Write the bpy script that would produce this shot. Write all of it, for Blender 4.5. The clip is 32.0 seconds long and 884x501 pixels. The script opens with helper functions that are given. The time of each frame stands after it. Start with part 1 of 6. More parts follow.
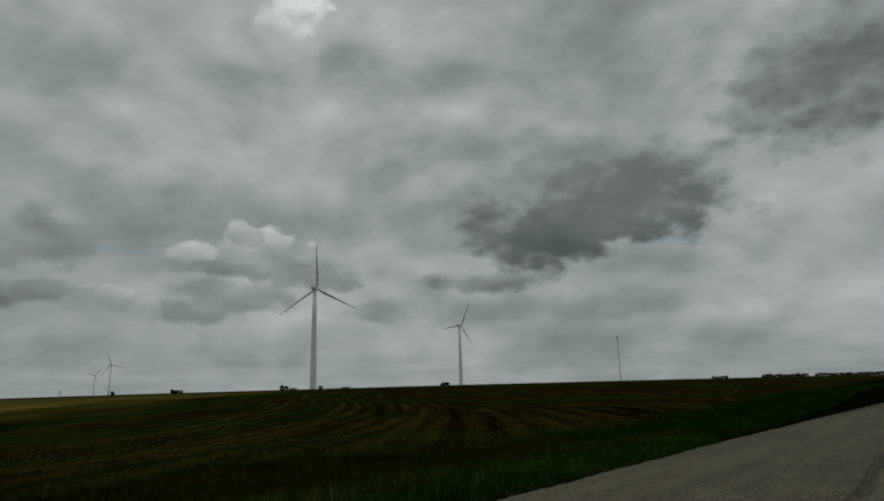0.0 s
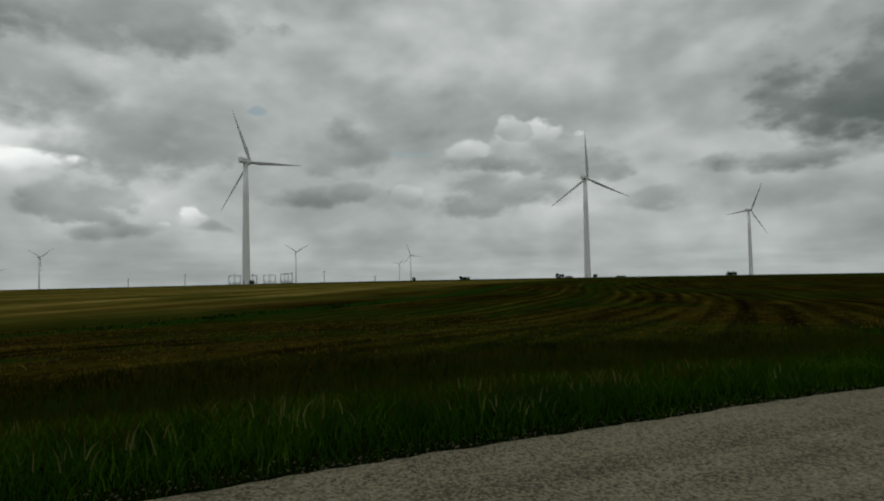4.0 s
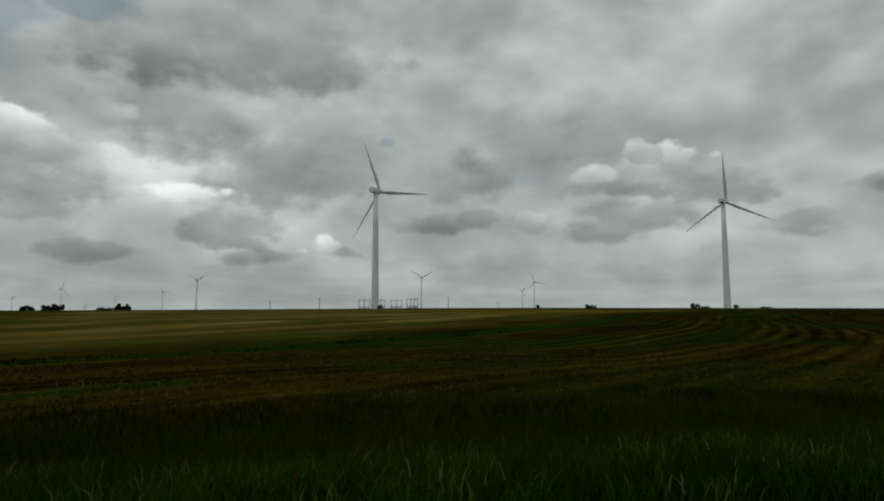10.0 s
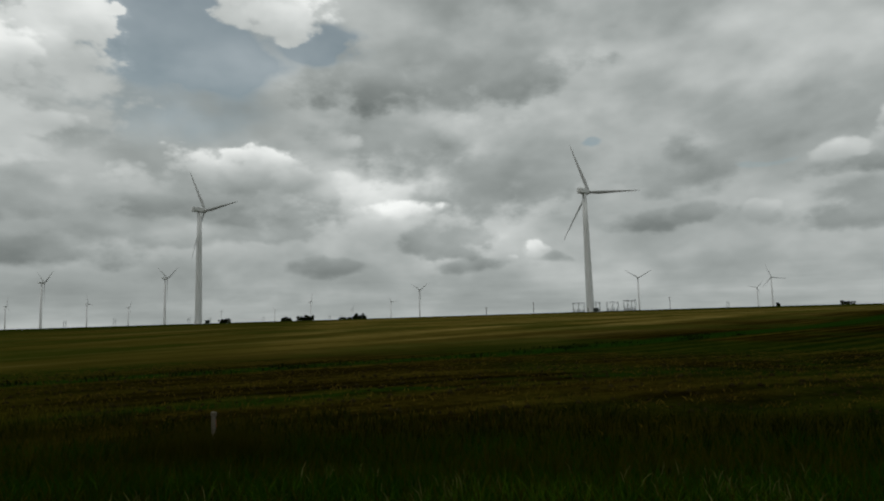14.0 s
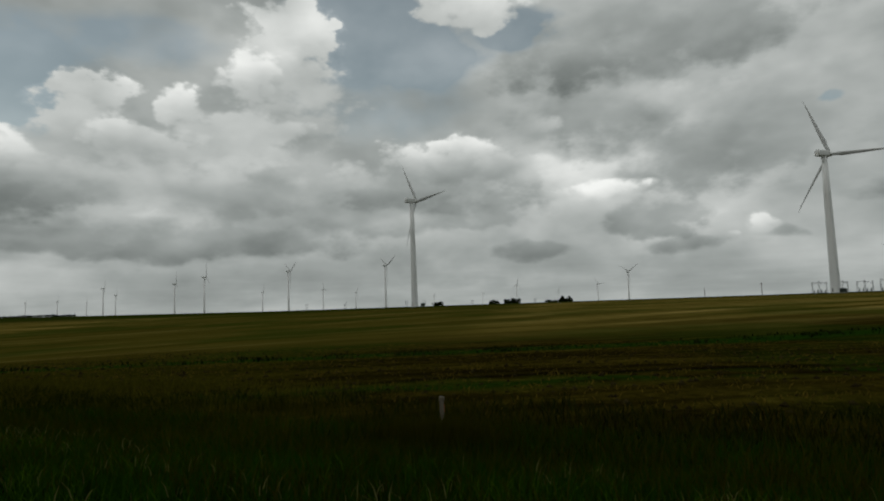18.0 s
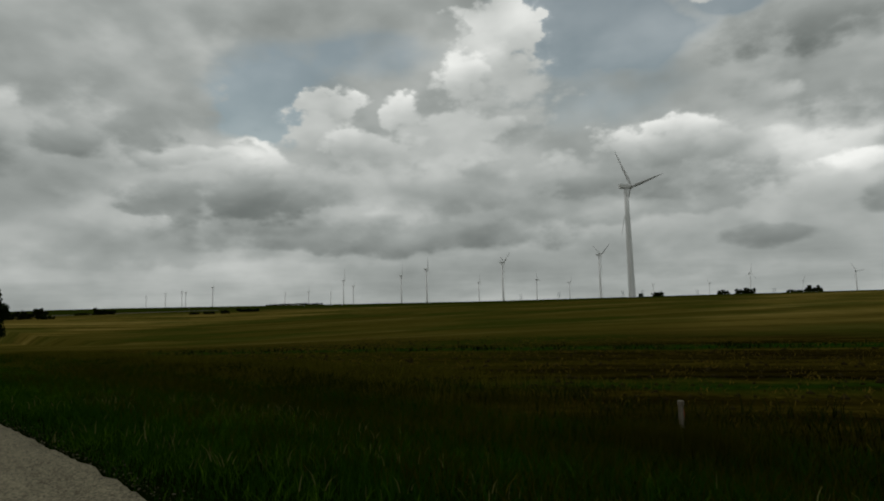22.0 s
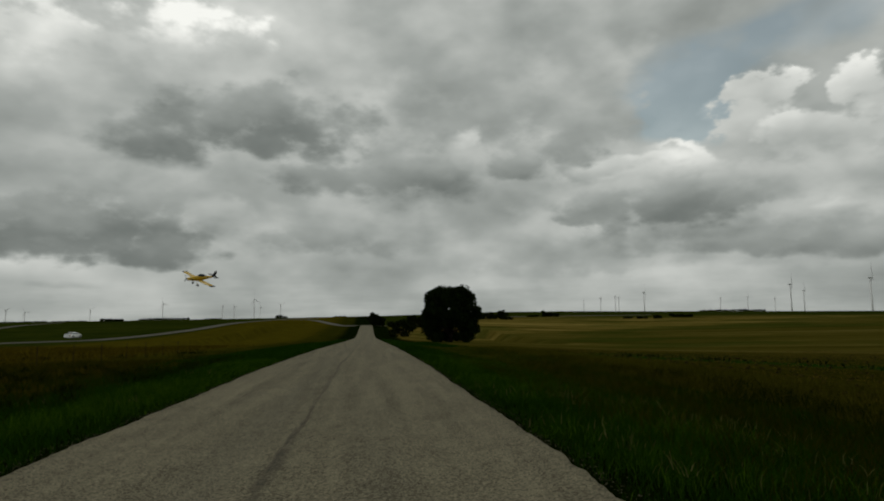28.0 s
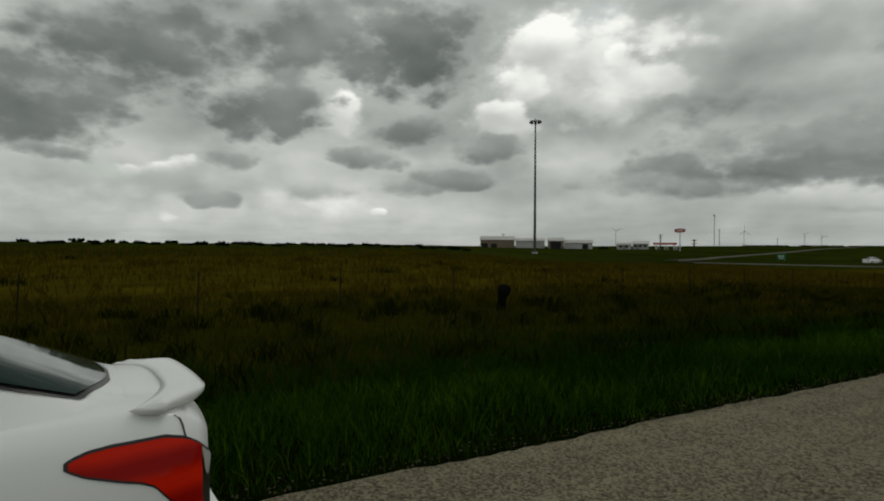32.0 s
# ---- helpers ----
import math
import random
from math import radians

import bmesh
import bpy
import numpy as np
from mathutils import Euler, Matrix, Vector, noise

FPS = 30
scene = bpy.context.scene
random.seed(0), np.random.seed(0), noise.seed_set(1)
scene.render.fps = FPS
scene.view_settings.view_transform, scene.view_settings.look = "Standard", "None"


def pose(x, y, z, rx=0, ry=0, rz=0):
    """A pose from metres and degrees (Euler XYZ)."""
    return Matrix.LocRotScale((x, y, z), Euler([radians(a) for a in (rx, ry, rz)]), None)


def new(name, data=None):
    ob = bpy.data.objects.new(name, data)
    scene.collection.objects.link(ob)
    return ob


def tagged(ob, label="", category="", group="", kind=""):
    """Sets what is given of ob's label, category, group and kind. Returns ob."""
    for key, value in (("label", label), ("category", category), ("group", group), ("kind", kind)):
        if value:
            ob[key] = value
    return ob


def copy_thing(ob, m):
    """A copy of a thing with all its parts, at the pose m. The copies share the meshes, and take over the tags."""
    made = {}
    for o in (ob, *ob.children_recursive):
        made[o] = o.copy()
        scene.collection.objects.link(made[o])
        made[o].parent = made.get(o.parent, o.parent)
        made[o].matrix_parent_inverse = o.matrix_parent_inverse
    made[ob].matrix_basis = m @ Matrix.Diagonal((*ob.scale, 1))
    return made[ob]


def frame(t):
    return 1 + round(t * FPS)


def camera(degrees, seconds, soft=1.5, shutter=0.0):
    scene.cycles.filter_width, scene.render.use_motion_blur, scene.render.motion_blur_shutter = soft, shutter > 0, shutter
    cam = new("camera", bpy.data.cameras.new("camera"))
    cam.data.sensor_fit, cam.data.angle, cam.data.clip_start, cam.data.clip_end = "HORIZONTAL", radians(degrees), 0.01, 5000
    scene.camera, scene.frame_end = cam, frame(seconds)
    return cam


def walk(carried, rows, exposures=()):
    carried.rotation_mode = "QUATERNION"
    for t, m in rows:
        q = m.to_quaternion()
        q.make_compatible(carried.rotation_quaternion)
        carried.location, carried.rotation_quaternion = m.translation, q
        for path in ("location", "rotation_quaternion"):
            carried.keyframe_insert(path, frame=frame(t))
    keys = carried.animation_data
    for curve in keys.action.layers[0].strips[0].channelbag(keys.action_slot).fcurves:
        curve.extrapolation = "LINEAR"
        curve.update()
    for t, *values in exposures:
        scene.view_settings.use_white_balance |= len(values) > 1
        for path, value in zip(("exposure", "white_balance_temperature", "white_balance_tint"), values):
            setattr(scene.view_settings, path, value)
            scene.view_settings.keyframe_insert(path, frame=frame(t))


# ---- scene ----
cam = camera(72.3, 32.0, soft=2.0)

# seconds, x, y, z, heading, pitch, lean; +y runs along the road, +x is the turbine field
PATH = [
    (0, -0.92, -1.7, 1.25, -142.4, 12.17, 1.57),
    (0.5, -0.93, -1.69, 1.25, -135.28, 6.71, -0.24),
    (1, -0.94, -1.69, 1.25, -132.29, 6.86, -0.1),
    (1.5, -0.94, -1.68, 1.25, -130.31, 5.77, 1.82),
    (1.8, -0.95, -1.67, 1.25, -131.32, 3.78, 2.7),
    (2, -0.95, -1.67, 1.25, -128.56, 3.65, 1.69),
    (2.5, -0.94, -1.66, 1.25, -125.3, 2.24, 2.8),
    (3, -0.94, -1.66, 1.25, -124.48, 3.41, 2.14),
    (3.5, -0.93, -1.65, 1.25, -124.51, 2.8, 2.59),
    (4, -0.92, -1.64, 1.25, -116.83, 2.39, 1.07),
    (4.5, -0.83, -1.64, 1.28, -116.06, 3.24, 0.08),
    (6.5, -0.49, -1.61, 1.39, -120.37, 6.44, 5.03),
    (7, -0.4, -1.6, 1.42, -117.16, 5.15, 2.8),
    (7.5, -0.41, -1.58, 1.43, -112.24, 6.76, 1.06),
    (8, -0.41, -1.55, 1.44, -109.45, 7.31, -0.55),
    (8.5, -0.42, -1.52, 1.45, -107.22, 7, 0.06),
    (9, -0.43, -1.5, 1.46, -107.24, 6.68, -0.4),
    (9.5, -0.43, -1.48, 1.47, -106.87, 5.78, 0.36),
    (10, -0.44, -1.45, 1.48, -105.21, 5.01, 0.1),
    (10.5, -0.44, -1.42, 1.49, -103.22, 5.21, 0.68),
    (11, -0.45, -1.4, 1.5, -101.69, 3.59, 1.77),
    (11.5, -0.36, -1.34, 1.5, -98.27, 2.97, 2.99),
    (12, -0.28, -1.27, 1.51, -96.87, 2.1, 2.51),
    (12.5, -0.19, -1.21, 1.52, -94.12, 2.78, -0.68),
    (13, -0.1, -1.15, 1.52, -91.62, 5.37, 4.2),
    (13.5, -0.01, -1.09, 1.52, -91.94, 5.12, 4.58),
    (14, 0.07, -1.02, 1.53, -85.43, 5.71, 1.72),
    (14.5, 0.16, -0.96, 1.54, -86.93, 5.26, 4.15),
    (15, 0.25, -0.9, 1.54, -82.14, 7.03, 1.8),
    (15.5, 0.31, -0.85, 1.54, -78.86, 7.23, 0.8),
    (17.5, 0.54, -0.65, 1.56, -69.56, 4.41, 2.05),
    (18, 0.6, -0.6, 1.57, -66.2, 4.73, 2.05),
    (18.5, 0.66, -0.55, 1.58, -63.2, 5.03, 2.24),
    (19, 0.72, -0.5, 1.58, -60.8, 4.83, 1.55),
    (19.5, 0.77, -0.45, 1.58, -58.57, 4.69, 1.63),
    (20, 0.83, -0.4, 1.59, -56.68, 5.2, 1.8),
    (20.5, 0.89, -0.35, 1.6, -53.93, 4.83, 1.87),
    (21, 0.95, -0.3, 1.6, -50.72, 4.94, 2.17),
    (21.5, 0.97, -0.25, 1.6, -48.05, 5.22, 2.37),
    (22, 0.98, -0.2, 1.6, -46.23, 4.51, 1.99),
    (22.5, 1, -0.15, 1.6, -44.82, 3.88, 1.7),
    (23, 1.02, -0.1, 1.6, -43.73, 3.36, 1.55),
    (23.5, 1.03, -0.05, 1.6, -42.3, 2.64, 1.45),
    (24, 1.05, 0, 1.6, -42.62, 2.09, 1.91),
    (24.5, 1.03, 0, 1.6, -41.42, 2.36, 1.47),
    (26.5, 0.93, 0, 1.6, -23.72, 7.05, 0.38),
    (27, 0.9, 0, 1.6, -17.01, 7.1, 0.75),
    (27.5, 0.88, 0, 1.6, -12.98, 6.55, 1.6),
    (28, 0.85, 0, 1.6, -7.05, 6.04, 1.04),
    (28.5, 0.84, 0, 1.6, 1.31, 5.32, 0.88),
    (29, 0.84, 0, 1.6, 10.44, 4.91, 0.04),
    (29.5, 0.83, 0, 1.6, 21.76, 3.69, 0.07),
    (29.7, 0.83, 0, 1.6, 24.46, 3.38, -0.65),
    (30, 0.83, 0, 1.6, 29.29, 3.34, -0.02),
    (30.5, 0.82, 0, 1.6, 40.17, 2.43, 0.19),
    (31, 0.82, 0, 1.6, 48, 2.28, -0.24),
    (31.2, 0.81, 0, 1.6, 50.02, 1.95, -1.39),
    (31.5, 0.8, 0, 1.6, 54.6, 0.85, -0.31),
    (32, 0.78, 0, 1.6, 59.63, -0.57, -0.22),
]
walk(cam, [(t, pose(x, y, z, 90 + p, 0, a) @ pose(0, 0, 0, 0, 0, -r)) for t, x, y, z, a, p, r in PATH],
     [(0, -0.45, 6250, 7), (1.0, -0.3, 6300, 7), (2.0, -0.15, 6350, 7), (4.0, -0.05, 6400, 7), (10.0, -0.08, 6420, 7), (15.0, -0.03, 6450, 8),
      (18.0, -0.08, 6500, 8), (22.0, -0.1, 6550, 8), (24.0, -0.05, 6600, 8), (29.0, -0.05, 6650, 7), (31.0, -0.2, 6650, 7), (32.0, 0.0, 6650, 7)])

# ---------------------------------------------------------------- sky and sun
SUN_AZ, SUN_EL = 35.0, 52.0


def node(nt, kind, **values):
    n = nt.nodes.new(kind)
    for key, value in values.items():
        if key == "op":
            n.operation = value
        elif key == "blend":
            n.blend_type = value
        elif key.startswith("i"):
            n.inputs[int(key[1:])].default_value = value
    return n


def link(nt, a, b):
    nt.links.new(a, b)


def math_node(nt, op, a, b=None, c=None):
    n = node(nt, "ShaderNodeMath", op=op)
    for k, v in enumerate((a, b, c)):
        if v is None:
            continue
        if isinstance(v, (int, float)):
            n.inputs[k].default_value = v
        else:
            link(nt, v, n.inputs[k])
    return n.outputs[0]


def noise_node(nt, vec, scale, detail=4.0, rough=0.55, warp=0.0):
    n = nt.nodes.new("ShaderNodeTexNoise")
    n.inputs["Scale"].default_value = scale
    n.inputs["Detail"].default_value = detail
    n.inputs["Roughness"].default_value = rough
    n.inputs["Distortion"].default_value = warp
    if vec is not None:
        link(nt, vec, n.inputs["Vector"])
    return n


def ramp_node(nt, fac, stops):
    n = nt.nodes.new("ShaderNodeValToRGB")
    els = n.color_ramp.elements
    while len(els) < len(stops):
        els.new(0.5)
    for e, (p, c) in zip(els, stops):
        e.position = p
        e.color = (*c, 1) if len(c) == 3 else c
    link(nt, fac, n.inputs[0])
    return n


def mix_color(nt, fac, a, b, blend="MIX"):
    n = nt.nodes.new("ShaderNodeMix")
    n.data_type = "RGBA"
    n.blend_type = blend
    for sock, v in ((n.inputs[0], fac), (n.inputs[6], a), (n.inputs[7], b)):
        if isinstance(v, (int, float)):
            sock.default_value = v
        elif isinstance(v, tuple):
            sock.default_value = (*v, 1)
        else:
            link(nt, v, sock)
    return n.outputs[2]


# clouds, from the farthest to the nearest: azimuth (left of the road's line is positive), height, half width,
# half height in degrees, brightness of the crown and of the base, softness of the edge
EAST_FAR = [
    (-115.4, 17.1, 15.7, 3.4, 0.5, 0.46, 0.3), (-107.8, 12, 5, 2, 0.4, 0.3, 0.25), (-135.4, 20.2, 23.7, 4.8, 0.64, 0.6, 0.35), (-134.8, 4.7, 26.6, 3.2, 0.58, 0.54, 0.35),
    (-161.7, 4.1, 8.2, 2.2, 0.6, 0.5, 0.3), (-154.9, 6.6, 19.2, 1.2, 0.55, 0.48, 0.28), (-127.5, 31.8, 3.7, 4.4, 0.78, 0.62, 0.12), (-163.1, 12.6, 3.7, 1.3, 0.6, 0.5, 0.2),
    (-161.6, 16.1, 8.2, 4.3, 0.4, 0.24, 0.2), (-155.8, 15.4, 10.3, 4.1, 0.42, 0.22, 0.2), (-151.7, 12.9, 8.3, 2.6, 0.36, 0.2, 0.2), (-146.7, 9.1, 6, 1, 0.44, 0.3, 0.2),
    (-178.7, 23.2, 9.3, 4.9, 0.4, 0.24, 0.25),
]
EAST_LOW = [
    (-93.5, 20.8, 5.1, 1.8, 0.34, 0.26, 0.25), (-87.8, 20.9, 11.2, 2.2, 0.42, 0.28, 0.22), (-93.9, 13, 7.3, 3, 0.5, 0.42, 0.25), (-108.2, 13.4, 2.3, 1.3, 0.46, 0.38, 0.22),
    (-105.1, 7.6, 4.7, 1, 0.52, 0.42, 0.22), (-105.9, 7.8, 4.2, 1, 0.5, 0.42, 0.2), (-113.8, 7.7, 1.7, 1, 0.68, 0.52, 0.15), (-113.8, 7.5, 1.9, 1.2, 0.66, 0.5, 0.15),
    (-135.9, 6.7, 2.1, 0.7, 0.5, 0.42, 0.2), (-122.6, 7.5, 7, 1.7, 0.48, 0.36, 0.2), (-119.9, 6, 3.3, 1.1, 0.44, 0.38, 0.2), (-136.3, 6.7, 3.4, 0.9, 0.5, 0.44, 0.2),
    (-123.5, 3.2, 3.2, 1.4, 0.62, 0.54, 0.2),
]
EAST_WHITE = [
    (-129.5, 10.1, 4.4, 1.4, 0.46, 0.4, 0.2), (-122.1, 10.1, 4.9, 0.9, 0.44, 0.36, 0.18), (-119.5, 11.2, 2, 1.2, 0.74, 0.54, 0.11), (-124.6, 12.2, 3.1, 1.9, 0.8, 0.5, 0.09),
    (-126.7, 12.9, 2.6, 1.8, 0.9, 0.52, 0.09), (-123.5, 13.7, 1.9, 1.3, 0.84, 0.6, 0.09), (-93.7, 4.5, 1.8, 1.3, 0.74, 0.5, 0.12), (-93.9, 5.2, 1.7, 1, 0.76, 0.52, 0.12),
    (-91.4, 5.1, 0.6, 0.5, 0.74, 0.6, 0.1), (-82.6, 9.4, 2.5, 1, 0.8, 0.64, 0.14), (-85.8, 6.9, 4.1, 1.9, 0.52, 0.38, 0.18), (-88.2, 4.3, 3.5, 0.8, 0.44, 0.36, 0.2),
]
MID_BANK = [
    (-52.8, 18, 6.6, 6.3, 0.6, 0.52, 0.3), (-66.5, 19.6, 7.8, 4, 0.58, 0.54, 0.3), (-102.6, 17.3, 13.7, 6.1, 0.62, 0.56, 0.35), (-76.7, 3.5, 15.8, 2.1, 0.56, 0.48, 0.3),
    (-81, 7.9, 7, 2.7, 0.68, 0.56, 0.25), (-70.1, 26.8, 6.5, 2.1, 0.82, 0.64, 0.11), (-100.4, 22.9, 13.3, 3.1, 0.62, 0.54, 0.3), (-90.8, 11.3, 7.6, 2.8, 0.5, 0.4, 0.2),
    (-82, 16.6, 7.5, 3.7, 0.58, 0.42, 0.2), (-94.1, 25, 7.6, 2.6, 0.66, 0.5, 0.22), (-86.3, 22.8, 12.4, 3.3, 0.58, 0.36, 0.16), (-78.6, 21.1, 7.4, 2.5, 0.52, 0.34, 0.18),
    (-88.9, 17.1, 3.9, 1.4, 0.7, 0.58, 0.18),
]
MID_WHITE = [
    (-70.5, 8.5, 5.6, 1.9, 0.5, 0.38, 0.2), (-59.6, 11.1, 4.4, 2.3, 0.74, 0.46, 0.13), (-64.2, 12.9, 4.7, 2.6, 0.86, 0.46, 0.1), (-68.3, 13.3, 4.4, 2.6, 0.88, 0.46, 0.1),
    (-72.9, 12.1, 4.2, 2.5, 0.78, 0.44, 0.12), (-76.3, 15.8, 1.6, 1.5, 0.7, 0.6, 0.2), (-67.1, 9.6, 11.5, 1.3, 0.5, 0.38, 0.2), (-80.8, 9.8, 4.4, 1.1, 0.84, 0.68, 0.14),
    (-86.3, 6.4, 3.9, 1.7, 0.52, 0.38, 0.16), (-93.5, 5.3, 1.9, 1.2, 0.8, 0.56, 0.12), (-91.7, 5.1, 0.6, 0.5, 0.8, 0.6, 0.1), (-74.3, 4.1, 3.2, 1, 0.46, 0.38, 0.16),
    (-95.8, 4.6, 1.8, 0.5, 0.48, 0.4, 0.16),
]
WEST_BANK = [
    (-22.5, 19.5, 5.6, 4.9, 0.52, 0.42, 0.3), (-60.9, 11.2, 8.1, 4.6, 0.6, 0.52, 0.3), (-60.7, 18.4, 12.3, 3.2, 0.6, 0.56, 0.3), (-23.2, 18, 5.6, 3.5, 0.62, 0.5, 0.2),
    (-11, 18.9, 11.5, 3.6, 0.54, 0.42, 0.25), (-19.9, 14.8, 8.3, 2.1, 0.48, 0.38, 0.2), (-8.6, 9.6, 6.9, 2.7, 0.52, 0.42, 0.25), (-14.1, 4.8, 14.6, 1.7, 0.48, 0.4, 0.25),
    (-48.8, 2.1, 21.2, 1.3, 0.52, 0.46, 0.3), (-69.8, 26.2, 5.5, 1.8, 0.82, 0.66, 0.11),
]
TOWERS = [
    (-52.1, 23.3, 4.9, 4.5, 0.8, 0.6, 0.08), (-53.3, 18.6, 5.6, 4.5, 0.72, 0.6, 0.12), (-48.5, 19.6, 3.5, 2.9, 0.8, 0.64, 0.09), (-36.2, 18.3, 3.7, 2.8, 0.86, 0.62, 0.08),
    (-33.6, 15.4, 3.4, 2.5, 0.74, 0.56, 0.1), (-43.4, 17.2, 2.8, 2.3, 0.84, 0.62, 0.08), (-47.1, 14.5, 7, 3.7, 0.74, 0.58, 0.12), (-39.6, 14.1, 5.7, 2.6, 0.78, 0.56, 0.1),
    (-28.9, 12.7, 3.9, 2.2, 0.78, 0.5, 0.11), (-42.8, 10.6, 10.4, 3.1, 0.68, 0.48, 0.14), (-40.6, 8.3, 2.5, 0.9, 0.7, 0.56, 0.12), (-23.5, 13.6, 5.1, 2.7, 0.6, 0.44, 0.16),
]
TOWER_BASE = [
    (-25.1, 9.4, 7.3, 1.9, 0.58, 0.39, 0.18), (-32.3, 6.9, 12.2, 1.5, 0.5, 0.41, 0.2), (-44.8, 5.7, 13.5, 1.3, 0.5, 0.39, 0.2), (-61.9, 7.4, 10.2, 1, 0.54, 0.47, 0.2),
    (-24.8, 4.2, 10.9, 0.7, 0.54, 0.49, 0.25), (-24.5, 9.6, 8.8, 2, 0.62, 0.41, 0.15), (-25.5, 12.4, 4.6, 1.5, 0.72, 0.57, 0.12), (-38.2, 5.4, 13.9, 0.9, 0.48, 0.39, 0.2),
]
NORTH_FAR = [
    (-6.1, 26.7, 19.7, 4.8, 0.64, 0.56, 0.3), (6.9, 12, 26.1, 4.1, 0.56, 0.48, 0.35), (-2.6, 6.3, 22.5, 2.4, 0.6, 0.54, 0.35), (-21.2, 20.6, 6.6, 3.9, 0.62, 0.48, 0.2),
    (-12.7, 22.2, 9.2, 3.7, 0.58, 0.48, 0.22), (0.6, 18.1, 4.2, 2.9, 0.68, 0.52, 0.18), (26.2, 19.1, 6.1, 3.6, 0.6, 0.52, 0.25), (-27.6, 9.3, 9.3, 2.1, 0.54, 0.34, 0.17),
    (-23.9, 12.9, 4.6, 1.1, 0.66, 0.5, 0.14), (-19.4, 15.1, 3.7, 1.6, 0.46, 0.36, 0.15), (-14.3, 13.6, 2.8, 1.1, 0.46, 0.38, 0.16), (-2.6, 13, 6.3, 1.9, 0.5, 0.34, 0.17),
]
NORTH_NEAR = [
    (-9.7, 15.7, 1.7, 2.1, 0.7, 0.56, 0.15), (16, 24.1, 6.5, 3, 0.86, 0.62, 0.16), (29.1, 22.6, 1.5, 1.1, 0.82, 0.66, 0.12), (11.5, 17.5, 8.6, 3.1, 0.52, 0.33, 0.16),
    (18.5, 15.2, 5.2, 1.9, 0.46, 0.32, 0.2), (24.9, 7.7, 8.4, 2.3, 0.42, 0.24, 0.2), (19.7, 11.3, 3.2, 1.6, 0.62, 0.46, 0.16), (4.8, 7.4, 4.7, 1.1, 0.48, 0.38, 0.18),
    (25.1, 2.9, 2.5, 0.5, 0.62, 0.5, 0.2), (12.8, 9.3, 3, 1.3, 0.6, 0.48, 0.18),
]
NORTHWEST = [
    (31.7, 19.7, 10.8, 5.9, 0.7, 0.58, 0.3), (3.4, 8.5, 12, 2.4, 0.52, 0.42, 0.3), (23.1, 2, 37.1, 1.9, 0.62, 0.56, 0.35), (-4.1, 13.6, 6.3, 3.6, 0.5, 0.36, 0.25),
    (8.7, 17.6, 8.7, 3.5, 0.48, 0.3, 0.18), (1.6, 12.8, 7.3, 1.7, 0.44, 0.33, 0.18), (19.9, 11.4, 5.9, 2.1, 0.62, 0.48, 0.18), (38.6, 12.9, 6.4, 2.4, 0.6, 0.4, 0.17),
    (28.4, 7.6, 12.4, 2.8, 0.46, 0.24, 0.17), (38.5, 6.4, 5.3, 1.6, 0.4, 0.26, 0.18), (19.9, 5.9, 6.3, 1.2, 0.38, 0.28, 0.18), (3.9, 6.9, 5.1, 1.2, 0.46, 0.37, 0.2),
]
SUNWARD = [
    (47.3, 15.9, 9.8, 4.6, 0.84, 0.68, 0.22), (45.3, 15.8, 7.9, 4.4, 0.84, 0.68, 0.2), (29, 23.1, 4.6, 2.7, 0.86, 0.68, 0.18), (51.9, 17.6, 2.6, 1.5, 0.9, 0.74, 0.14),
    (52.8, 14.7, 2.1, 1.9, 0.9, 0.72, 0.15), (43.1, 16.2, 1.7, 1.2, 0.9, 0.76, 0.14), (39.9, 15.2, 2.9, 2.2, 0.84, 0.66, 0.16), (54.5, 11.2, 4, 1.6, 0.84, 0.64, 0.17),
    (42.8, 16.7, 1.8, 1, 0.92, 0.78, 0.14), (50.2, 18.4, 3.3, 1.8, 0.93, 0.78, 0.13), (53.5, 12, 2.5, 1.1, 0.86, 0.68, 0.15),
]
WEST_DARK = [
    (69.4, 12.1, 2.5, 2.1, 0.86, 0.7, 0.14), (71.4, 6.9, 21.9, 2.2, 0.66, 0.58, 0.3), (83.9, 2.5, 19.5, 1.9, 0.74, 0.66, 0.3), (84.8, 16.3, 10.1, 3.9, 0.38, 0.22, 0.18),
    (62.6, 18.2, 7, 4.9, 0.4, 0.24, 0.15), (71.5, 18.7, 6, 3.7, 0.42, 0.3, 0.2), (94, 10.7, 6.9, 3.7, 0.4, 0.2, 0.18), (76, 12, 5.9, 3.2, 0.46, 0.26, 0.14),
    (63.1, 10.6, 3.3, 1.4, 0.48, 0.36, 0.14), (66.8, 7.8, 4, 1.2, 0.5, 0.36, 0.14), (55.6, 9.1, 3.6, 1.3, 0.5, 0.4, 0.14), (58.3, 6.2, 4, 1.1, 0.52, 0.4, 0.14),
]
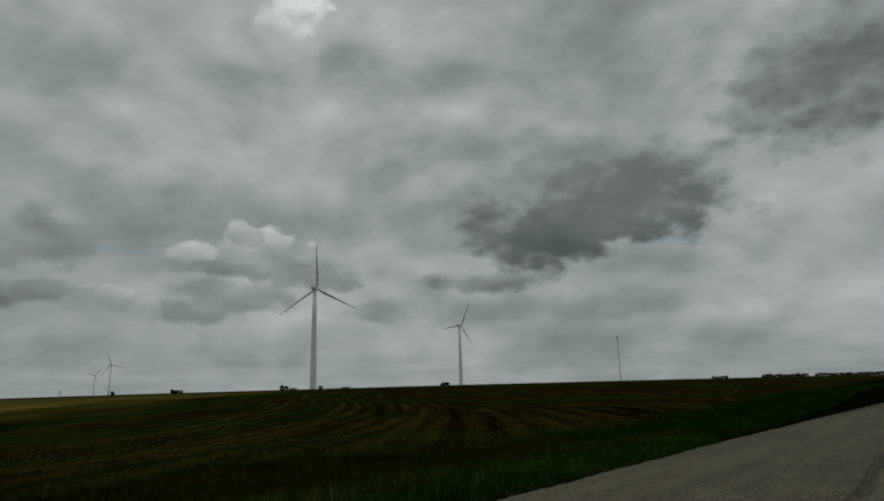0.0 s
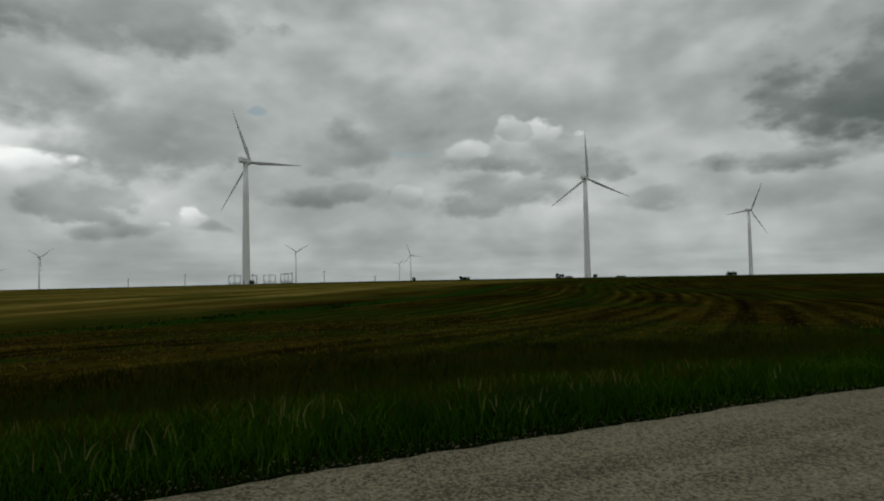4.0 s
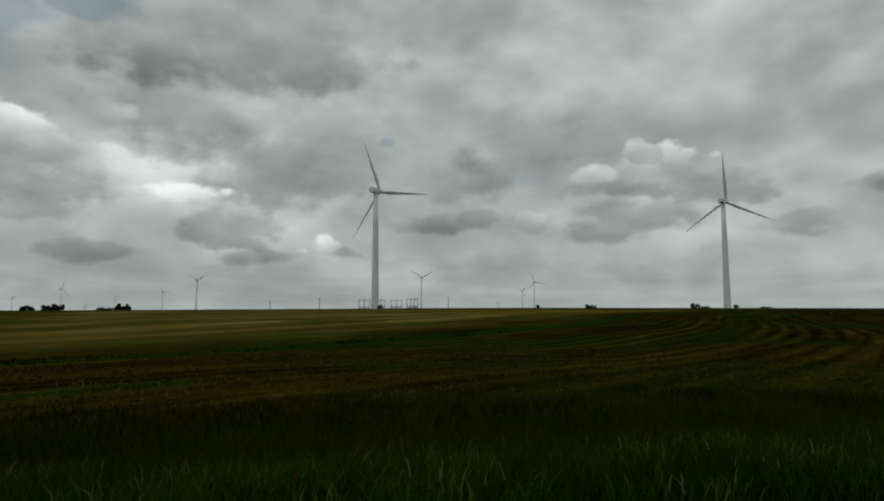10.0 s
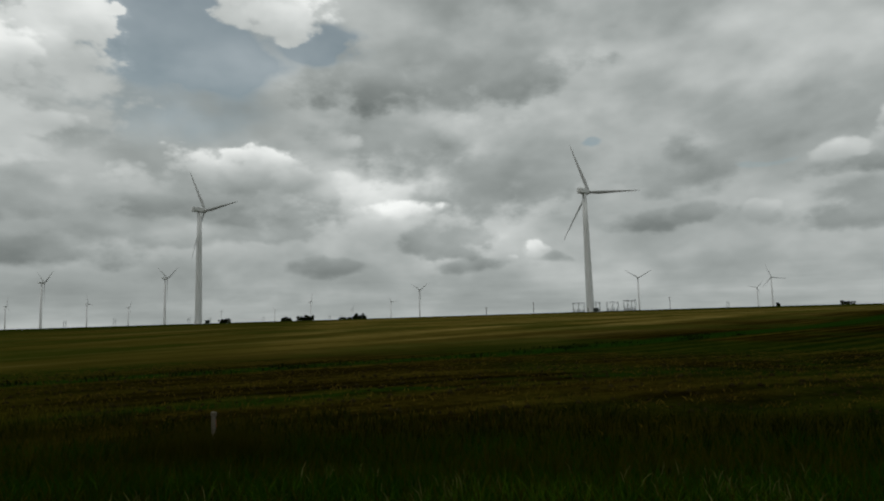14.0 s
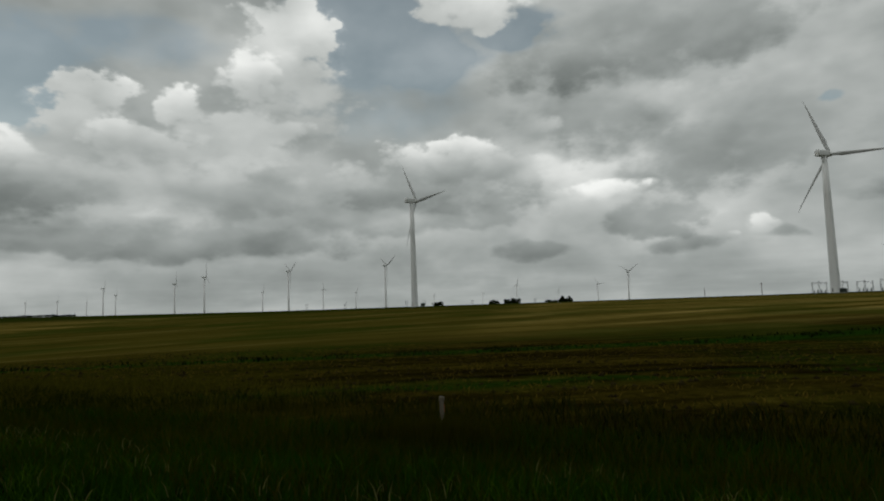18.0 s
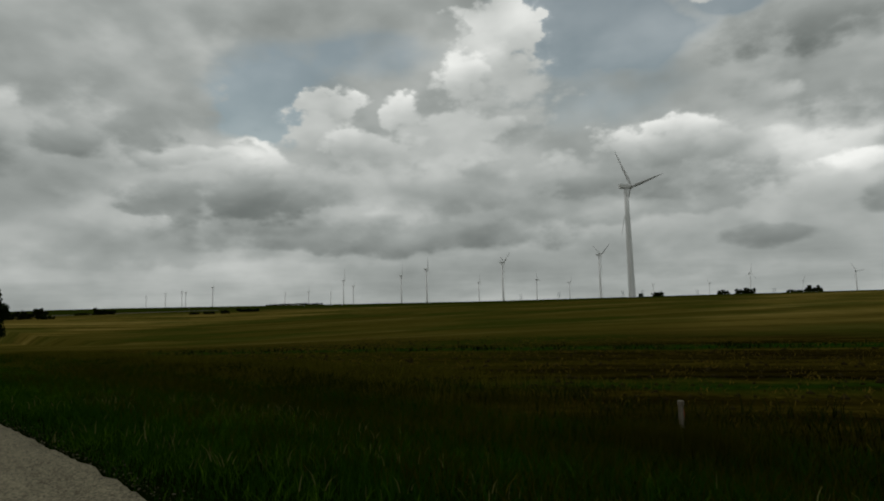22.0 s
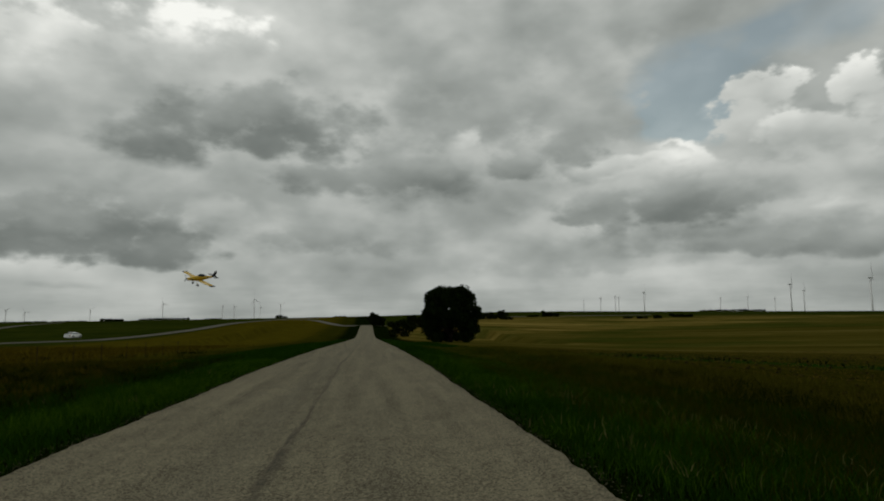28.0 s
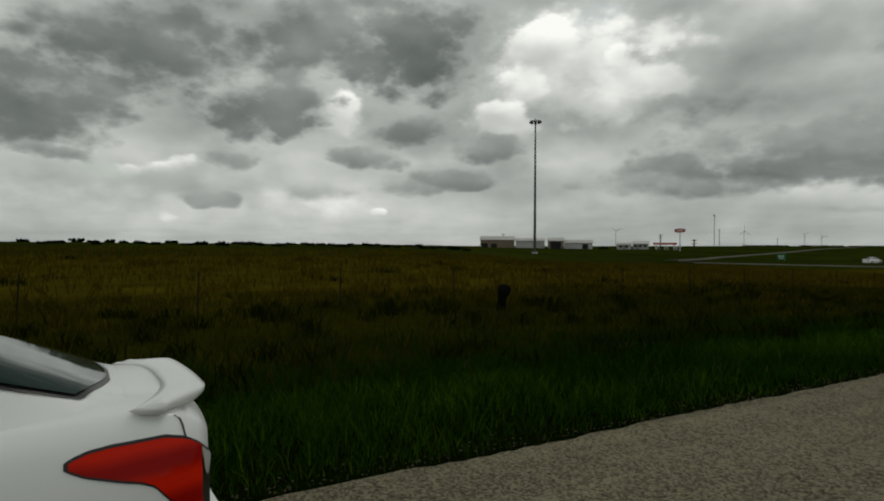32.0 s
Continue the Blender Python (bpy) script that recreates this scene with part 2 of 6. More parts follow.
WEST_LOW = [
    (83, 6.8, 3.5, 0.9, 0.84, 0.62, 0.12), (77.9, 7.4, 3, 1, 0.54, 0.4, 0.15), (86.1, 6.5, 1.8, 0.7, 0.8, 0.66, 0.12), (92.5, 7.2, 2.9, 0.6, 0.42, 0.32, 0.18),
    (80, 4.2, 2.2, 0.8, 0.56, 0.46, 0.15), (71.4, 4.8, 3.1, 0.8, 0.58, 0.48, 0.15), (65.7, 3.1, 1.4, 0.4, 0.82, 0.68, 0.12), (83.9, 2.6, 0.9, 0.6, 0.82, 0.7, 0.12),
    (38.5, 5.2, 7.7, 1, 0.5, 0.38, 0.2), (63.6, 10, 3.7, 1.4, 0.42, 0.32, 0.18), (58, 5.8, 3.8, 0.8, 0.48, 0.36, 0.17), (63.8, 5.1, 3.2, 0.7, 0.5, 0.4, 0.2),
    (55.1, 8.9, 2.9, 1.1, 0.46, 0.36, 0.16),
]
LAYERS = (EAST_FAR, EAST_LOW, EAST_WHITE, MID_BANK, MID_WHITE, WEST_BANK, TOWERS, TOWER_BASE, NORTH_FAR, NORTH_NEAR, NORTHWEST, SUNWARD, WEST_DARK, WEST_LOW)
BLUE = [
    (-60.8, 24, 7.6, 3.4, 1), (-73.8, 24.6, 3.4, 1.6, 0.9), (-60.8, 19, 7.4, 3.4, 0.45), (-100, 15.3, 1, 0.3, 0.7), (-114.5, 11.6, 1.6, 0.3, 0.5),
    (-30, 16.8, 3.3, 2.4, 0.75), (-33.5, 21.5, 4.1, 2, 0.6), (-62.6, 23, 7.5, 2.9, 0.9), (-58.3, 26.5, 5.4, 1.9, 0.8), (-74.8, 24.3, 3.3, 1.5, 0.8),
    (-29.7, 17.4, 4.3, 2.9, 0.75), (-39.9, 22.8, 5.2, 1.8, 0.6), (-29.6, 19.5, 5.1, 3, 0.7), (-163.7, 12.5, 2, 1.2, 0.7), (45.3, 20, 2.2, 1.1, 0.6),
    (88.2, 6.1, 2.7, 0.7, 0.35),
]
# gaps of open sky: azimuth, height, half width, half height, strength


def build_sky():
    world = bpy.data.worlds.new("overcast_sky")
    scene.world = world
    world.cycles.sampling_method, world.cycles.sample_map_resolution = "MANUAL", 256
    world.use_nodes = True
    nt = world.node_tree
    nt.nodes.clear()
    out = nt.nodes.new("ShaderNodeOutputWorld")
    back = nt.nodes.new("ShaderNodeBackground")
    coord = nt.nodes.new("ShaderNodeTexCoord").outputs["Generated"]
    # turned so that the seam of the angle lies behind the walk
    turn = nt.nodes.new("ShaderNodeVectorRotate")
    turn.rotation_type = "Z_AXIS"
    turn.inputs["Angle"].default_value = radians(40)
    link(nt, coord, turn.inputs["Vector"])
    xyz = nt.nodes.new("ShaderNodeSeparateXYZ")
    link(nt, turn.outputs[0], xyz.inputs[0])
    az = math_node(nt, "ARCTAN2", math_node(nt, "MULTIPLY", xyz.outputs[0], -1.0), xyz.outputs[1])
    el = math_node(nt, "ARCSINE", xyz.outputs[2])
    az = math_node(nt, "MULTIPLY", az, 57.29578)
    el = math_node(nt, "MULTIPLY", el, 57.29578)
    # flattened and gently bent coordinate for the billows, and the same a little higher up
    flat = node(nt, "ShaderNodeVectorMath", op="MULTIPLY")
    link(nt, coord, flat.inputs[0])
    flat.inputs[1].default_value = (1, 1, 1.7)
    bend = noise_node(nt, flat.outputs[0], 3.2, 3, 0.5)
    bent = node(nt, "ShaderNodeVectorMath", op="MULTIPLY_ADD")
    link(nt, bend.outputs["Color"], bent.inputs[0])
    bent.inputs[1].default_value = (0.09, 0.09, 0.09)
    link(nt, flat.outputs[0], bent.inputs[2])
    above = node(nt, "ShaderNodeVectorMath", op="ADD")
    link(nt, bent.outputs[0], above.inputs[0])
    above.inputs[1].default_value = (0.01, 0, 0.075)

    def billow(vec, scale):
        n = nt.nodes.new("ShaderNodeTexVoronoi")
        n.feature = "SMOOTH_F1"
        n.inputs["Scale"].default_value = scale
        n.inputs["Detail"].default_value = 2.6
        n.inputs["Roughness"].default_value = 0.42
        n.inputs["Lacunarity"].default_value = 2.3
        n.inputs["Smoothness"].default_value = 0.6
        link(nt, vec, n.inputs["Vector"])
        return n.outputs["Distance"]

    knobs = billow(flat.outputs[0], 17.0)
    lump, lump_above = billow(bent.outputs[0], 5.0), billow(above.outputs[0], 5.0)
    fine = noise_node(nt, bent.outputs[0], 3.4, 4, 0.45)
    broad = noise_node(nt, flat.outputs[0], 2.3, 2, 0.5)
    puffs = noise_node(nt, flat.outputs[0], 13.0, 4, 0.5)
    curl = noise_node(nt, flat.outputs[0], 6.5, 2, 0.5)
    sep = nt.nodes.new("ShaderNodeSeparateColor")
    link(nt, curl.outputs["Color"], sep.inputs[0])
    sep2 = nt.nodes.new("ShaderNodeSeparateColor")
    link(nt, puffs.outputs["Color"], sep2.inputs[0])

    def shifted(angle, a, b, amount, small):
        d = math_node(nt, "MULTIPLY_ADD", a, amount, -0.5 * amount)
        e = math_node(nt, "MULTIPLY_ADD", b, small, -0.5 * small)
        return math_node(nt, "ADD", angle, math_node(nt, "ADD", d, e))

    relief = math_node(nt, "SUBTRACT", lump_above, lump)
    grain = math_node(nt, "MULTIPLY_ADD", fine.outputs[0], 0.34, -0.17)
    grain = math_node(nt, "ADD", grain, math_node(nt, "MULTIPLY_ADD", puffs.outputs[0], 0.14, -0.07))
    grain = math_node(nt, "MULTIPLY_ADD", relief, 0.20, grain)

    az_w = shifted(az, sep.outputs[0], sep2.outputs[0], 4.0, 2.6)
    el_w = shifted(el, sep.outputs[1], sep2.outputs[1], 2.0, 1.5)
    # the third axis carries the ragged outline, so that one product gives each cloud's edge
    wisps = noise_node(nt, flat.outputs[0], 30.0, 4, 0.6).outputs[0]
    rough_edge = math_node(nt, "MULTIPLY_ADD", knobs, 1.5, -0.25)
    rough_edge = math_node(nt, "ADD", rough_edge, math_node(nt, "MULTIPLY_ADD", puffs.outputs[0], -1.7, 0.85))
    rough_edge = math_node(nt, "ADD", rough_edge, math_node(nt, "MULTIPLY_ADD", wisps, -1.3, 0.65))
    rough_edge = math_node(nt, "POWER", math_node(nt, "MAXIMUM", rough_edge, 0.0), 0.5)
    spot = nt.nodes.new("ShaderNodeCombineXYZ")
    for k, value in enumerate((az_w, el_w, rough_edge)):
        link(nt, value, spot.inputs[k])

    def masses(rows):
        total = None
        for a, e, wa, we, s in rows:
            mul = node(nt, "ShaderNodeVectorMath", op="MULTIPLY_ADD")
            link(nt, spot.outputs[0], mul.inputs[0])
            mul.inputs[1].default_value = (1 / wa, 1 / we, 0)
            mul.inputs[2].default_value = (-((a + 40 + 180) % 360 - 180) / wa, -e / we, 0)
            dot = node(nt, "ShaderNodeVectorMath", op="DOT_PRODUCT")
            link(nt, mul.outputs[0], dot.inputs[0])
            link(nt, mul.outputs[0], dot.inputs[1])
            g = math_node(nt, "POWER", 0.5, dot.outputs["Value"])
            step = nt.nodes.new("ShaderNodeMapRange")
            step.clamp = False
            step.interpolation_type = "SMOOTHSTEP"
            step.inputs["From Min"].default_value = 0.22
            step.inputs["From Max"].default_value = 0.72
            link(nt, g, step.inputs["Value"])
            g = step.outputs[0]
            g = math_node(nt, "MULTIPLY", g, s)
            total = g if total is None else math_node(nt, "ADD", total, g)
        return total

    start = nt.nodes.new("ShaderNodeCombineXYZ")
    link(nt, math_node(nt, "MULTIPLY_ADD", broad.outputs[0], 0.26, 0.46), start.inputs[1])

    def paint(state, rows):
        """state: open sky, then brightness; every few clouds the place is handed on with it, which keeps the shader small."""
        here = spot.outputs[0]
        for k, (a, e, wa, we, crown, base, soft) in enumerate(rows):
            if k % 4 == 0:
                passed = node(nt, "ShaderNodeVectorMath", op="MULTIPLY_ADD")
                link(nt, state, passed.inputs[0])
                passed.inputs[1].default_value = (0, 1e-6, 0)
                link(nt, here, passed.inputs[2])
                here = passed.outputs[0]
            at = node(nt, "ShaderNodeVectorMath", op="MULTIPLY_ADD")
            at.inputs[1].default_value = (1 / wa, 1 / we, 1)
            at.inputs[2].default_value = (-((a + 40 + 180) % 360 - 180) / wa, -e / we, 0)
            dot = node(nt, "ShaderNodeVectorMath", op="DOT_PRODUCT")
            m = nt.nodes.new("ShaderNodeMapRange")
            m.clamp = False
            m.interpolation_type = "SMOOTHSTEP"
            m.inputs["From Min"].default_value, m.inputs["From Max"].default_value = 1.65 + (3.2 + 6 * soft) * soft, 1.65 - (3.2 + 6 * soft) * soft
            tone = nt.nodes.new("ShaderNodeMapRange")
            tone.data_type = "FLOAT_VECTOR"
            tone.clamp = False
            tone.interpolation_type = "SMOOTHSTEP"
            vec = [i for i in tone.inputs if i.type == "VECTOR"]
            vec[1].default_value, vec[2].default_value = (-1, e - we, -1), (1, e + we, 1)
            vec[3].default_value, vec[4].default_value = (0, base, 0), (0, crown, 0)
            mix = nt.nodes.new("ShaderNodeMix")
            mix.data_type = "VECTOR"
            link(nt, here, at.inputs[0])
            link(nt, at.outputs[0], dot.inputs[0])
            link(nt, at.outputs[0], dot.inputs[1])
            link(nt, dot.outputs["Value"], m.inputs["Value"])
            link(nt, here, vec[0])
            link(nt, m.outputs[0], mix.inputs[0])
            link(nt, state, mix.inputs[4])
            link(nt, tone.outputs["Vector"], mix.inputs[5])
            state = mix.outputs[1]
        return state

    # the broad veils first, then the gaps of open sky, then the clouds before them
    state = paint(start.outputs[0], [row for rows in LAYERS for row in rows if row[6] > 0.24])
    opened = node(nt, "ShaderNodeVectorMath", op="ADD")
    gaps = nt.nodes.new("ShaderNodeCombineXYZ")
    link(nt, masses(BLUE), gaps.inputs[0])
    link(nt, state, opened.inputs[0])
    link(nt, gaps.outputs[0], opened.inputs[1])
    state = paint(opened.outputs[0], [row for rows in LAYERS for row in rows if row[6] <= 0.24])
    split = nt.nodes.new("ShaderNodeSeparateXYZ")
    link(nt, state, split.inputs[0])
    blue = split.outputs[0]
    v = math_node(nt, "MULTIPLY_ADD", split.outputs[1], 1.36, -0.225)
    v = math_node(nt, "MULTIPLY_ADD", grain, 1.5, v)
    # paler veil low over the land
    low = nt.nodes.new("ShaderNodeMapRange")
    low.clamp = False
    low.interpolation_type = "SMOOTHSTEP"
    low.inputs["From Min"].default_value = 5.0
    low.inputs["From Max"].default_value = 0.5
    low.inputs["To Max"].default_value = 0.4
    link(nt, el_w, low.inputs["Value"])
    streak = node(nt, "ShaderNodeVectorMath", op="MULTIPLY")
    link(nt, coord, streak.inputs[0])
    streak.inputs[1].default_value = (1, 1, 9)
    lines = noise_node(nt, streak.outputs[0], 5.0, 5, 0.6)
    veil = math_node(nt, "MULTIPLY_ADD", lines.outputs[0], 0.8, 0.08)
    mixv = nt.nodes.new("ShaderNodeMix")
    link(nt, low.outputs[0], mixv.inputs[0])
    link(nt, v, mixv.inputs[2])
    link(nt, veil, mixv.inputs[3])
    cloud = ramp_node(nt, mixv.outputs[0], [
        (0.0, (0.098, 0.114, 0.109)), (0.25, (0.198, 0.216, 0.209)), (0.5, (0.352, 0.374, 0.365)),
        (0.75, (0.575, 0.593, 0.580)), (1.0, (0.96, 0.965, 0.945))])
    sky = nt.nodes.new("ShaderNodeTexSky")
    sky.sky_type = "NISHITA"
    sky.sun_disc = False
    sky.sun_elevation = radians(SUN_EL)
    sky.sun_rotation = radians(-SUN_AZ)
    clear = mix_color(nt, 1.0, sky.outputs[0], (0.105, 0.100, 0.078), "MULTIPLY")
    open_sky = math_node(nt, "MULTIPLY", blue, math_node(nt, "MULTIPLY_ADD", puffs.outputs[0], 1.6, -0.15))
    open_sky = math_node(nt, "MINIMUM", math_node(nt, "MAXIMUM", open_sky, 0.0), 0.55)
    color = mix_color(nt, open_sky, cloud.outputs[0], clear)
    link(nt, color, back.inputs[0])
    back.inputs[1].default_value = 1.0
    link(nt, back.outputs[0], out.inputs[0])


build_sky()
sun = new("sun", bpy.data.lights.new("sun", "SUN"))
sun.data.energy, sun.data.angle, sun.data.color = 0.25, radians(18), (1.0, 0.95, 0.88)
sun.matrix_world = pose(0, 0, 60, 90 - SUN_EL, 0, SUN_AZ + 180)

# ---------------------------------------------------------------- materials


def material(name, low, high, scale=6.0, rough=0.8, metal=0.0, bump=0.3, fine=60.0, spec=0.4, island=0.0):
    """Two colours mixed by noise at two scales, with fine relief."""
    m = bpy.data.materials.new(name)
    m.use_nodes = True
    nt = m.node_tree
    b = nt.nodes["Principled BSDF"]
    co = nt.nodes.new("ShaderNodeTexCoord").outputs["Object"]
    big = noise_node(nt, co, scale, 5, 0.6)
    small = noise_node(nt, co, fine, 3, 0.6)
    f = math_node(nt, "MULTIPLY_ADD", small.outputs[0], 0.45, math_node(nt, "MULTIPLY_ADD", big.outputs[0], 1.1, -0.28))
    if island:
        geo = nt.nodes.new("ShaderNodeNewGeometry").outputs["Random Per Island"]
        f = math_node(nt, "ADD", f, math_node(nt, "MULTIPLY_ADD", geo, island, -island / 2))
    ramp = ramp_node(nt, f, [(0.15, low), (0.85, high)])
    link(nt, ramp.outputs[0], b.inputs["Base Color"])
    b.inputs["Roughness"].default_value = rough
    b.inputs["Metallic"].default_value = metal
    b.inputs["Specular IOR Level"].default_value = spec
    if bump:
        bp = nt.nodes.new("ShaderNodeBump")
        bp.inputs["Strength"].default_value = bump
        bp.inputs["Distance"].default_value = 0.02
        link(nt, small.outputs[0], bp.inputs["Height"])
        link(nt, bp.outputs[0], b.inputs["Normal"])
    return m


M_TOWER = material("pale_grey_turbine_paint", (0.68, 0.69, 0.68), (0.77, 0.77, 0.76), 0.12, 0.45, bump=0.02, fine=2.0)
# darker than the tower paint: the blades' backlit shade is put into the colour
M_BLADE = material("blade_gelcoat_with_shade", (0.40, 0.41, 0.41), (0.50, 0.50, 0.49), 0.2, 0.4, bump=0.0, fine=3.0)
M_DOOR = material("grey_door_paint", (0.20, 0.21, 0.21), (0.27, 0.28, 0.28), 2.0, 0.5, bump=0.05)
M_TRANSFORMER = material("dark_green_cabinet", (0.012, 0.02, 0.014), (0.025, 0.035, 0.025), 1.0, 0.6, bump=0.05)
M_CONCRETE = material("concrete", (0.30, 0.29, 0.27), (0.42, 0.41, 0.38), 0.8, 0.9)
M_STEEL = material("galvanised_steel", (0.16, 0.17, 0.17), (0.27, 0.28, 0.28), 0.8, 0.55, 0.4, 0.05, 8.0)
M_DARKSTEEL = material("weathered_steel", (0.05, 0.05, 0.048), (0.10, 0.095, 0.09), 1.0, 0.7, 0.2, 0.1, 8.0)
M_WOODPOLE = material("creosoted_timber", (0.045, 0.032, 0.02), (0.09, 0.065, 0.04), 2.0, 0.9)
M_BARK = material("bark", (0.018, 0.014, 0.010), (0.045, 0.036, 0.027), 4.0, 0.95, bump=0.8, fine=18.0, spec=0.0)
M_LEAF = material("dark_leaves", (0.0048, 0.0101, 0.0023), (0.0128, 0.0225, 0.0052), 0.8, 0.65, bump=0.0, fine=4.0, island=0.7, spec=0.0)
M_SCRUB = material("scrub_leaves", (0.0064, 0.0101, 0.0026), (0.0140, 0.0194, 0.0049), 0.3, 0.7, bump=0.0, fine=2.0, island=0.6, spec=0.0)
M_GRASS = material("verge_grass", (0.0050, 0.0190, 0.0010), (0.0190, 0.0540, 0.0028), 0.35, 0.65, bump=0.0, fine=3.0, island=0.38, spec=0.0)
M_FRESH = material("fresh_verge_grass", (0.0120, 0.0360, 0.0018), (0.0540, 0.1080, 0.0050), 0.5, 0.65, bump=0.0, fine=3.0, island=0.38, spec=0.0)
M_OLIVE = material("olive_grass", (0.0280, 0.0310, 0.0026), (0.0900, 0.0780, 0.0078), 0.15, 0.75, bump=0.0, fine=1.5, island=0.38, spec=0.0)
M_FENCE = material("rusted_fence_steel", (0.012, 0.011, 0.008), (0.03, 0.026, 0.018), 2.0, 0.9, bump=0.1, spec=0.05)
M_DRYGRASS = material("dry_grass", (0.0300, 0.0230, 0.0018), (0.1100, 0.0800, 0.0065), 0.2, 0.8, bump=0.0, fine=2.0, island=0.38, spec=0.0)
M_MEADOW = material("meadow_grass", (0.0130, 0.0190, 0.0013), (0.0480, 0.0410, 0.0036), 0.12, 0.75, bump=0.0, fine=1.2, island=0.38, spec=0.0)
M_SEED = material("pale_seed_heads", (0.0563, 0.0598, 0.0176), (0.1197, 0.1162, 0.0428), 3.0, 0.8, bump=0.0, island=0.5, spec=0.0)
M_WEED = material("weed_leaves", (0.0060, 0.0103, 0.0017), (0.0151, 0.0209, 0.0035), 1.0, 0.7, bump=0.0, island=0.6, spec=0.0)
M_STUBBLE = material("stubble", (0.0515, 0.0346, 0.0051), (0.1287, 0.0906, 0.0141), 0.4, 0.9, bump=0.0, fine=2.0, island=0.8, spec=0.0)
M_CLOD = material("earth_clods", (0.0120, 0.0088, 0.0035), (0.0330, 0.0264, 0.0091), 0.6, 0.95, bump=0.5, island=0.5, spec=0.0)
M_STONE = material("verge_gravel", (0.0356, 0.0313, 0.0212), (0.1010, 0.0923, 0.0643), 2.0, 0.9, bump=0.2, island=0.9, spec=0.0)
M_YELLOW = material("yellow_aircraft_paint", (0.50, 0.30, 0.015), (0.62, 0.40, 0.03), 0.6, 0.35, bump=0.0, fine=5.0)
M_BLACK = material("black_rubber", (0.01, 0.01, 0.01), (0.02, 0.02, 0.02), 3.0, 0.7, bump=0.1)
M_CANOPY = material("tinted_glass", (0.012, 0.018, 0.018), (0.02, 0.028, 0.027), 0.5, 0.06, bump=0.0, spec=0.6)
M_NAVY = material("dark_trim_paint", (0.02, 0.02, 0.022), (0.035, 0.035, 0.04), 1.0, 0.4, bump=0.0)
M_TANSHED = material("tan_metal_siding", (0.1540, 0.1190, 0.0770), (0.2100, 0.1680, 0.1120), 0.15, 0.6, bump=0.1, fine=1.5)
M_WHITESHED = material("white_metal_siding", (0.4060, 0.4060, 0.3920), (0.5040, 0.5040, 0.4900), 0.2, 0.55, bump=0.1, fine=1.5)
M_ROOFING = material("pale_metal_roof", (0.30, 0.28, 0.27), (0.42, 0.40, 0.38), 0.1, 0.5, bump=0.1, fine=1.0)
# the shade inside open doorways, put into a near-black panel colour
M_DOORSHADE = material("painted_doorway_shade", (0.01, 0.01, 0.01), (0.02, 0.02, 0.018), 1.0, 0.9)
M_REDSIGN = material("red_sign_face", (0.38, 0.03, 0.025), (0.48, 0.05, 0.04), 0.5, 0.45, bump=0.0)
M_WHITESIGN = material("white_sign_paint", (0.66, 0.66, 0.64), (0.78, 0.78, 0.76), 1.0, 0.5, bump=0.0)
M_GREENSIGN = material("green_sign_face", (0.0, 0.11, 0.05), (0.01, 0.16, 0.075), 1.0, 0.45, bump=0.0)
M_CAR = material("white_car_paint", (0.81, 0.82, 0.81), (0.84, 0.85, 0.84), 0.7, 0.22, bump=0.0, fine=4.0, spec=0.5)
M_CARTRIM = material("black_car_trim", (0.008, 0.008, 0.008), (0.016, 0.016, 0.016), 3.0, 0.35, bump=0.0)
M_CHROME = material("wheel_alloy", (0.42, 0.42, 0.43), (0.55, 0.55, 0.56), 3.0, 0.3, 0.9, 0.0)
M_REFLECTOR = material("clear_lamp_lens", (0.42, 0.42, 0.40), (0.55, 0.54, 0.52), 8.0, 0.15, bump=0.1)
M_MARKER = material("white_marker_plastic", (0.0820, 0.0690, 0.0460), (0.1180, 0.0990, 0.0670), 4.0, 0.6, bump=0.05)
M_ORANGE = material("orange_marker_label", (0.34, 0.07, 0.03), (0.46, 0.11, 0.05), 6.0, 0.6, bump=0.0)
M_MATT_BLACK = material("matt_black", (0.004, 0.004, 0.004), (0.012, 0.011, 0.010), 6.0, 0.95, bump=0.8, fine=25.0, spec=0.0)
M_ROADFAR = material("far_concrete_road", (0.0980, 0.0930, 0.0780), (0.1400, 0.1330, 0.1120), 0.05, 0.9, spec=0.0)
M_GLASS = material("dark_car_glass", (0.006, 0.022, 0.018), (0.012, 0.032, 0.027), 0.5, 0.05, bump=0.0, spec=0.12)


def lamp_lens():
    m = bpy.data.materials.new("red_lamp_lens")
    m.use_nodes = True
    nt = m.node_tree
    b = nt.nodes["Principled BSDF"]
    co = nt.nodes.new("ShaderNodeTexCoord").outputs["Object"]
    w = nt.nodes.new("ShaderNodeTexWave")
    w.inputs["Scale"].default_value = 2.2
    w.bands_direction = "Z"
    w.inputs["Distortion"].default_value = 1.2
    w.inputs["Detail"].default_value = 2
    link(nt, co, w.inputs["Vector"])
    r = ramp_node(nt, w.outputs["Fac"], [(0.1, (0.30, 0.003, 0.001)), (0.9, (0.66, 0.016, 0.003))])
    link(nt, r.outputs[0], b.inputs["Base Color"])
    b.inputs["Roughness"].default_value = 0.15
    b.inputs["Specular IOR Level"].default_value = 0.1
    b.inputs["Coat Weight"].default_value = 0.03
    b.inputs["Coat Roughness"].default_value = 0.03
    return m


M_REDLAMP = lamp_lens()

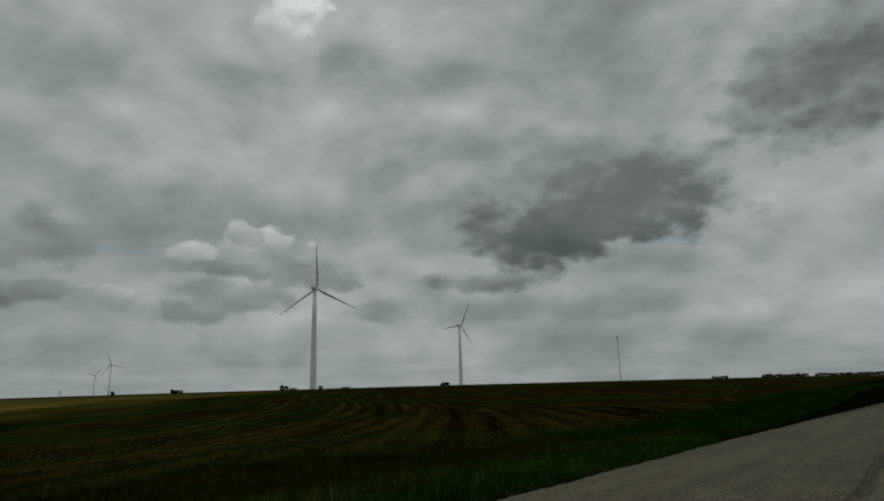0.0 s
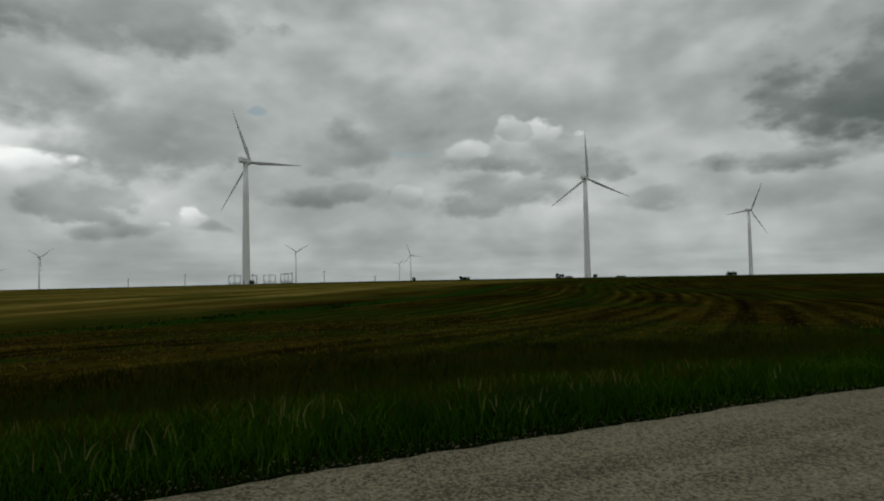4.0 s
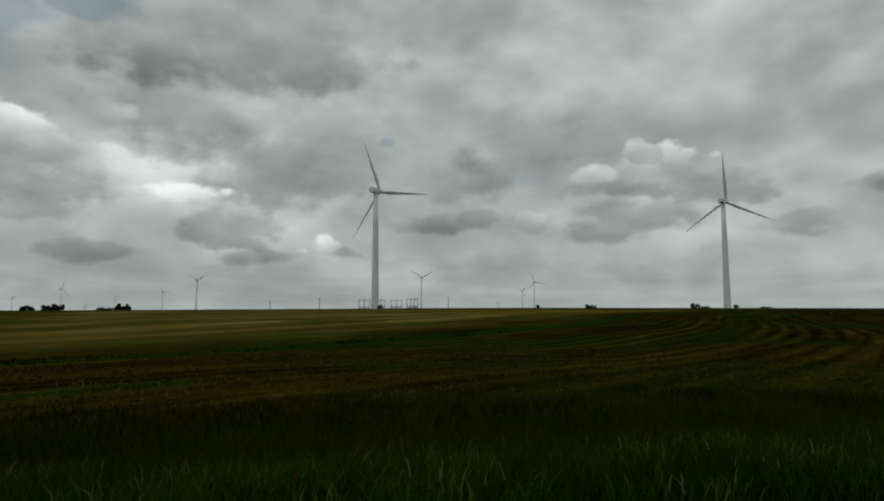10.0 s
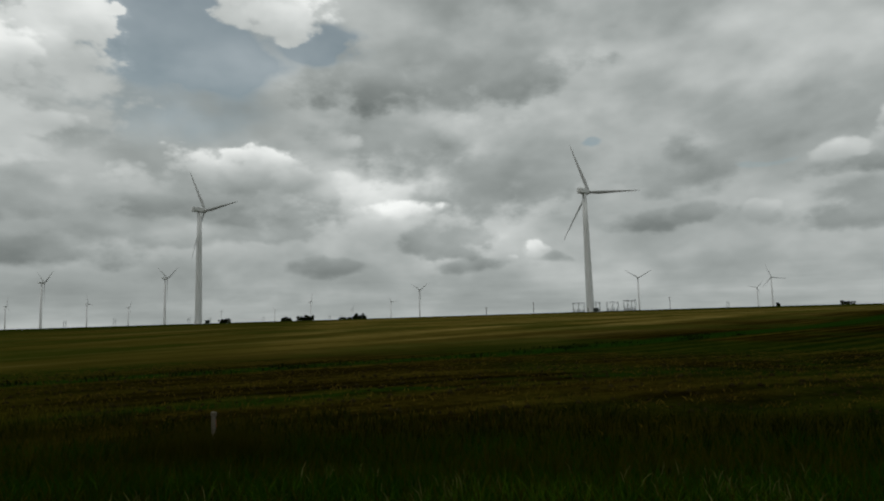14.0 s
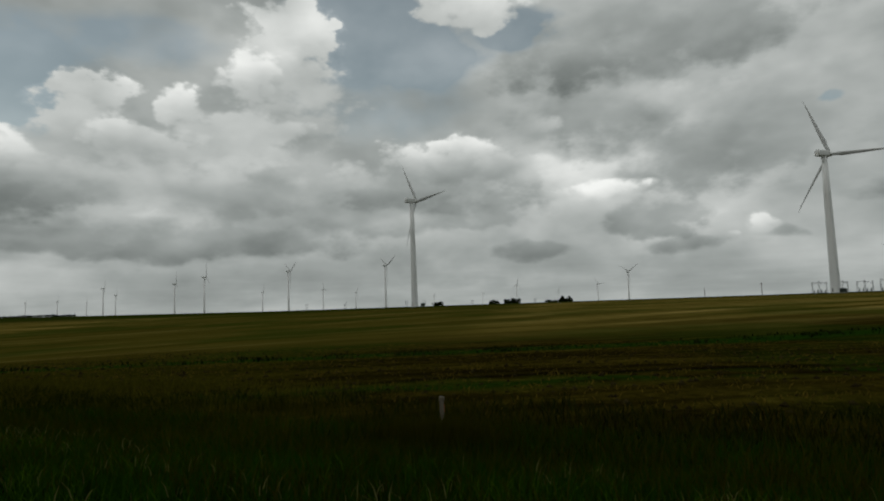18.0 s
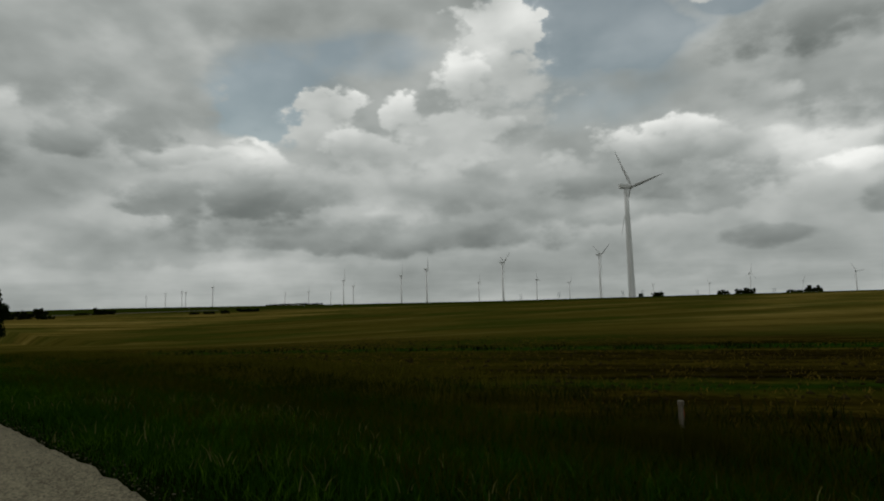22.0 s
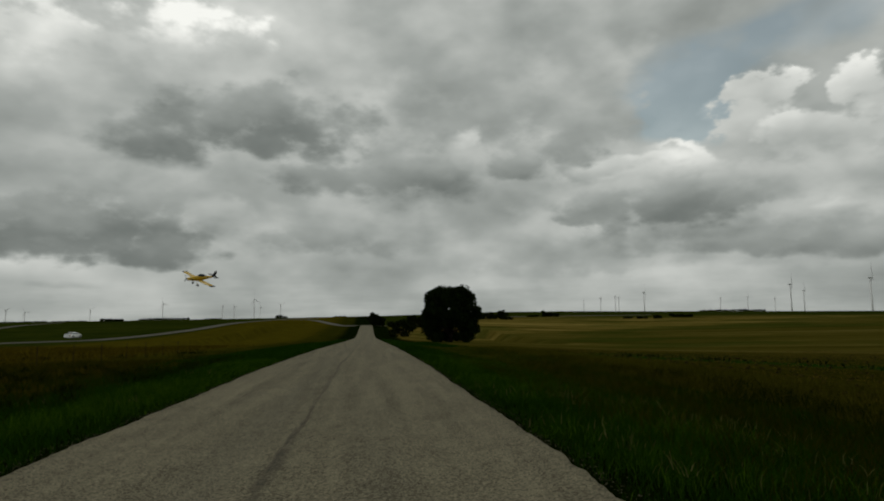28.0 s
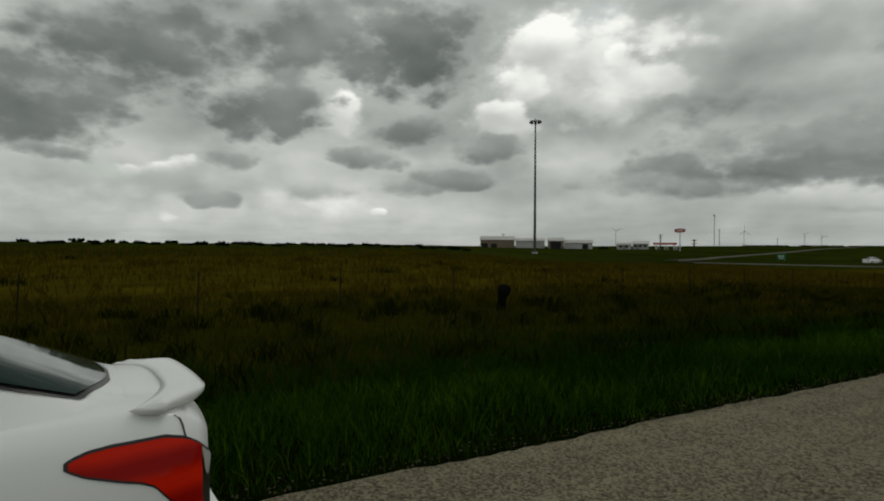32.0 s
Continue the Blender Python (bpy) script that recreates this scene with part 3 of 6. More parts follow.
# ---------------------------------------------------------------- the lie of the land
ROAD_Y = [-1500, -400, -102, -40, -19, -8, 0, 8, 25, 50, 100, 180, 240, 300, 330, 420, 700, 4500]
ROAD_Z = [-14, -7.5, -2.9, -1.0, -0.38, -0.08, 0, -0.05, -0.3, -0.95, -2.5, -4.9, -4.9, -3.6, -3.5, -4.2, -5.0, -5.0]
RIGHT_D = [0, 0.5, 1.5, 5, 7.5, 15, 30, 45, 60, 100, 400, 5000]
RIGHT_Z = [0.0, -0.02, -0.12, -0.62, -0.52, -0.75, -1.5, -2.0, -2.05, -2.4, -2.6, -2.6]
LEFT_D = [0, 0.5, 1.5, 5, 9, 16, 26, 45, 90, 200, 5000]
LEFT_Z = [0.0, -0.02, -0.1, -0.42, -0.5, -0.48, -0.42, 0.1, 1.75, 1.2, 0.5]
RIM_AZ = [-180, -140, -110, -90, -75, -50, -33, -18, -12, -3, 3, 30, 56, 66, 75, 94, 130, 180]
RIM_EL = [-0.42, -0.42, -0.42, -0.5, -0.5, -0.42, -0.18, 0.1, 0.14, 0.0, -0.05, -0.02, -0.15, 0.0, 0.0, -0.15, -0.3, -0.42]
ROAD_HALF = 3.08


def smooth(t):
    t = np.clip(t, 0, 1)
    return t * t * (3 - 2 * t)


def soft_interp(v, xs, ys, width):
    return sum(np.interp(v + k * width, xs, ys) for k in (-1, -0.5, 0, 0.5, 1)) / 5


def road_height(y):
    y = np.asarray(y, float)
    return soft_interp(y, ROAD_Y, ROAD_Z, 0.8 + np.minimum(np.abs(y) * 0.12, 14)) + 0.006


def land(x, y):
    """Height of the ground, for arrays of places."""
    x, y = np.asarray(x, float), np.asarray(y, float)
    r = np.hypot(x, y) + 1e-6
    az = np.degrees(np.arctan2(-x, y))
    d = np.abs(x) - ROAD_HALF
    zr = road_height(y)
    side_r = np.interp(d, RIGHT_D, RIGHT_Z)
    hill = smooth((az - 44) / 20) * smooth((150 - az) / 40)
    left = np.interp(d, LEFT_D, LEFT_Z)
    side_l = np.where(d > 20, left * hill - 0.42 * (1 - hill), left)
    fade = smooth((np.abs(az) - 20) / 50) * smooth((r - 15) / 50)
    zr_here = zr * (1 - 0.75 * fade)
    near = zr_here + np.where(x > 0, side_r, side_l)
    near = np.where(d < 0, zr - 0.07, near)
    rim = np.interp(az, RIM_AZ, RIM_EL)
    far = 1.6 + r * np.tan(np.radians(rim)) - np.maximum(r - 1000, 0) * 0.0012
    w = smooth((np.log(r) - math.log(90)) / (math.log(800) - math.log(90)))
    w = np.where(np.abs(x) < 40, w * smooth((np.abs(x) - 5) / 35 + (r - 380) / 200), w)
    bumps = 0.03 * np.sin(x * 1.7 + y * 0.6) * np.sin(y * 1.3 - x * 0.4) * smooth(d / 3)
    bumps = bumps + 0.25 * np.sin(x * 0.043 + 1.3) * np.sin(y * 0.037) * smooth((d - 20) / 60)
    return near * (1 - w) + far * w + bumps * (1 - w)


def polar(az, r):
    a = radians(az)
    return -r * math.sin(a), r * math.cos(a)


def ground_at(x, y):
    return float(land(np.array([x]), np.array([y]))[0])


def graded(near, step, far, growth):
    """Distances from 0 outward: even steps at first, then growing ones."""
    out = [0.0]
    s = step
    while out[-1] < far:
        if out[-1] > near:
            s *= growth
        out.append(out[-1] + s)
    return np.array(out)


def mesh_object(name, verts, faces, mat, parent=None, smooth_shade=False):
    me = bpy.data.meshes.new(name)
    me.from_pydata([tuple(v) for v in verts], [], [tuple(f) for f in faces])
    me.update()
    if smooth_shade:
        me.shade_smooth()
    if mat is not None:
        me.materials.append(mat)
    ob = new(name, me)
    ob.parent = parent
    return ob


def grid_faces(nx, ny):
    i, j = np.meshgrid(np.arange(nx - 1), np.arange(ny - 1), indexing="ij")
    a = (i * ny + j).ravel()
    return np.stack([a, a + ny, a + ny + 1, a + 1], 1)


def fast_mesh(name, co, polys, sides, mat, parent=None, smooth_shade=False):
    """A mesh from numpy arrays, all faces with the same number of sides."""
    me = bpy.data.meshes.new(name)
    me.vertices.add(len(co))
    me.vertices.foreach_set("co", np.asarray(co, np.float32).ravel())
    n = len(polys)
    me.loops.add(n * sides)
    me.loops.foreach_set("vertex_index", np.asarray(polys, np.int32).ravel())
    me.polygons.add(n)
    me.polygons.foreach_set("loop_start", np.arange(0, n * sides, sides, dtype=np.int32))
    me.update(calc_edges=True)
    me.validate()
    if smooth_shade:
        me.shade_smooth()
    me.materials.append(mat)
    ob = new(name, me)
    ob.parent = parent
    return ob


def ground_material():
    m = bpy.data.materials.new("farmland")
    m.use_nodes = True
    nt = m.node_tree
    b = nt.nodes["Principled BSDF"]
    co = nt.nodes.new("ShaderNodeTexCoord").outputs["Object"]
    xyz = nt.nodes.new("ShaderNodeSeparateXYZ")
    link(nt, co, xyz.inputs[0])
    x, y = xyz.outputs[0], xyz.outputs[1]
    broad = noise_node(nt, co, 0.025, 4, 0.55).outputs[0]
    mid = noise_node(nt, co, 0.22, 5, 0.6).outputs[0]
    fine = noise_node(nt, co, 3.5, 5, 0.65).outputs[0]

    def band(value, lo, hi, soft):
        up = nt.nodes.new("ShaderNodeMapRange")
        up.interpolation_type = "SMOOTHSTEP"
        up.inputs["From Min"].default_value = lo - soft
        up.inputs["From Max"].default_value = lo + soft
        link(nt, value, up.inputs["Value"])
        if hi is None:
            return up.outputs[0]
        dn = nt.nodes.new("ShaderNodeMapRange")
        dn.interpolation_type = "SMOOTHSTEP"
        dn.inputs["From Min"].default_value = hi + soft
        dn.inputs["From Max"].default_value = hi - soft
        link(nt, value, dn.inputs["Value"])
        return math_node(nt, "MULTIPLY", up.outputs[0], dn.outputs[0])

    wob = math_node(nt, "MULTIPLY_ADD", mid, 7.0, -3.5)
    swing = math_node(nt, "MULTIPLY_ADD", broad, 40.0, -20.0)
    # across the drilled rows, which run along the grassed waterway
    s = math_node(nt, "ADD", math_node(nt, "MULTIPLY", x, 0.75), math_node(nt, "MULTIPLY", y, 0.66))
    s = math_node(nt, "ADD", s, math_node(nt, "MULTIPLY", math_node(nt, "SINE", math_node(nt, "MULTIPLY", x, 0.028)), 7.0))
    sw = math_node(nt, "ADD", s, math_node(nt, "MULTIPLY", wob, 0.35))
    rows_ = math_node(nt, "SINE", math_node(nt, "MULTIPLY", math_node(nt, "ADD", s, math_node(nt, "MULTIPLY", fine, 0.9)), 2.6))
    wide_rows = math_node(nt, "SINE", math_node(nt, "MULTIPLY", math_node(nt, "ADD", sw, swing), 0.55))
    f = math_node(nt, "MULTIPLY_ADD", rows_, 0.13, math_node(nt, "MULTIPLY_ADD", fine, 0.8, -0.02))
    f = math_node(nt, "ADD", f, math_node(nt, "MULTIPLY_ADD", mid, 0.5, -0.25))
    f = math_node(nt, "ADD", f, math_node(nt, "MULTIPLY", wide_rows, 0.08))
    along = nt.nodes.new("ShaderNodeCombineXYZ")
    link(nt, math_node(nt, "MULTIPLY", s, 0.8), along.inputs[0])
    link(nt, math_node(nt, "MULTIPLY", math_node(nt, "SUBTRACT", math_node(nt, "MULTIPLY", y, 0.75), math_node(nt, "MULTIPLY", x, 0.66)), 0.035), along.inputs[1])
    swath = noise_node(nt, along.outputs[0], 1.0, 4, 0.6).outputs[0]
    swath_far = node(nt, "ShaderNodeVectorMath", op="MULTIPLY")
    link(nt, along.outputs[0], swath_far.inputs[0])
    swath_far.inputs[1].default_value = (0.14, 0.3, 1)
    swath2 = noise_node(nt, swath_far.outputs[0], 1.0, 4, 0.55).outputs[0]
    f = math_node(nt, "ADD", f, math_node(nt, "MULTIPLY_ADD", swath, 1.3, -0.65))
    f = math_node(nt, "ADD", f, math_node(nt, "MULTIPLY_ADD", swath2, 0.5, -0.25))
    soil = ramp_node(nt, f, [(0.10, (0.0050, 0.0038, 0.0008)), (0.42, (0.0190, 0.0150, 0.0018)), (0.68, (0.0380, 0.0300, 0.0035)), (1.0, (0.105, 0.082, 0.0140))])
    far_tan = ramp_node(nt, math_node(nt, "MULTIPLY_ADD", swath2, 1.1, math_node(nt, "MULTIPLY_ADD", mid, 0.3, math_node(nt, "MULTIPLY_ADD", swath, 0.35, -0.4))),
                        [(0.25, (0.0380, 0.0310, 0.0050)), (0.5, (0.1120, 0.0860, 0.0170)), (0.78, (0.260, 0.1950, 0.0580))])
    crop = mix_color(nt, band(math_node(nt, "ADD", s, swing), 62, None, 18), soil.outputs[0], far_tan.outputs[0])
    # weeds in the low ground
    weeds = math_node(nt, "MULTIPLY", band(sw, 40.0, 45.0, 1.6), 0.9)
    weeds = math_node(nt, "MAXIMUM", weeds, math_node(nt, "MULTIPLY", band(sw, 17.5, 20, 1.5), math_node(nt, "MULTIPLY", band(mid, 0.5, None, 0.08), 0.8)))
    weeds = math_node(nt, "MAXIMUM", weeds, math_node(nt, "MULTIPLY", band(broad, 0.54, None, 0.06), 0.45))
    green = ramp_node(nt, fine, [(0.3, (0.0040, 0.0170, 0.0012)), (0.7, (0.0140, 0.0440, 0.0030))])
    olive = ramp_node(nt, math_node(nt, "ADD", math_node(nt, "MULTIPLY", fine, 0.5), math_node(nt, "MULTIPLY", swath, 0.5)),
                      [(0.3, (0.0140, 0.0165, 0.0015)), (0.55, (0.0330, 0.0330, 0.0030)), (0.75, (0.0680, 0.0600, 0.0080))])
    ahead = math_node(nt, "ADD", y, math_node(nt, "MULTIPLY", wob, 2.0))
    crop = mix_color(nt, math_node(nt, "MULTIPLY", band(math_node(nt, "SUBTRACT", ahead, math_node(nt, "MULTIPLY", x, 0.25)), 10, 170, 9), 0.6), crop, olive.outputs[0])
    crop = mix_color(nt, weeds, crop, green.outputs[0])
    far_green = ramp_node(nt, math_node(nt, "ADD", math_node(nt, "MULTIPLY", mid, 0.4), math_node(nt, "MULTIPLY", broad, 0.6)),
                          [(0.35, (0.0077, 0.0156, 0.0017)), (0.6, (0.0266, 0.0344, 0.0040)), (0.75, (0.0411, 0.0417, 0.0050))])
    r = nt.nodes.new("ShaderNodeVectorMath")
    r.operation = "LENGTH"
    link(nt, co, r.inputs[0])
    crop = mix_color(nt, band(math_node(nt, "ADD", r.outputs["Value"], math_node(nt, "MULTIPLY", swing, 3.0)), 330, None, 60), crop, far_green.outputs[0])
    # left of the road: rough meadow turning golden
    meadow = ramp_node(nt, math_node(nt, "ADD", math_node(nt, "MULTIPLY", fine, 0.45), math_node(nt, "MULTIPLY", mid, 0.6)),
                       [(0.3, (0.0077, 0.0136, 0.0012)), (0.52, (0.0217, 0.0229, 0.0020)), (0.75, (0.0411, 0.0385, 0.0033))])
    gold = ramp_node(nt, math_node(nt, "ADD", math_node(nt, "MULTIPLY", fine, 0.35), math_node(nt, "MULTIPLY", mid, 0.65)),
                     [(0.3, (0.0260, 0.0230, 0.0018)), (0.6, (0.0660, 0.0540, 0.0042)), (0.8, (0.1080, 0.0820, 0.0068))])
    neg = math_node(nt, "MULTIPLY", x, -1.0)
    edge = math_node(nt, "ADD", neg, wob)
    left_c = mix_color(nt, band(edge, 20, 60, 5), meadow.outputs[0], gold.outputs[0])
    left_c = mix_color(nt, band(edge, 60, None, 6), left_c, far_green.outputs[0])
    # verges: near-black, with the shade under the grass put into the colour
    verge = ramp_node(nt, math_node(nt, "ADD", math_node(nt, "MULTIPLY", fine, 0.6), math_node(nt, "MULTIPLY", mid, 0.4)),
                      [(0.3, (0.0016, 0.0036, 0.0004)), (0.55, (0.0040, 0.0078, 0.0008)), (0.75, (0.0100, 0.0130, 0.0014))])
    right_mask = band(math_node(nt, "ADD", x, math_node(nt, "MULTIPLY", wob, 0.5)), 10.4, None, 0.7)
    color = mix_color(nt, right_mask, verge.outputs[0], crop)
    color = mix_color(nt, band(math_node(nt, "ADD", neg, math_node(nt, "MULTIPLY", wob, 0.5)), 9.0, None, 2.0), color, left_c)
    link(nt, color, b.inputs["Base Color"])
    b.inputs["Roughness"].default_value = 0.95
    b.inputs["Specular IOR Level"].default_value = 0.0
    bp = nt.nodes.new("ShaderNodeBump")
    bp.inputs["Strength"].default_value = 0.9
    bp.inputs["Distance"].default_value = 0.12
    h = math_node(nt, "ADD", fine, math_node(nt, "MULTIPLY", rows_, 0.25))
    link(nt, h, bp.inputs["Height"])
    link(nt, bp.outputs[0], b.inputs["Normal"])
    return m


M_GROUND = ground_material()


def build_ground():
    right = ROAD_HALF + np.r_[[-0.3, -0.02, 0.05], graded(14, 0.42, 5200, 1.075)[1:]]
    xs = np.r_[-right[::-1], np.linspace(-2.4, 2.4, 5), right]
    pos = graded(26, 0.5, 5200, 1.05)
    ys = np.r_[-pos[:0:-1], pos]
    X, Y = np.meshgrid(xs, ys, indexing="ij")
    Z = land(X, Y)
    co = np.stack([X.ravel(), Y.ravel(), Z.ravel()], 1)
    ob = fast_mesh("ground", co, grid_faces(len(xs), len(ys)), 4, M_GROUND, None, True)
    return tagged(ob, "rolling farmland of ploughed stubble, grass verges and meadow", "ground", kind="structure")


build_ground()


def road_material():
    m = bpy.data.materials.new("chip_seal")
    m.use_nodes = True
    nt = m.node_tree
    b = nt.nodes["Principled BSDF"]
    co = nt.nodes.new("ShaderNodeTexCoord").outputs["Object"]
    xyz = nt.nodes.new("ShaderNodeSeparateXYZ")
    link(nt, co, xyz.inputs[0])
    x = xyz.outputs[0]
    v = nt.nodes.new("ShaderNodeTexVoronoi")
    v.inputs["Scale"].default_value = 55.0
    link(nt, co, v.inputs["Vector"])
    chips = noise_node(nt, co, 38.0, 4, 0.7).outputs[0]
    mid = noise_node(nt, co, 1.3, 4, 0.6).outputs[0]
    stretch = node(nt, "ShaderNodeVectorMath", op="MULTIPLY")
    link(nt, co, stretch.inputs[0])
    stretch.inputs[1].default_value = (1, 0.05, 1)
    streaks = noise_node(nt, stretch.outputs[0], 2.2, 4, 0.6).outputs[0]
    vx = nt.nodes.new("ShaderNodeSeparateColor")
    link(nt, v.outputs["Color"], vx.inputs[0])
    f = math_node(nt, "MULTIPLY_ADD", vx.outputs[0], 0.55, math_node(nt, "MULTIPLY_ADD", chips, 0.8, -0.36))
    f = math_node(nt, "ADD", f, math_node(nt, "MULTIPLY_ADD", streaks, 0.5, -0.25))
    f = math_node(nt, "ADD", f, math_node(nt, "MULTIPLY_ADD", mid, 0.3, -0.15))
    col = ramp_node(nt, f, [(0.02, (0.0480, 0.0420, 0.0270)), (0.4, (0.1760, 0.1560, 0.1020)), (0.7, (0.2680, 0.2380, 0.1580)), (1.0, (0.4400, 0.3950, 0.2750))]).outputs[0]
    # tar seam near the middle, and the polished wheel tracks

    def line(center, width, strength, wander):
        w = math_node(nt, "MULTIPLY_ADD", noise_node(nt, stretch.outputs[0], 3.0, 4, 0.6).outputs[0], wander, -wander / 2)
        dist = math_node(nt, "ABSOLUTE", math_node(nt, "SUBTRACT", math_node(nt, "ADD", x, w), center))
        g = math_node(nt, "MAXIMUM", math_node(nt, "SUBTRACT", 1.0, math_node(nt, "DIVIDE", dist, width)), 0.0)
        return math_node(nt, "MULTIPLY", g, strength)

    crackle = math_node(nt, "MULTIPLY_ADD", noise_node(nt, co, 3.0, 5, 0.75).outputs[0], 2.4, -0.55)
    crackle = math_node(nt, "MINIMUM", math_node(nt, "MAXIMUM", crackle, 0.0), 1.0)
    seam = math_node(nt, "MULTIPLY", line(-0.18, 0.075, 0.95, 0.5), crackle)
    col = mix_color(nt, seam, col, (0.0362, 0.0330, 0.0269))
    tracks = math_node(nt, "ADD", line(-0.75, 0.5, 0.2, 0.4), line(0.95, 0.45, 0.08, 0.3))
    col = mix_color(nt, tracks, col, (0.0965, 0.0911, 0.0706))
    link(nt, col, b.inputs["Base Color"])
    b.inputs["Roughness"].default_value = 0.92
    b.inputs["Specular IOR Level"].default_value = 0.1
    bp = nt.nodes.new("ShaderNodeBump")
    bp.inputs["Strength"].default_value = 0.7
    bp.inputs["Distance"].default_value = 0.012
    link(nt, math_node(nt, "ADD", v.outputs["Distance"], chips), bp.inputs["Height"])
    link(nt, bp.outputs[0], b.inputs["Normal"])
    return m


M_ROAD = road_material()


def ragged(y, seed):
    return (0.018 * np.sin(y * 0.47 + seed) + 0.016 * np.sin(y * 1.7 + seed * 2.1) + 0.012 * np.sin(y * 4.3 + seed * 0.7 + 3 * np.sin(y * 0.9))
            + 0.012 * np.sin(y * 9.7 + seed * 3.3 + 4 * np.sin(y * 1.3)) + 0.014 * np.sin(y * 17.0 + seed + 5 * np.sin(y * 2.3)))


def build_road():
    pos = graded(24, 0.12, 1400, 1.03)
    ys = np.r_[-pos[:0:-1], pos[pos < 345]]
    cols = np.array([-1, -0.985, -0.9, -0.6, -0.3, 0, 0.3, 0.6, 0.9, 0.985, 1.0])
    z = road_height(ys)
    lo, hi = -ROAD_HALF + ragged(ys, 1.0), ROAD_HALF + ragged(ys, 4.0)
    co = []
    for k, c in enumerate(cols):
        xx = (lo + hi) / 2 + c * (hi - lo) / 2
        drop = 0.06 if abs(c) == 1 else 0.0
        co.append(np.stack([xx, ys, z + 0.035 * (1 - c * c) + 0.004 - drop], 1))
    co = np.concatenate(co)
    ob = fast_mesh("road", co, grid_faces(len(cols), len(ys)), 4, M_ROAD, None, True)
    return tagged(ob, "weathered grey chip-seal country road with a dark tar seam", "road", kind="structure")


build_road()


def build_strip(name, label, pts, width, mat, lift=0.12):
    """A far road laid over the land along a line of places."""
    pts = [Vector((*p, 0)) for p in pts]
    samples = []
    for a, c in zip(pts, pts[1:]):
        n = max(2, int((c - a).length / 12))
        samples += [a.lerp(c, k / n) for k in range(n)]
    samples.append(pts[-1])
    co = []
    for k, p in enumerate(samples):
        t = (samples[min(k + 1, len(samples) - 1)] - samples[max(k - 1, 0)]).normalized()
        side = Vector((t.y, -t.x, 0)) * width / 2
        z = max(ground_at(*(p + side).xy), ground_at(*p.xy), ground_at(*(p - side).xy)) + lift
        for q in (p - side, p + side):
            co.append((q.x, q.y, z))
        for q in (p - side * 1.25, p + side * 1.25):
            co.append((q.x, q.y, z - 0.8))
    faces = []
    for k in range(len(samples) - 1):
        a, b2 = 4 * k, 4 * (k + 1)
        faces += [(a, a + 1, b2 + 1, b2), (a + 2, a, b2, b2 + 2), (a + 1, a + 3, b2 + 3, b2 + 1)]
    return tagged(mesh_object(name, co, faces, mat), label, "road", kind="structure")


build_strip("highway", "pale concrete highway running beside the country road", [(-84, 110), (-68, 165), (-63, 240), (-60, 500), (-58, 900)], 4.6, M_ROADFAR, 0.12)
build_strip("ramp_road", "pale concrete side road climbing away across fields", [(-96, 120), (-123, 176), (-152, 275), (-216, 465)], 3.2, M_ROADFAR, 0.12)
build_strip("cross_road", "pale road crossing beyond the crest", [(-60, 420), (0, 335), (160, 330)], 5.0, M_ROADFAR, 0.15)

# ---------------------------------------------------------------- building blocks


def part(name, bm, mat, parent=None, label="", smooth_shade=False):
    me = bpy.data.meshes.new(name)
    bmesh.ops.recalc_face_normals(bm, faces=bm.faces)
    bm.to_mesh(me)
    bm.free()
    if smooth_shade:
        me.shade_smooth()
    me.materials.append(mat)
    ob = new(name, me)
    ob.parent = parent
    if label:
        ob["label"] = label
    return ob


def empty(name, x, y, z, heading=0.0):
    ob = new(name)
    ob.empty_display_size = 0.2
    ob.matrix_basis = pose(x, y, z, 0, 0, heading)
    return ob


def tube(bm, pts, radii, sides=8, cap=True):
    """A tapered round bar through points."""
    rings = []
    pts = [Vector(p) for p in pts]
    for k, p in enumerate(pts):
        t = (pts[min(k + 1, len(pts) - 1)] - pts[max(k - 1, 0)]).normalized()
        u = t.orthogonal().normalized() if abs(t.z) < 0.99 else Vector((1, 0, 0))
        u = (u - t * u.dot(t)).normalized()
        w = t.cross(u)
        rings.append([bm.verts.new(p + (u * math.cos(2 * math.pi * s / sides) + w * math.sin(2 * math.pi * s / sides)) * radii[k]) for s in range(sides)])
    for a, b in zip(rings, rings[1:]):
        for s in range(sides):
            bm.faces.new((a[s], a[(s + 1) % sides], b[(s + 1) % sides], b[s]))
    if cap:
        bm.faces.new(rings[0][::-1])
        bm.faces.new(rings[-1])
    return rings


def box(bm, cx, cy, cz, sx, sy, sz, bevel=0.0):
    r = bmesh.ops.create_cube(bm, size=1.0, matrix=Matrix.LocRotScale((cx, cy, cz), None, (sx, sy, sz)))
    if bevel:
        edges = {e for v in r["verts"] for e in v.link_edges}
        bmesh.ops.bevel(bm, geom=list(edges), offset=bevel, segments=2, affect="EDGES", profile=0.5)


def loft(bm, rings, close=True, cap=True):
    made = [[bm.verts.new(p) for p in ring] for ring in rings]
    n = len(made[0])
    for a, b in zip(made, made[1:]):
        for s in range(n if close else n - 1):
            bm.faces.new((a[s], a[(s + 1) % n], b[(s + 1) % n], b[s]))
    if cap and close:
        bm.faces.new(made[0][::-1])
        bm.faces.new(made[-1])
    return made


# ---------------------------------------------------------------- wind turbines


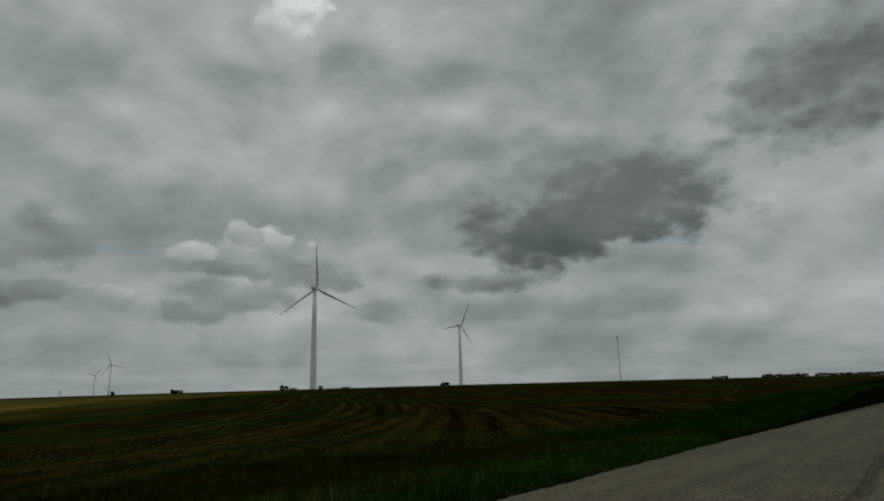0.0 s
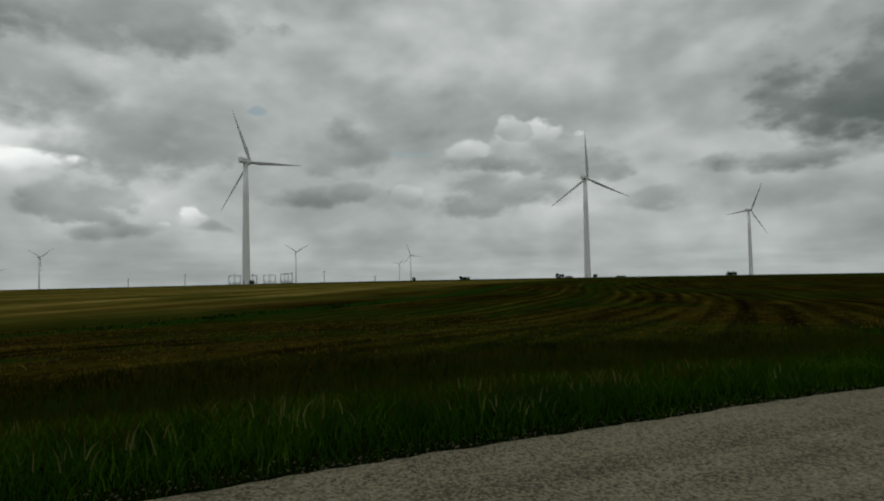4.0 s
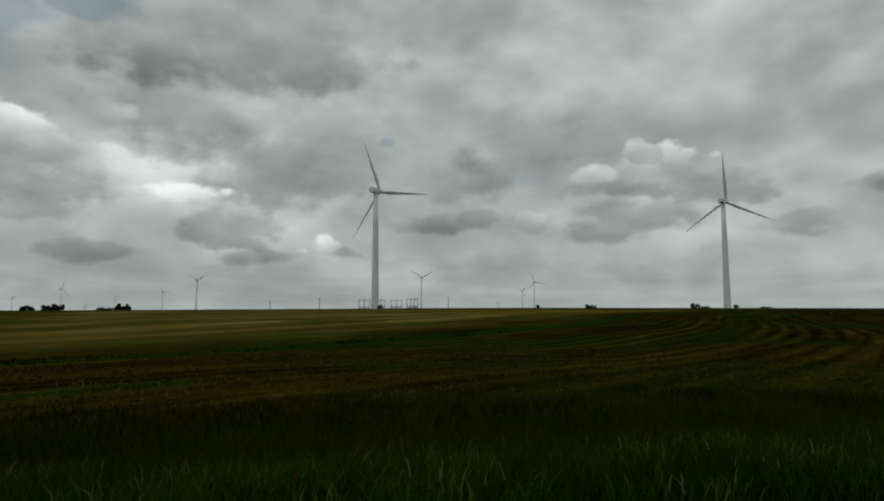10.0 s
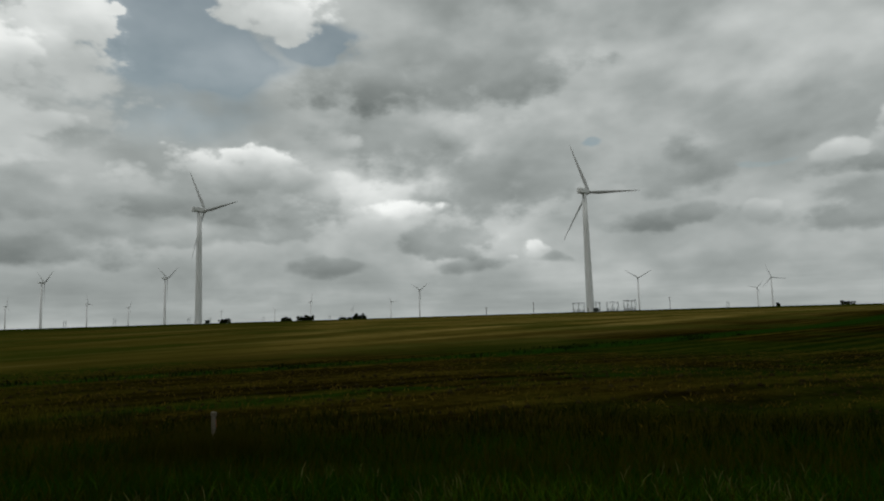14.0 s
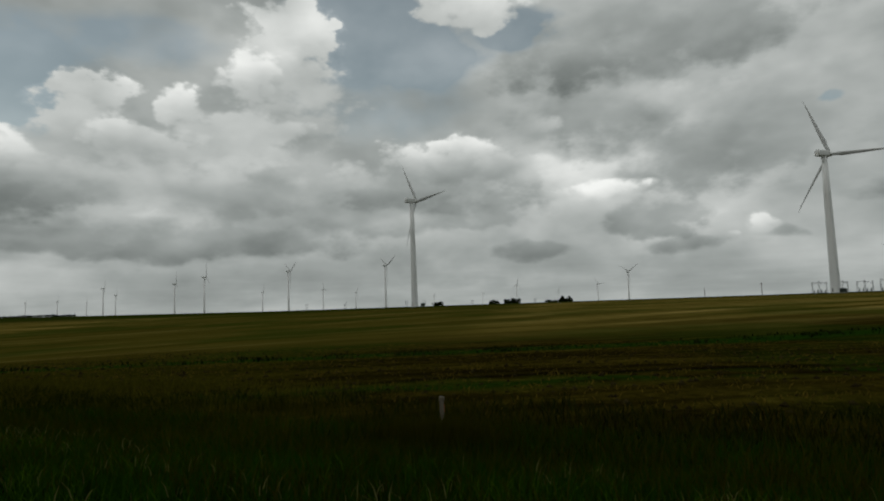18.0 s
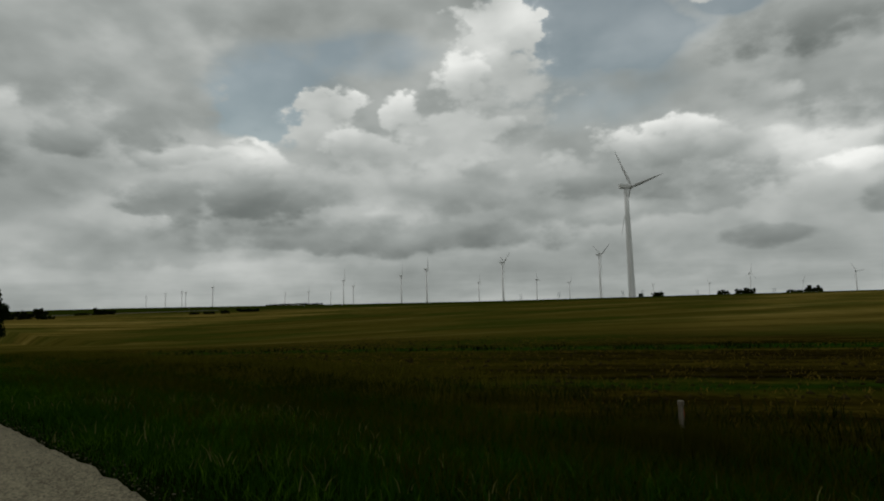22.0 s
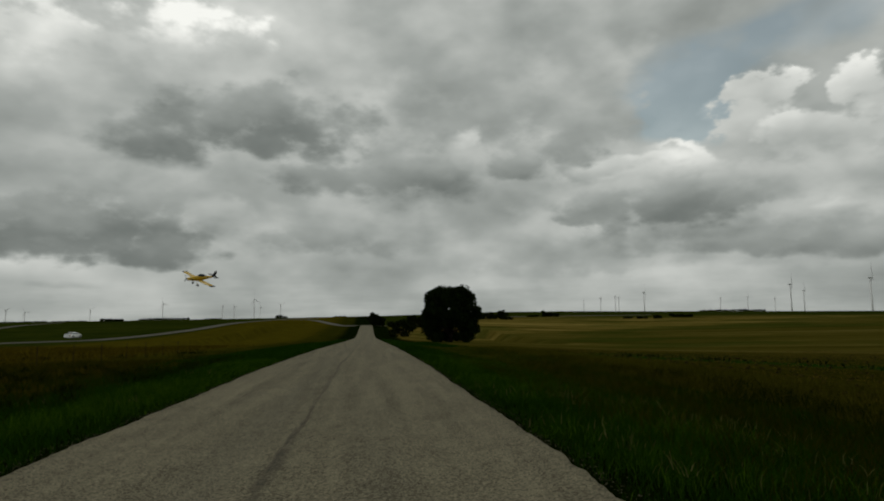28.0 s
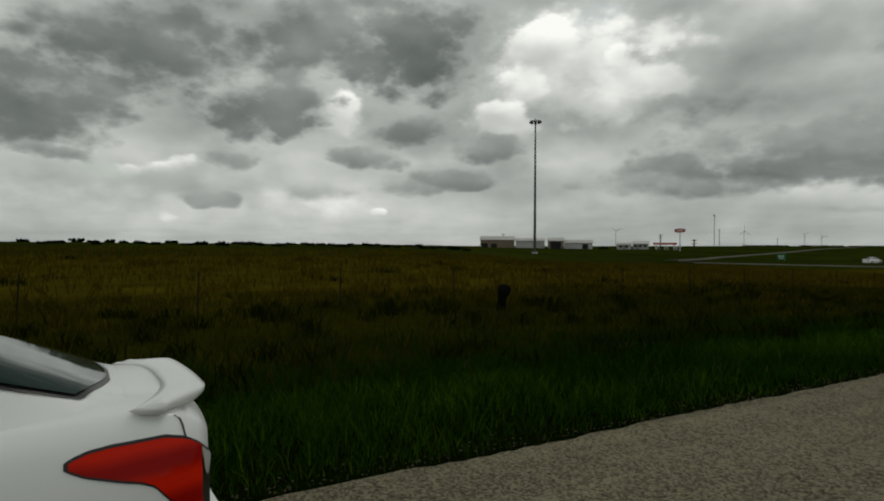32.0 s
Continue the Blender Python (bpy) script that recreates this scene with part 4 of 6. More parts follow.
def blade_mesh(length):
    bm = bmesh.new()
    rings = []
    for k in range(12):
        f = k / 11
        z = 1.0 + f * (length - 1.0)
        chord = 1.6 if f < 0.04 else (2.3 - 2.0 * (f - 0.18) / 0.82 if f > 0.18 else 1.6 + 0.7 * (f - 0.04) / 0.14)
        if f > 0.97:
            chord = 0.22
        thick = 0.95 * (1 - f) ** 1.1 + 0.09
        twist = radians(18 * (1 - f) + 8)
        bend = -0.9 * f * f
        ring = []
        for s in range(8):
            a = 2 * math.pi * s / 8
            px = chord * (0.5 * math.cos(a) + 0.2)
            py = thick * 0.5 * math.sin(a)
            ring.append((px * math.cos(twist) - py * math.sin(twist), px * math.sin(twist) + py * math.cos(twist) - bend, z))
        rings.append(ring)
    loft(bm, rings)
    return bm


def build_turbine(hub_z, rotor):
    """A turbine of full detail; hub_z metres over its base, rotor: the first blade's angle clockwise from upright."""
    t = new("wind_turbine")
    bm = bmesh.new()
    tube(bm, [(0, 0, -6), (0, 0, 0), (0, 0, hub_z * 0.35), (0, 0, hub_z * 0.7), (0, 0, hub_z - 1.7)], [2.5, 2.5, 2.2, 1.85, 1.45], 24)
    part("tower", bm, M_TOWER, t, "pale grey tapered steel tower", True)
    for h in (0.35, 0.7):
        bm = bmesh.new()
        rad = 2.2 if h == 0.35 else 1.85
        tube(bm, [(0, 0, hub_z * h - 0.15), (0, 0, hub_z * h + 0.15)], [rad + 0.05, rad + 0.05], 24)
        part("flange", bm, M_TOWER, t, "", True)
    bm = bmesh.new()
    box(bm, 0, -2.46, 1.6, 0.9, 0.16, 2.1, 0.04)
    part("door", bm, M_DOOR, t, "small grey access door")
    bm = bmesh.new()
    box(bm, 0, -1.2, hub_z, 3.3, 8.6, 3.4, 0.55)
    nac = part("nacelle", bm, M_TOWER, t, "boxy white nacelle")
    bm = bmesh.new()
    box(bm, 0.7, -4.6, hub_z + 1.95, 0.1, 0.1, 0.7)
    box(bm, -0.7, -4.6, hub_z + 1.95, 0.1, 0.1, 0.7)
    box(bm, 0, -4.6, hub_z + 2.25, 1.6, 0.08, 0.08)
    part("wind_vane", bm, M_STEEL, nac)
    bm = bmesh.new()
    tube(bm, [(0, 3.0, hub_z), (0, 3.6, hub_z), (0, 4.8, hub_z), (0, 5.5, hub_z), (0, 5.8, hub_z)], [1.3, 1.6, 1.55, 1.0, 0.25], 16)
    hub = part("hub", bm, M_TOWER, t, "", True)
    base = bpy.data.meshes.get("blade")
    if base is None:
        first = part("blade", blade_mesh(38.5), M_BLADE, hub, "slender white rotor blade with painted shade", True)
        base = first.data
        blades = [first]
    else:
        blades = [new("blade", base)]
        blades[0].parent = hub
        blades[0]["label"] = "slender white rotor blade with painted shade"
    while len(blades) < 3:
        b = new("blade", base)
        b.parent = hub
        b["label"] = "slender white rotor blade with painted shade"
        blades.append(b)
    for k, b in enumerate(blades):
        b.matrix_basis = pose(0, 4.2, hub_z, 0, rotor + 120 * k, 0)
    bm = bmesh.new()
    tube(bm, [(0, 0, -1.2), (0, 0, 0.22)], [4.2, 4.0], 20)
    part("footing", bm, M_CONCRETE, t, "round concrete footing")
    return t


def far_turbine(rotor):
    """Kilometres away: the same thing with fewer faces."""
    t = new("wind_turbine")
    bm = bmesh.new()
    tube(bm, [(0, 0, -25), (0, 0, 0), (0, 0, 78.5)], [2.3, 2.2, 1.4], 10)
    part("tower", bm, M_TOWER, t, "pale tapered tower", True)
    bm = bmesh.new()
    box(bm, 0, -1.2, 80, 3.3, 8.6, 3.4, 0.4)
    part("nacelle", bm, M_TOWER, t)
    bm = bmesh.new()
    tube(bm, [(0, 3.0, 80), (0, 4.6, 80), (0, 5.6, 80)], [1.4, 1.5, 0.4], 10)
    hub = part("hub", bm, M_TOWER, t, "", True)
    for k in range(3):
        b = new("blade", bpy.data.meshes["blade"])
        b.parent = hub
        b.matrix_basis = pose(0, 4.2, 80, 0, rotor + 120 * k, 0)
    return t


WIND = -121.0
# azimuth, distance, height of the hub over the eye in degrees, first blade, heading of the rotor
for az, r, el, rotor, facing, label in [
    (-63.56, 465, 9.51, -33, -121, "pale grey three-bladed wind turbine beside a low bush"),
    (-99.12, 404, 10.6, -22, -137, "pale grey three-bladed wind turbine beside a dark cabinet"),
    (-130.53, 495, 8.73, -2, -153, "pale grey three-bladed wind turbine on the field's crest"),
    (-143.95, 865, 5.05, 26, -181, "pale grey three-bladed wind turbine beyond the field's crest"),
]:
    x, y = polar(az, r)
    z = ground_at(x, y)
    hub_z = 1.5 + r * math.tan(radians(el)) - z
    t = build_turbine(hub_z, rotor)
    t.matrix_basis = pose(x, y, z, 0, 0, facing)
    tagged(t, label, "wind turbine", "wind turbines")

TEMPLATES = {}
# farther ones: azimuth, hub's height in degrees, first blade
FAR_EAST = [
    (-103.3, 2.45, 62), (-113.9, 2.0, -20), (-112.8, 1.19, 40), (-83.2, 2.06, -62), (-80.5, 1.02, 85), (-73.1, 1.22, 10),
    (-76.9, 0.42, 25), (-69.9, 0.49, -50), (-65.3, 0.53, 60), (-60.8, 3.5, 62), (-58.0, 1.07, 30),
]
FAR_WEST = [
    (-55.0, 1.42, -25), (-51.9, 3.16, -60), (-49.6, 1.34, 5), (-44.7, 2.8, 0), (-42.3, 2.25, -4), (-37.8, 1.42, -15),
    (-36.9, 1.97, 0), (-35.7, 0.85, -30), (-33.7, 1.02, 0), (-31.6, 0.97, 180), (-25.4, 1.66, -20), (-23.2, 1.25, 20),
    (-22.9, 1.32, 55), (-21.6, 1.21, 180), (-20.1, 1.0, 60),
]
FAR_NORTH = [
    (7.9, 1.1, 60), (9.7, 0.9, 20), (10.2, 1.62, 10), (11.9, 1.0, 40), (12.9, 1.07, 180), (17.7, 1.31, 20), (23.1, 0.9, 180),
    (27.5, 0.75, 30), (28.7, 0.92, 180), (33.1, 1.2, 0), (43.6, 1.3, 50),
]
for az, el, rotor in FAR_EAST + FAR_WEST + FAR_NORTH:
    rim = float(np.interp(az, RIM_AZ, RIM_EL))
    r = min(80 / math.tan(radians(el - rim + 0.03)), 4400)
    x, y = polar(az, r)
    z = 1.55 + r * math.tan(radians(el)) - 80
    key = rotor
    if key in TEMPLATES:
        t = copy_thing(TEMPLATES[key], pose(x, y, z, 0, 0, WIND))
    else:
        t = TEMPLATES[key] = far_turbine(rotor)
        t.matrix_basis = pose(x, y, z, 0, 0, WIND)
        tagged(t, "distant pale wind turbine standing on the horizon", "wind turbine", "distant wind turbines")

# cabinet by the turbine's foot
def build_cabinet(x, y, heading):
    c = empty("transformer_cabinet", x, y, ground_at(x, y), heading)
    bm = bmesh.new()
    box(bm, 0, 0, 1.3, 3.2, 2.4, 2.4, 0.08)
    part("body", bm, M_TRANSFORMER, c)
    for k in (-0.75, 0.75):
        bm = bmesh.new()
        box(bm, k, -1.22, 1.2, 1.4, 0.06, 2.0, 0.02)
        part("door", bm, M_TRANSFORMER, c)
    bm = bmesh.new()
    box(bm, 0, 0, 0.02, 3.8, 3.0, 0.3, 0.03)
    part("plinth", bm, M_CONCRETE, c)
    tagged(c, "dark green transformer cabinet beside a turbine foot", "electrical cabinet")


for az, r in ((-99.6, 398), (-64.3, 462), (-131.2, 490)):
    build_cabinet(*polar(az, r), az)

# ---------------------------------------------------------------- substation, masts and poles


def lattice(bm, x0, y0, z0, w0, w1, h, n, bar):
    """A square lattice leg that narrows from w0 to w1."""
    prev = None
    for k in range(n + 1):
        f = k / n
        w = w0 + (w1 - w0) * f
        ring = [Vector((x0 + sx * w / 2, y0 + sy * w / 2, z0 + h * f)) for sx, sy in ((-1, -1), (1, -1), (1, 1), (-1, 1))]
        if prev:
            for s in range(4):
                tube(bm, [prev[s], ring[s]], [bar, bar], 4, False)
                tube(bm, [prev[s], ring[(s + 1) % 4]], [bar * 0.6] * 2, 4, False)
        prev = ring


def build_gantry(az0, az1, r, top, bays):
    x0, y0 = polar(az0, r)
    x1, y1 = polar(az1, r)
    width = math.hypot(x1 - x0, y1 - y0)
    heading = math.degrees(math.atan2(y1 - y0, x1 - x0))
    z = ground_at((x0 + x1) / 2, (y0 + y1) / 2)
    h = 1.5 + r * math.tan(radians(top)) - z
    g = empty("substation_gantry", x0, y0, z, heading)
    for k in range(bays + 1):
        bm = bmesh.new()
        lattice(bm, width * k / bays, 0, -0.3, 1.3, 0.9, h + 0.3 + 1.5 * (k % 2), 8, 0.13)
        part("leg", bm, M_DARKSTEEL, g)
    bm = bmesh.new()
    for dz in (0, -1.0):
        tube(bm, [(0, 0.4, h - 0.4 + dz), (width, 0.4, h - 0.4 + dz)], [0.14, 0.14], 4)
        tube(bm, [(0, -0.4, h - 0.4 + dz), (width, -0.4, h - 0.4 + dz)], [0.14, 0.14], 4)
    n = bays * 6
    for k in range(n):
        tube(bm, [(width * k / n, 0.4, h - 0.4 - (k % 2)), (width * (k + 1) / n, 0.4, h - 1.4 + (k % 2))], [0.09, 0.09], 4, False)
    part("beam", bm, M_DARKSTEEL, g)
    for k in range(bays * 2):
        bm = bmesh.new()
        px = width * (k + 0.5) / (bays * 2)
        tube(bm, [(px, 0, h - 1.4), (px, 0, h - 3.2)], [0.16, 0.16], 6)
        part("insulator", bm, M_DARKSTEEL, g)
        bm = bmesh.new()
        box(bm, px, 2, 1.6, 1.6, 1.6, 3.2, 0.1)
        tube(bm, [(px, 2, 3.1), (px, 2, 4.8)], [0.25, 0.15], 6)
        part("switchgear", bm, M_STEEL, g)
    tagged(g, "dark steel lattice substation gantry on the skyline", "gantry", "substation gantries")


for az0, az1, top, bays in ((-97.5, -98.5, 0.40, 2), (-99.2, -99.9, 0.38, 2), (-100.5, -101.5, 0.36, 2), (-102.0, -103.0, 0.48, 3)):
    build_gantry(az0, az1, 900, top, bays)


def build_utility_pole(az, r, top):
    x, y = polar(az, r)
    z = ground_at(x, y)
    h = 1.5 + r * math.tan(radians(top)) - z
    p = empty("utility_pole", x, y, z, az + 15)
    bm = bmesh.new()
    tube(bm, [(0, 0, -2), (0, 0, h)], [0.45, 0.3], 8)
    part("pole", bm, M_WOODPOLE, p, "", True)
    for dz in (0.6, 2.2):
        bm = bmesh.new()
        box(bm, 0, 0, h - dz, 2.8, 0.22, 0.25)
        part("crossarm", bm, M_WOODPOLE, p)
    for k in (-1.2, 0, 1.2):
        bm = bmesh.new()
        tube(bm, [(k, 0, h - 0.5), (k, 0, h)], [0.12, 0.07], 6)
        part("insulator", bm, M_STEEL, p)
    tagged(p, "dark timber utility pole with crossarms on the skyline", "utility pole", "utility poles")


for az, r, top in ((-89.5, 900, 0.24), (-93.9, 900, 0.56), (-105.9, 900, 0.62), (39.7, 420, 1.0), (36.9, 340, 0.55), (53.8, 520, 1.05), (30.6, 1200, 0.62)):
    build_utility_pole(az, r, top)


def build_pylon(az, r, top):
    x, y = polar(az, r)
    z = 1.5 + r * math.tan(radians(float(np.interp(az, RIM_AZ, RIM_EL)))) - 14
    h = 1.5 + r * math.tan(radians(top)) - z
    p = empty("lattice_pylon", x, y, z, az + 30)
    for k in (-1, 1):
        bm = bmesh.new()
        lattice(bm, 4.5 * k, 0, 0, 2.6, 1.6, h, 10, 0.16)
        part("leg", bm, M_STEEL, p)
    for dz in (0.5, 9):
        bm = bmesh.new()
        tube(bm, [(-9, 0, h - dz), (9, 0, h - dz)], [0.3, 0.3], 4)
        part("crossarm", bm, M_STEEL, p)
    tagged(p, "faint grey steel lattice pylon far away", "pylon", "pylons")


for az, top in ((-62.7, 0.1), (-64.4, 0.08), (-68.9, -0.05), (-74.8, -0.1), (-110.5, 0.1), (-57.0, 0.15), (-53.5, 0.1)):
    build_pylon(az, 3000, top)


def build_radio_mast(az, r, top, width):
    x, y = polar(az, r)
    z = ground_at(x, y)
    h = 1.5 + r * math.tan(radians(top)) - z
    m = empty("radio_mast", x, y, z, az)
    bm = bmesh.new()
    lattice(bm, 0, 0, -5, width, width, h + 5, 24, width * 0.13)
    part("lattice", bm, M_DARKSTEEL, m)
    bm = bmesh.new()
    for k in range(4):
        a = k * math.pi / 2 + 0.4
        tube(bm, [(math.cos(a) * h * 0.45, math.sin(a) * h * 0.45, -2), (0, 0, h * 0.93)], [0.05, 0.05], 3, False)
        tube(bm, [(math.cos(a) * h * 0.3, math.sin(a) * h * 0.3, -2), (0, 0, h * 0.55)], [0.05, 0.05], 3, False)
    part("guy_wire", bm, M_DARKSTEEL, m)
    bm = bmesh.new()
    box(bm, 0, 0, h - 2, width * 2.2, width * 2.2, 5, 0.3)
    part("antenna", bm, M_STEEL, m, "grey panel antennas")
    bm = bmesh.new()
    tube(bm, [(0, 0, h), (0, 0, h + 6)], [0.25, 0.12], 6)
    part("whip", bm, M_DARKSTEEL, m)
    tagged(m, "slim grey guyed lattice radio mast on the horizon", "radio mast", "radio masts")


build_radio_mast(-158.25, 1500, 3.5, 1.8)
build_radio_mast(35.4, 2000, 2.62, 2.2)
build_radio_mast(35.0, 2100, 1.32, 2.0)


def build_high_mast(az, r, top):
    x, y = polar(az, r)
    z = ground_at(x, y)
    h = 1.6 + r * math.tan(radians(top)) - z
    m = empty("high_mast_light", x, y, z, az)
    bm = bmesh.new()
    tube(bm, [(0, 0, -1), (0, 0, 0), (0, 0, h * 0.5), (0, 0, h)], [0.42, 0.40, 0.3, 0.19], 12)
    part("pole", bm, M_DARKSTEEL, m, "tall tapered grey steel pole", True)
    bm = bmesh.new()
    tube(bm, [(0, 0, -0.6), (0, 0, 0.5)], [0.9, 0.85], 12)
    part("footing", bm, M_CONCRETE, m)
    bm = bmesh.new()
    n = 12
    for k in range(n):
        a, b = 2 * math.pi * k / n, 2 * math.pi * (k + 1) / n
        tube(bm, [(math.cos(a) * 1.0, math.sin(a) * 1.0, h - 0.2), (math.cos(b) * 1.0, math.sin(b) * 1.0, h - 0.2)], [0.07, 0.07], 5, False)
    for k in range(4):
        a = math.pi * k / 2
        tube(bm, [(0, 0, h - 0.1), (math.cos(a), math.sin(a), h - 0.2)], [0.06, 0.06], 5)
    part("ring", bm, M_DARKSTEEL, m)
    for k in range(8):
        a = 2 * math.pi * k / 8
        bm = bmesh.new()
        tube(bm, [(math.cos(a) * 1.35, math.sin(a) * 1.35, h - 0.05), (math.cos(a) * 1.35, math.sin(a) * 1.35, h - 0.35), (math.cos(a) * 1.38, math.sin(a) * 1.38, h - 0.75)], [0.16, 0.36, 0.40], 10)
        part("lamp_head", bm, M_DARKSTEEL, m, "", True)
    bm = bmesh.new()
    tube(bm, [(0, 0, h), (0, 0, h + 0.5)], [0.22, 0.1], 8)
    part("cap", bm, M_DARKSTEEL, m)
    tagged(m, "tall grey high-mast light pole with a ring of lamps", "light pole")


build_high_mast(50.75, 172, 11.5)

# ---------------------------------------------------------------- trees and scrub


def leaf_cloud(name, centers, radii, per, size, mat, parent, rng, flat=0.8):
    """Many small leaves in clumps round the given centers."""
    c = np.repeat(np.asarray(centers, float), per, 0)
    r = np.repeat(np.asarray(radii, float), per)
    n = len(c)
    d = rng.normal(size=(n, 3))
    d /= np.linalg.norm(d, axis=1)[:, None]
    p = c + d * (r * rng.random(n) ** 0.45)[:, None] * np.array([1, 1, flat])
    u = rng.normal(size=(n, 3))
    u /= np.linalg.norm(u, axis=1)[:, None]
    w = np.cross(u, rng.normal(size=(n, 3)))
    w /= np.linalg.norm(w, axis=1)[:, None]
    s = size * (0.6 + 0.8 * rng.random(n))[:, None]
    co = np.stack([p - u * s * 0.5, p + w * s * 0.32, p + u * s * 0.5, p - w * s * 0.32], 1).reshape(-1, 3)
    return fast_mesh(name, co, np.arange(4 * n).reshape(-1, 4), 4, mat, parent)


def build_tree(x, y, height, width, seed, label):
    rng = np.random.default_rng(seed)
    z = ground_at(x, y)
    t = empty("tree", x, y, z, 0)
    bm = bmesh.new()
    tube(bm, [(0, 0, -0.3), (0.1, 0, 0.9), (0.0, 0.1, 2.2), (0.2, 0, 4.2), (0.1, 0, height * 0.72)], [0.55, 0.42, 0.34, 0.22, 0.06], 10)
    trunk = part("trunk", bm, M_BARK, t, "short dark trunk", True)
    centers, radii = [], []
    for k in range(11):
        a = 2 * math.pi * k / 11 + rng.random() * 0.4
        reach = width / 2 * (0.6 + 0.25 * rng.random())
        rise = height * (0.30 + 0.5 * rng.random())
        bm = bmesh.new()
        mid = Vector((math.cos(a) * reach * 0.45, math.sin(a) * reach * 0.45, rise * 0.62))
        end = Vector((math.cos(a) * reach, math.sin(a) * reach, rise))
        tube(bm, [(0, 0, 0.7 + 0.12 * k), mid, end], [0.2, 0.12, 0.03], 6)
        part("limb", bm, M_BARK, trunk, "", True)
    for k in range(190):
        h = 0.07 + 0.9 * rng.random()
        a = 2 * math.pi * rng.random()
        prof = (0.80 + 0.20 * math.sin(min(h, 1) * math.pi)) * (1 if h < 0.72 else math.sqrt(max(0.05, 1 - ((h - 0.72) / 0.30) ** 2)))
        lob = 1 + 0.10 * math.sin(3 * a + 1.0) + 0.07 * math.sin(7 * a + h * 9)
        rad = width / 2 * prof * lob * (0.35 + 0.6 * math.sqrt(rng.random()))
        centers.append((math.cos(a) * rad, math.sin(a) * rad, h * height * 0.93))
        radii.append(0.75 + 0.65 * rng.random())
    leaf_cloud("crown", centers, radii, 230, 0.42, M_LEAF, t, rng)
    return tagged(t, label, "tree")


tx, ty = polar(-8.1, 116)
build_tree(tx, ty, 11.0, 11.2, 11, "broad dark-leaved tree standing alone beside the road")


def build_bush(az, r, top, width_deg, seed, name="bush", label="low dark green bush on the field's edge", tall=None):
    rng = np.random.default_rng(seed)
    x, y = polar(az, r)
    z = ground_at(x, y)
    h = max(1.2, 1.5 + r * math.tan(radians(top)) - z) if tall is None else tall
    w = max(1.0, r * math.tan(radians(width_deg)))
    b = empty(name, x, y, z, az)
    n_lobes = max(2, int(round(w / max(h, 2.0) * 2)))
    centers, radii = [], []
    for k in range(n_lobes):
        cx = (k + 0.5) / n_lobes * w - w / 2
        hk = h * (0.62 + 0.38 * rng.random()) if n_lobes > 2 else h * (0.85 + 0.15 * rng.random())
        for j in range(9):
            f = rng.random()
            centers.append((cx + rng.normal() * w / n_lobes * 0.32, rng.normal() * min(w, h) * 0.25, hk * (0.08 + 0.78 * f)))
            radii.append(hk * (0.16 + 0.12 * rng.random()) * (1.25 - 0.5 * f))
    leaf_cloud("crown", centers, radii, 64, max(0.36, h * 0.2), M_SCRUB, b, rng)
    bm = bmesh.new()
    for k in range(4):
        tube(bm, [(w * (k - 1.5) * 0.08, 0, -0.4), (w * (k - 1.5) * 0.14, 0.1, h * 0.5)], [h * 0.03, h * 0.012], 5)
    part("stems", bm, M_BARK, b)
    return tagged(b, label, "bush", "bushes")


BUSHES = [
    (-0.9, 330, 0.38, 1.1), (-3.3, 205, -0.35, 1.9), (-4.6, 300, 0.40, 3.2), (-11.9, 300, 0.46, 2.6), (-13.2, 290, -0.25, 1.2),
    (-15.6, 330, -0.15, 1.0), (-17.2, 330, 0.2, 1.5), (-24.1, 300, -0.36, 0.8), (-25.3, 300, -0.37, 0.9), (-26.6, 300, -0.3, 0.7),
    (-28.5, 320, -0.2, 1.9), (-31.8, 700, 0.05, 3.6), (-34.2, 700, 0.0, 1.6),
]
BUSHES_EAST = [
    (-65.7, 520, 0.03, 0.9), (-71.0, 520, -0.07, 0.9), (-72.7, 520, 0.05, 1.5), (-76.5, 520, -0.25, 1.6), (-77.7, 520, 0.12, 1.0),
    (-119.1, 620, -0.08, 0.9), (-128.0, 560, 0.03, 0.7), (-128.8, 560, -0.22, 0.7), (-133.4, 640, -0.27, 0.8), (-142.5, 700, -0.05, 0.7),
    (-114.3, 640, -0.1, 0.25),
]
BUSHES_BEHIND = [(-166.4, 700, -0.18, 1.2), (-171.2, 700, -0.12, 3.2), (-175.2, 700, -0.14, 3.8), (-178.6, 700, -0.1, 3.0)]
BUSHES_WEST = [
    (21.4, 520, 0.25, 1.7), (7.8, 650, 0.25, 1.0), (17.5, 900, 0.18, 4.0), (13.6, 800, 0.05, 1.4), (44.6, 335, -0.05, 0.8),
    (2.5, 900, 0.05, 1.2), (24.5, 1200, 0.06, 2.4), (27.5, 1200, 0.08, 3.0), (31.5, 1300, 0.08, 3.4),
]
for k, row in enumerate(BUSHES + BUSHES_EAST + BUSHES_BEHIND + BUSHES_WEST):
    build_bush(*row, 100 + k)
build_bush(94.5, 240, 0.12, 3.4, 171, "bush", "dark clump of trees behind the meadow's crest")
# rank weeds along the meadow's crest
crest_rng = random.Random(5)
for k in range(46):
    az = 57 + 37 * k / 45 + crest_rng.uniform(-0.35, 0.35)
    r = 88 / math.sin(radians(min(az, 90))) + crest_rng.uniform(-4, 4)
    big = crest_rng.random() ** 3
    build_bush(az, r, 0, 0.3 + 0.9 * big, 300 + k, "weed_clump", "ragged dark weeds on the meadow's crest", 0.22 + 0.4 * big)

# ---------------------------------------------------------------- buildings beyond the meadow


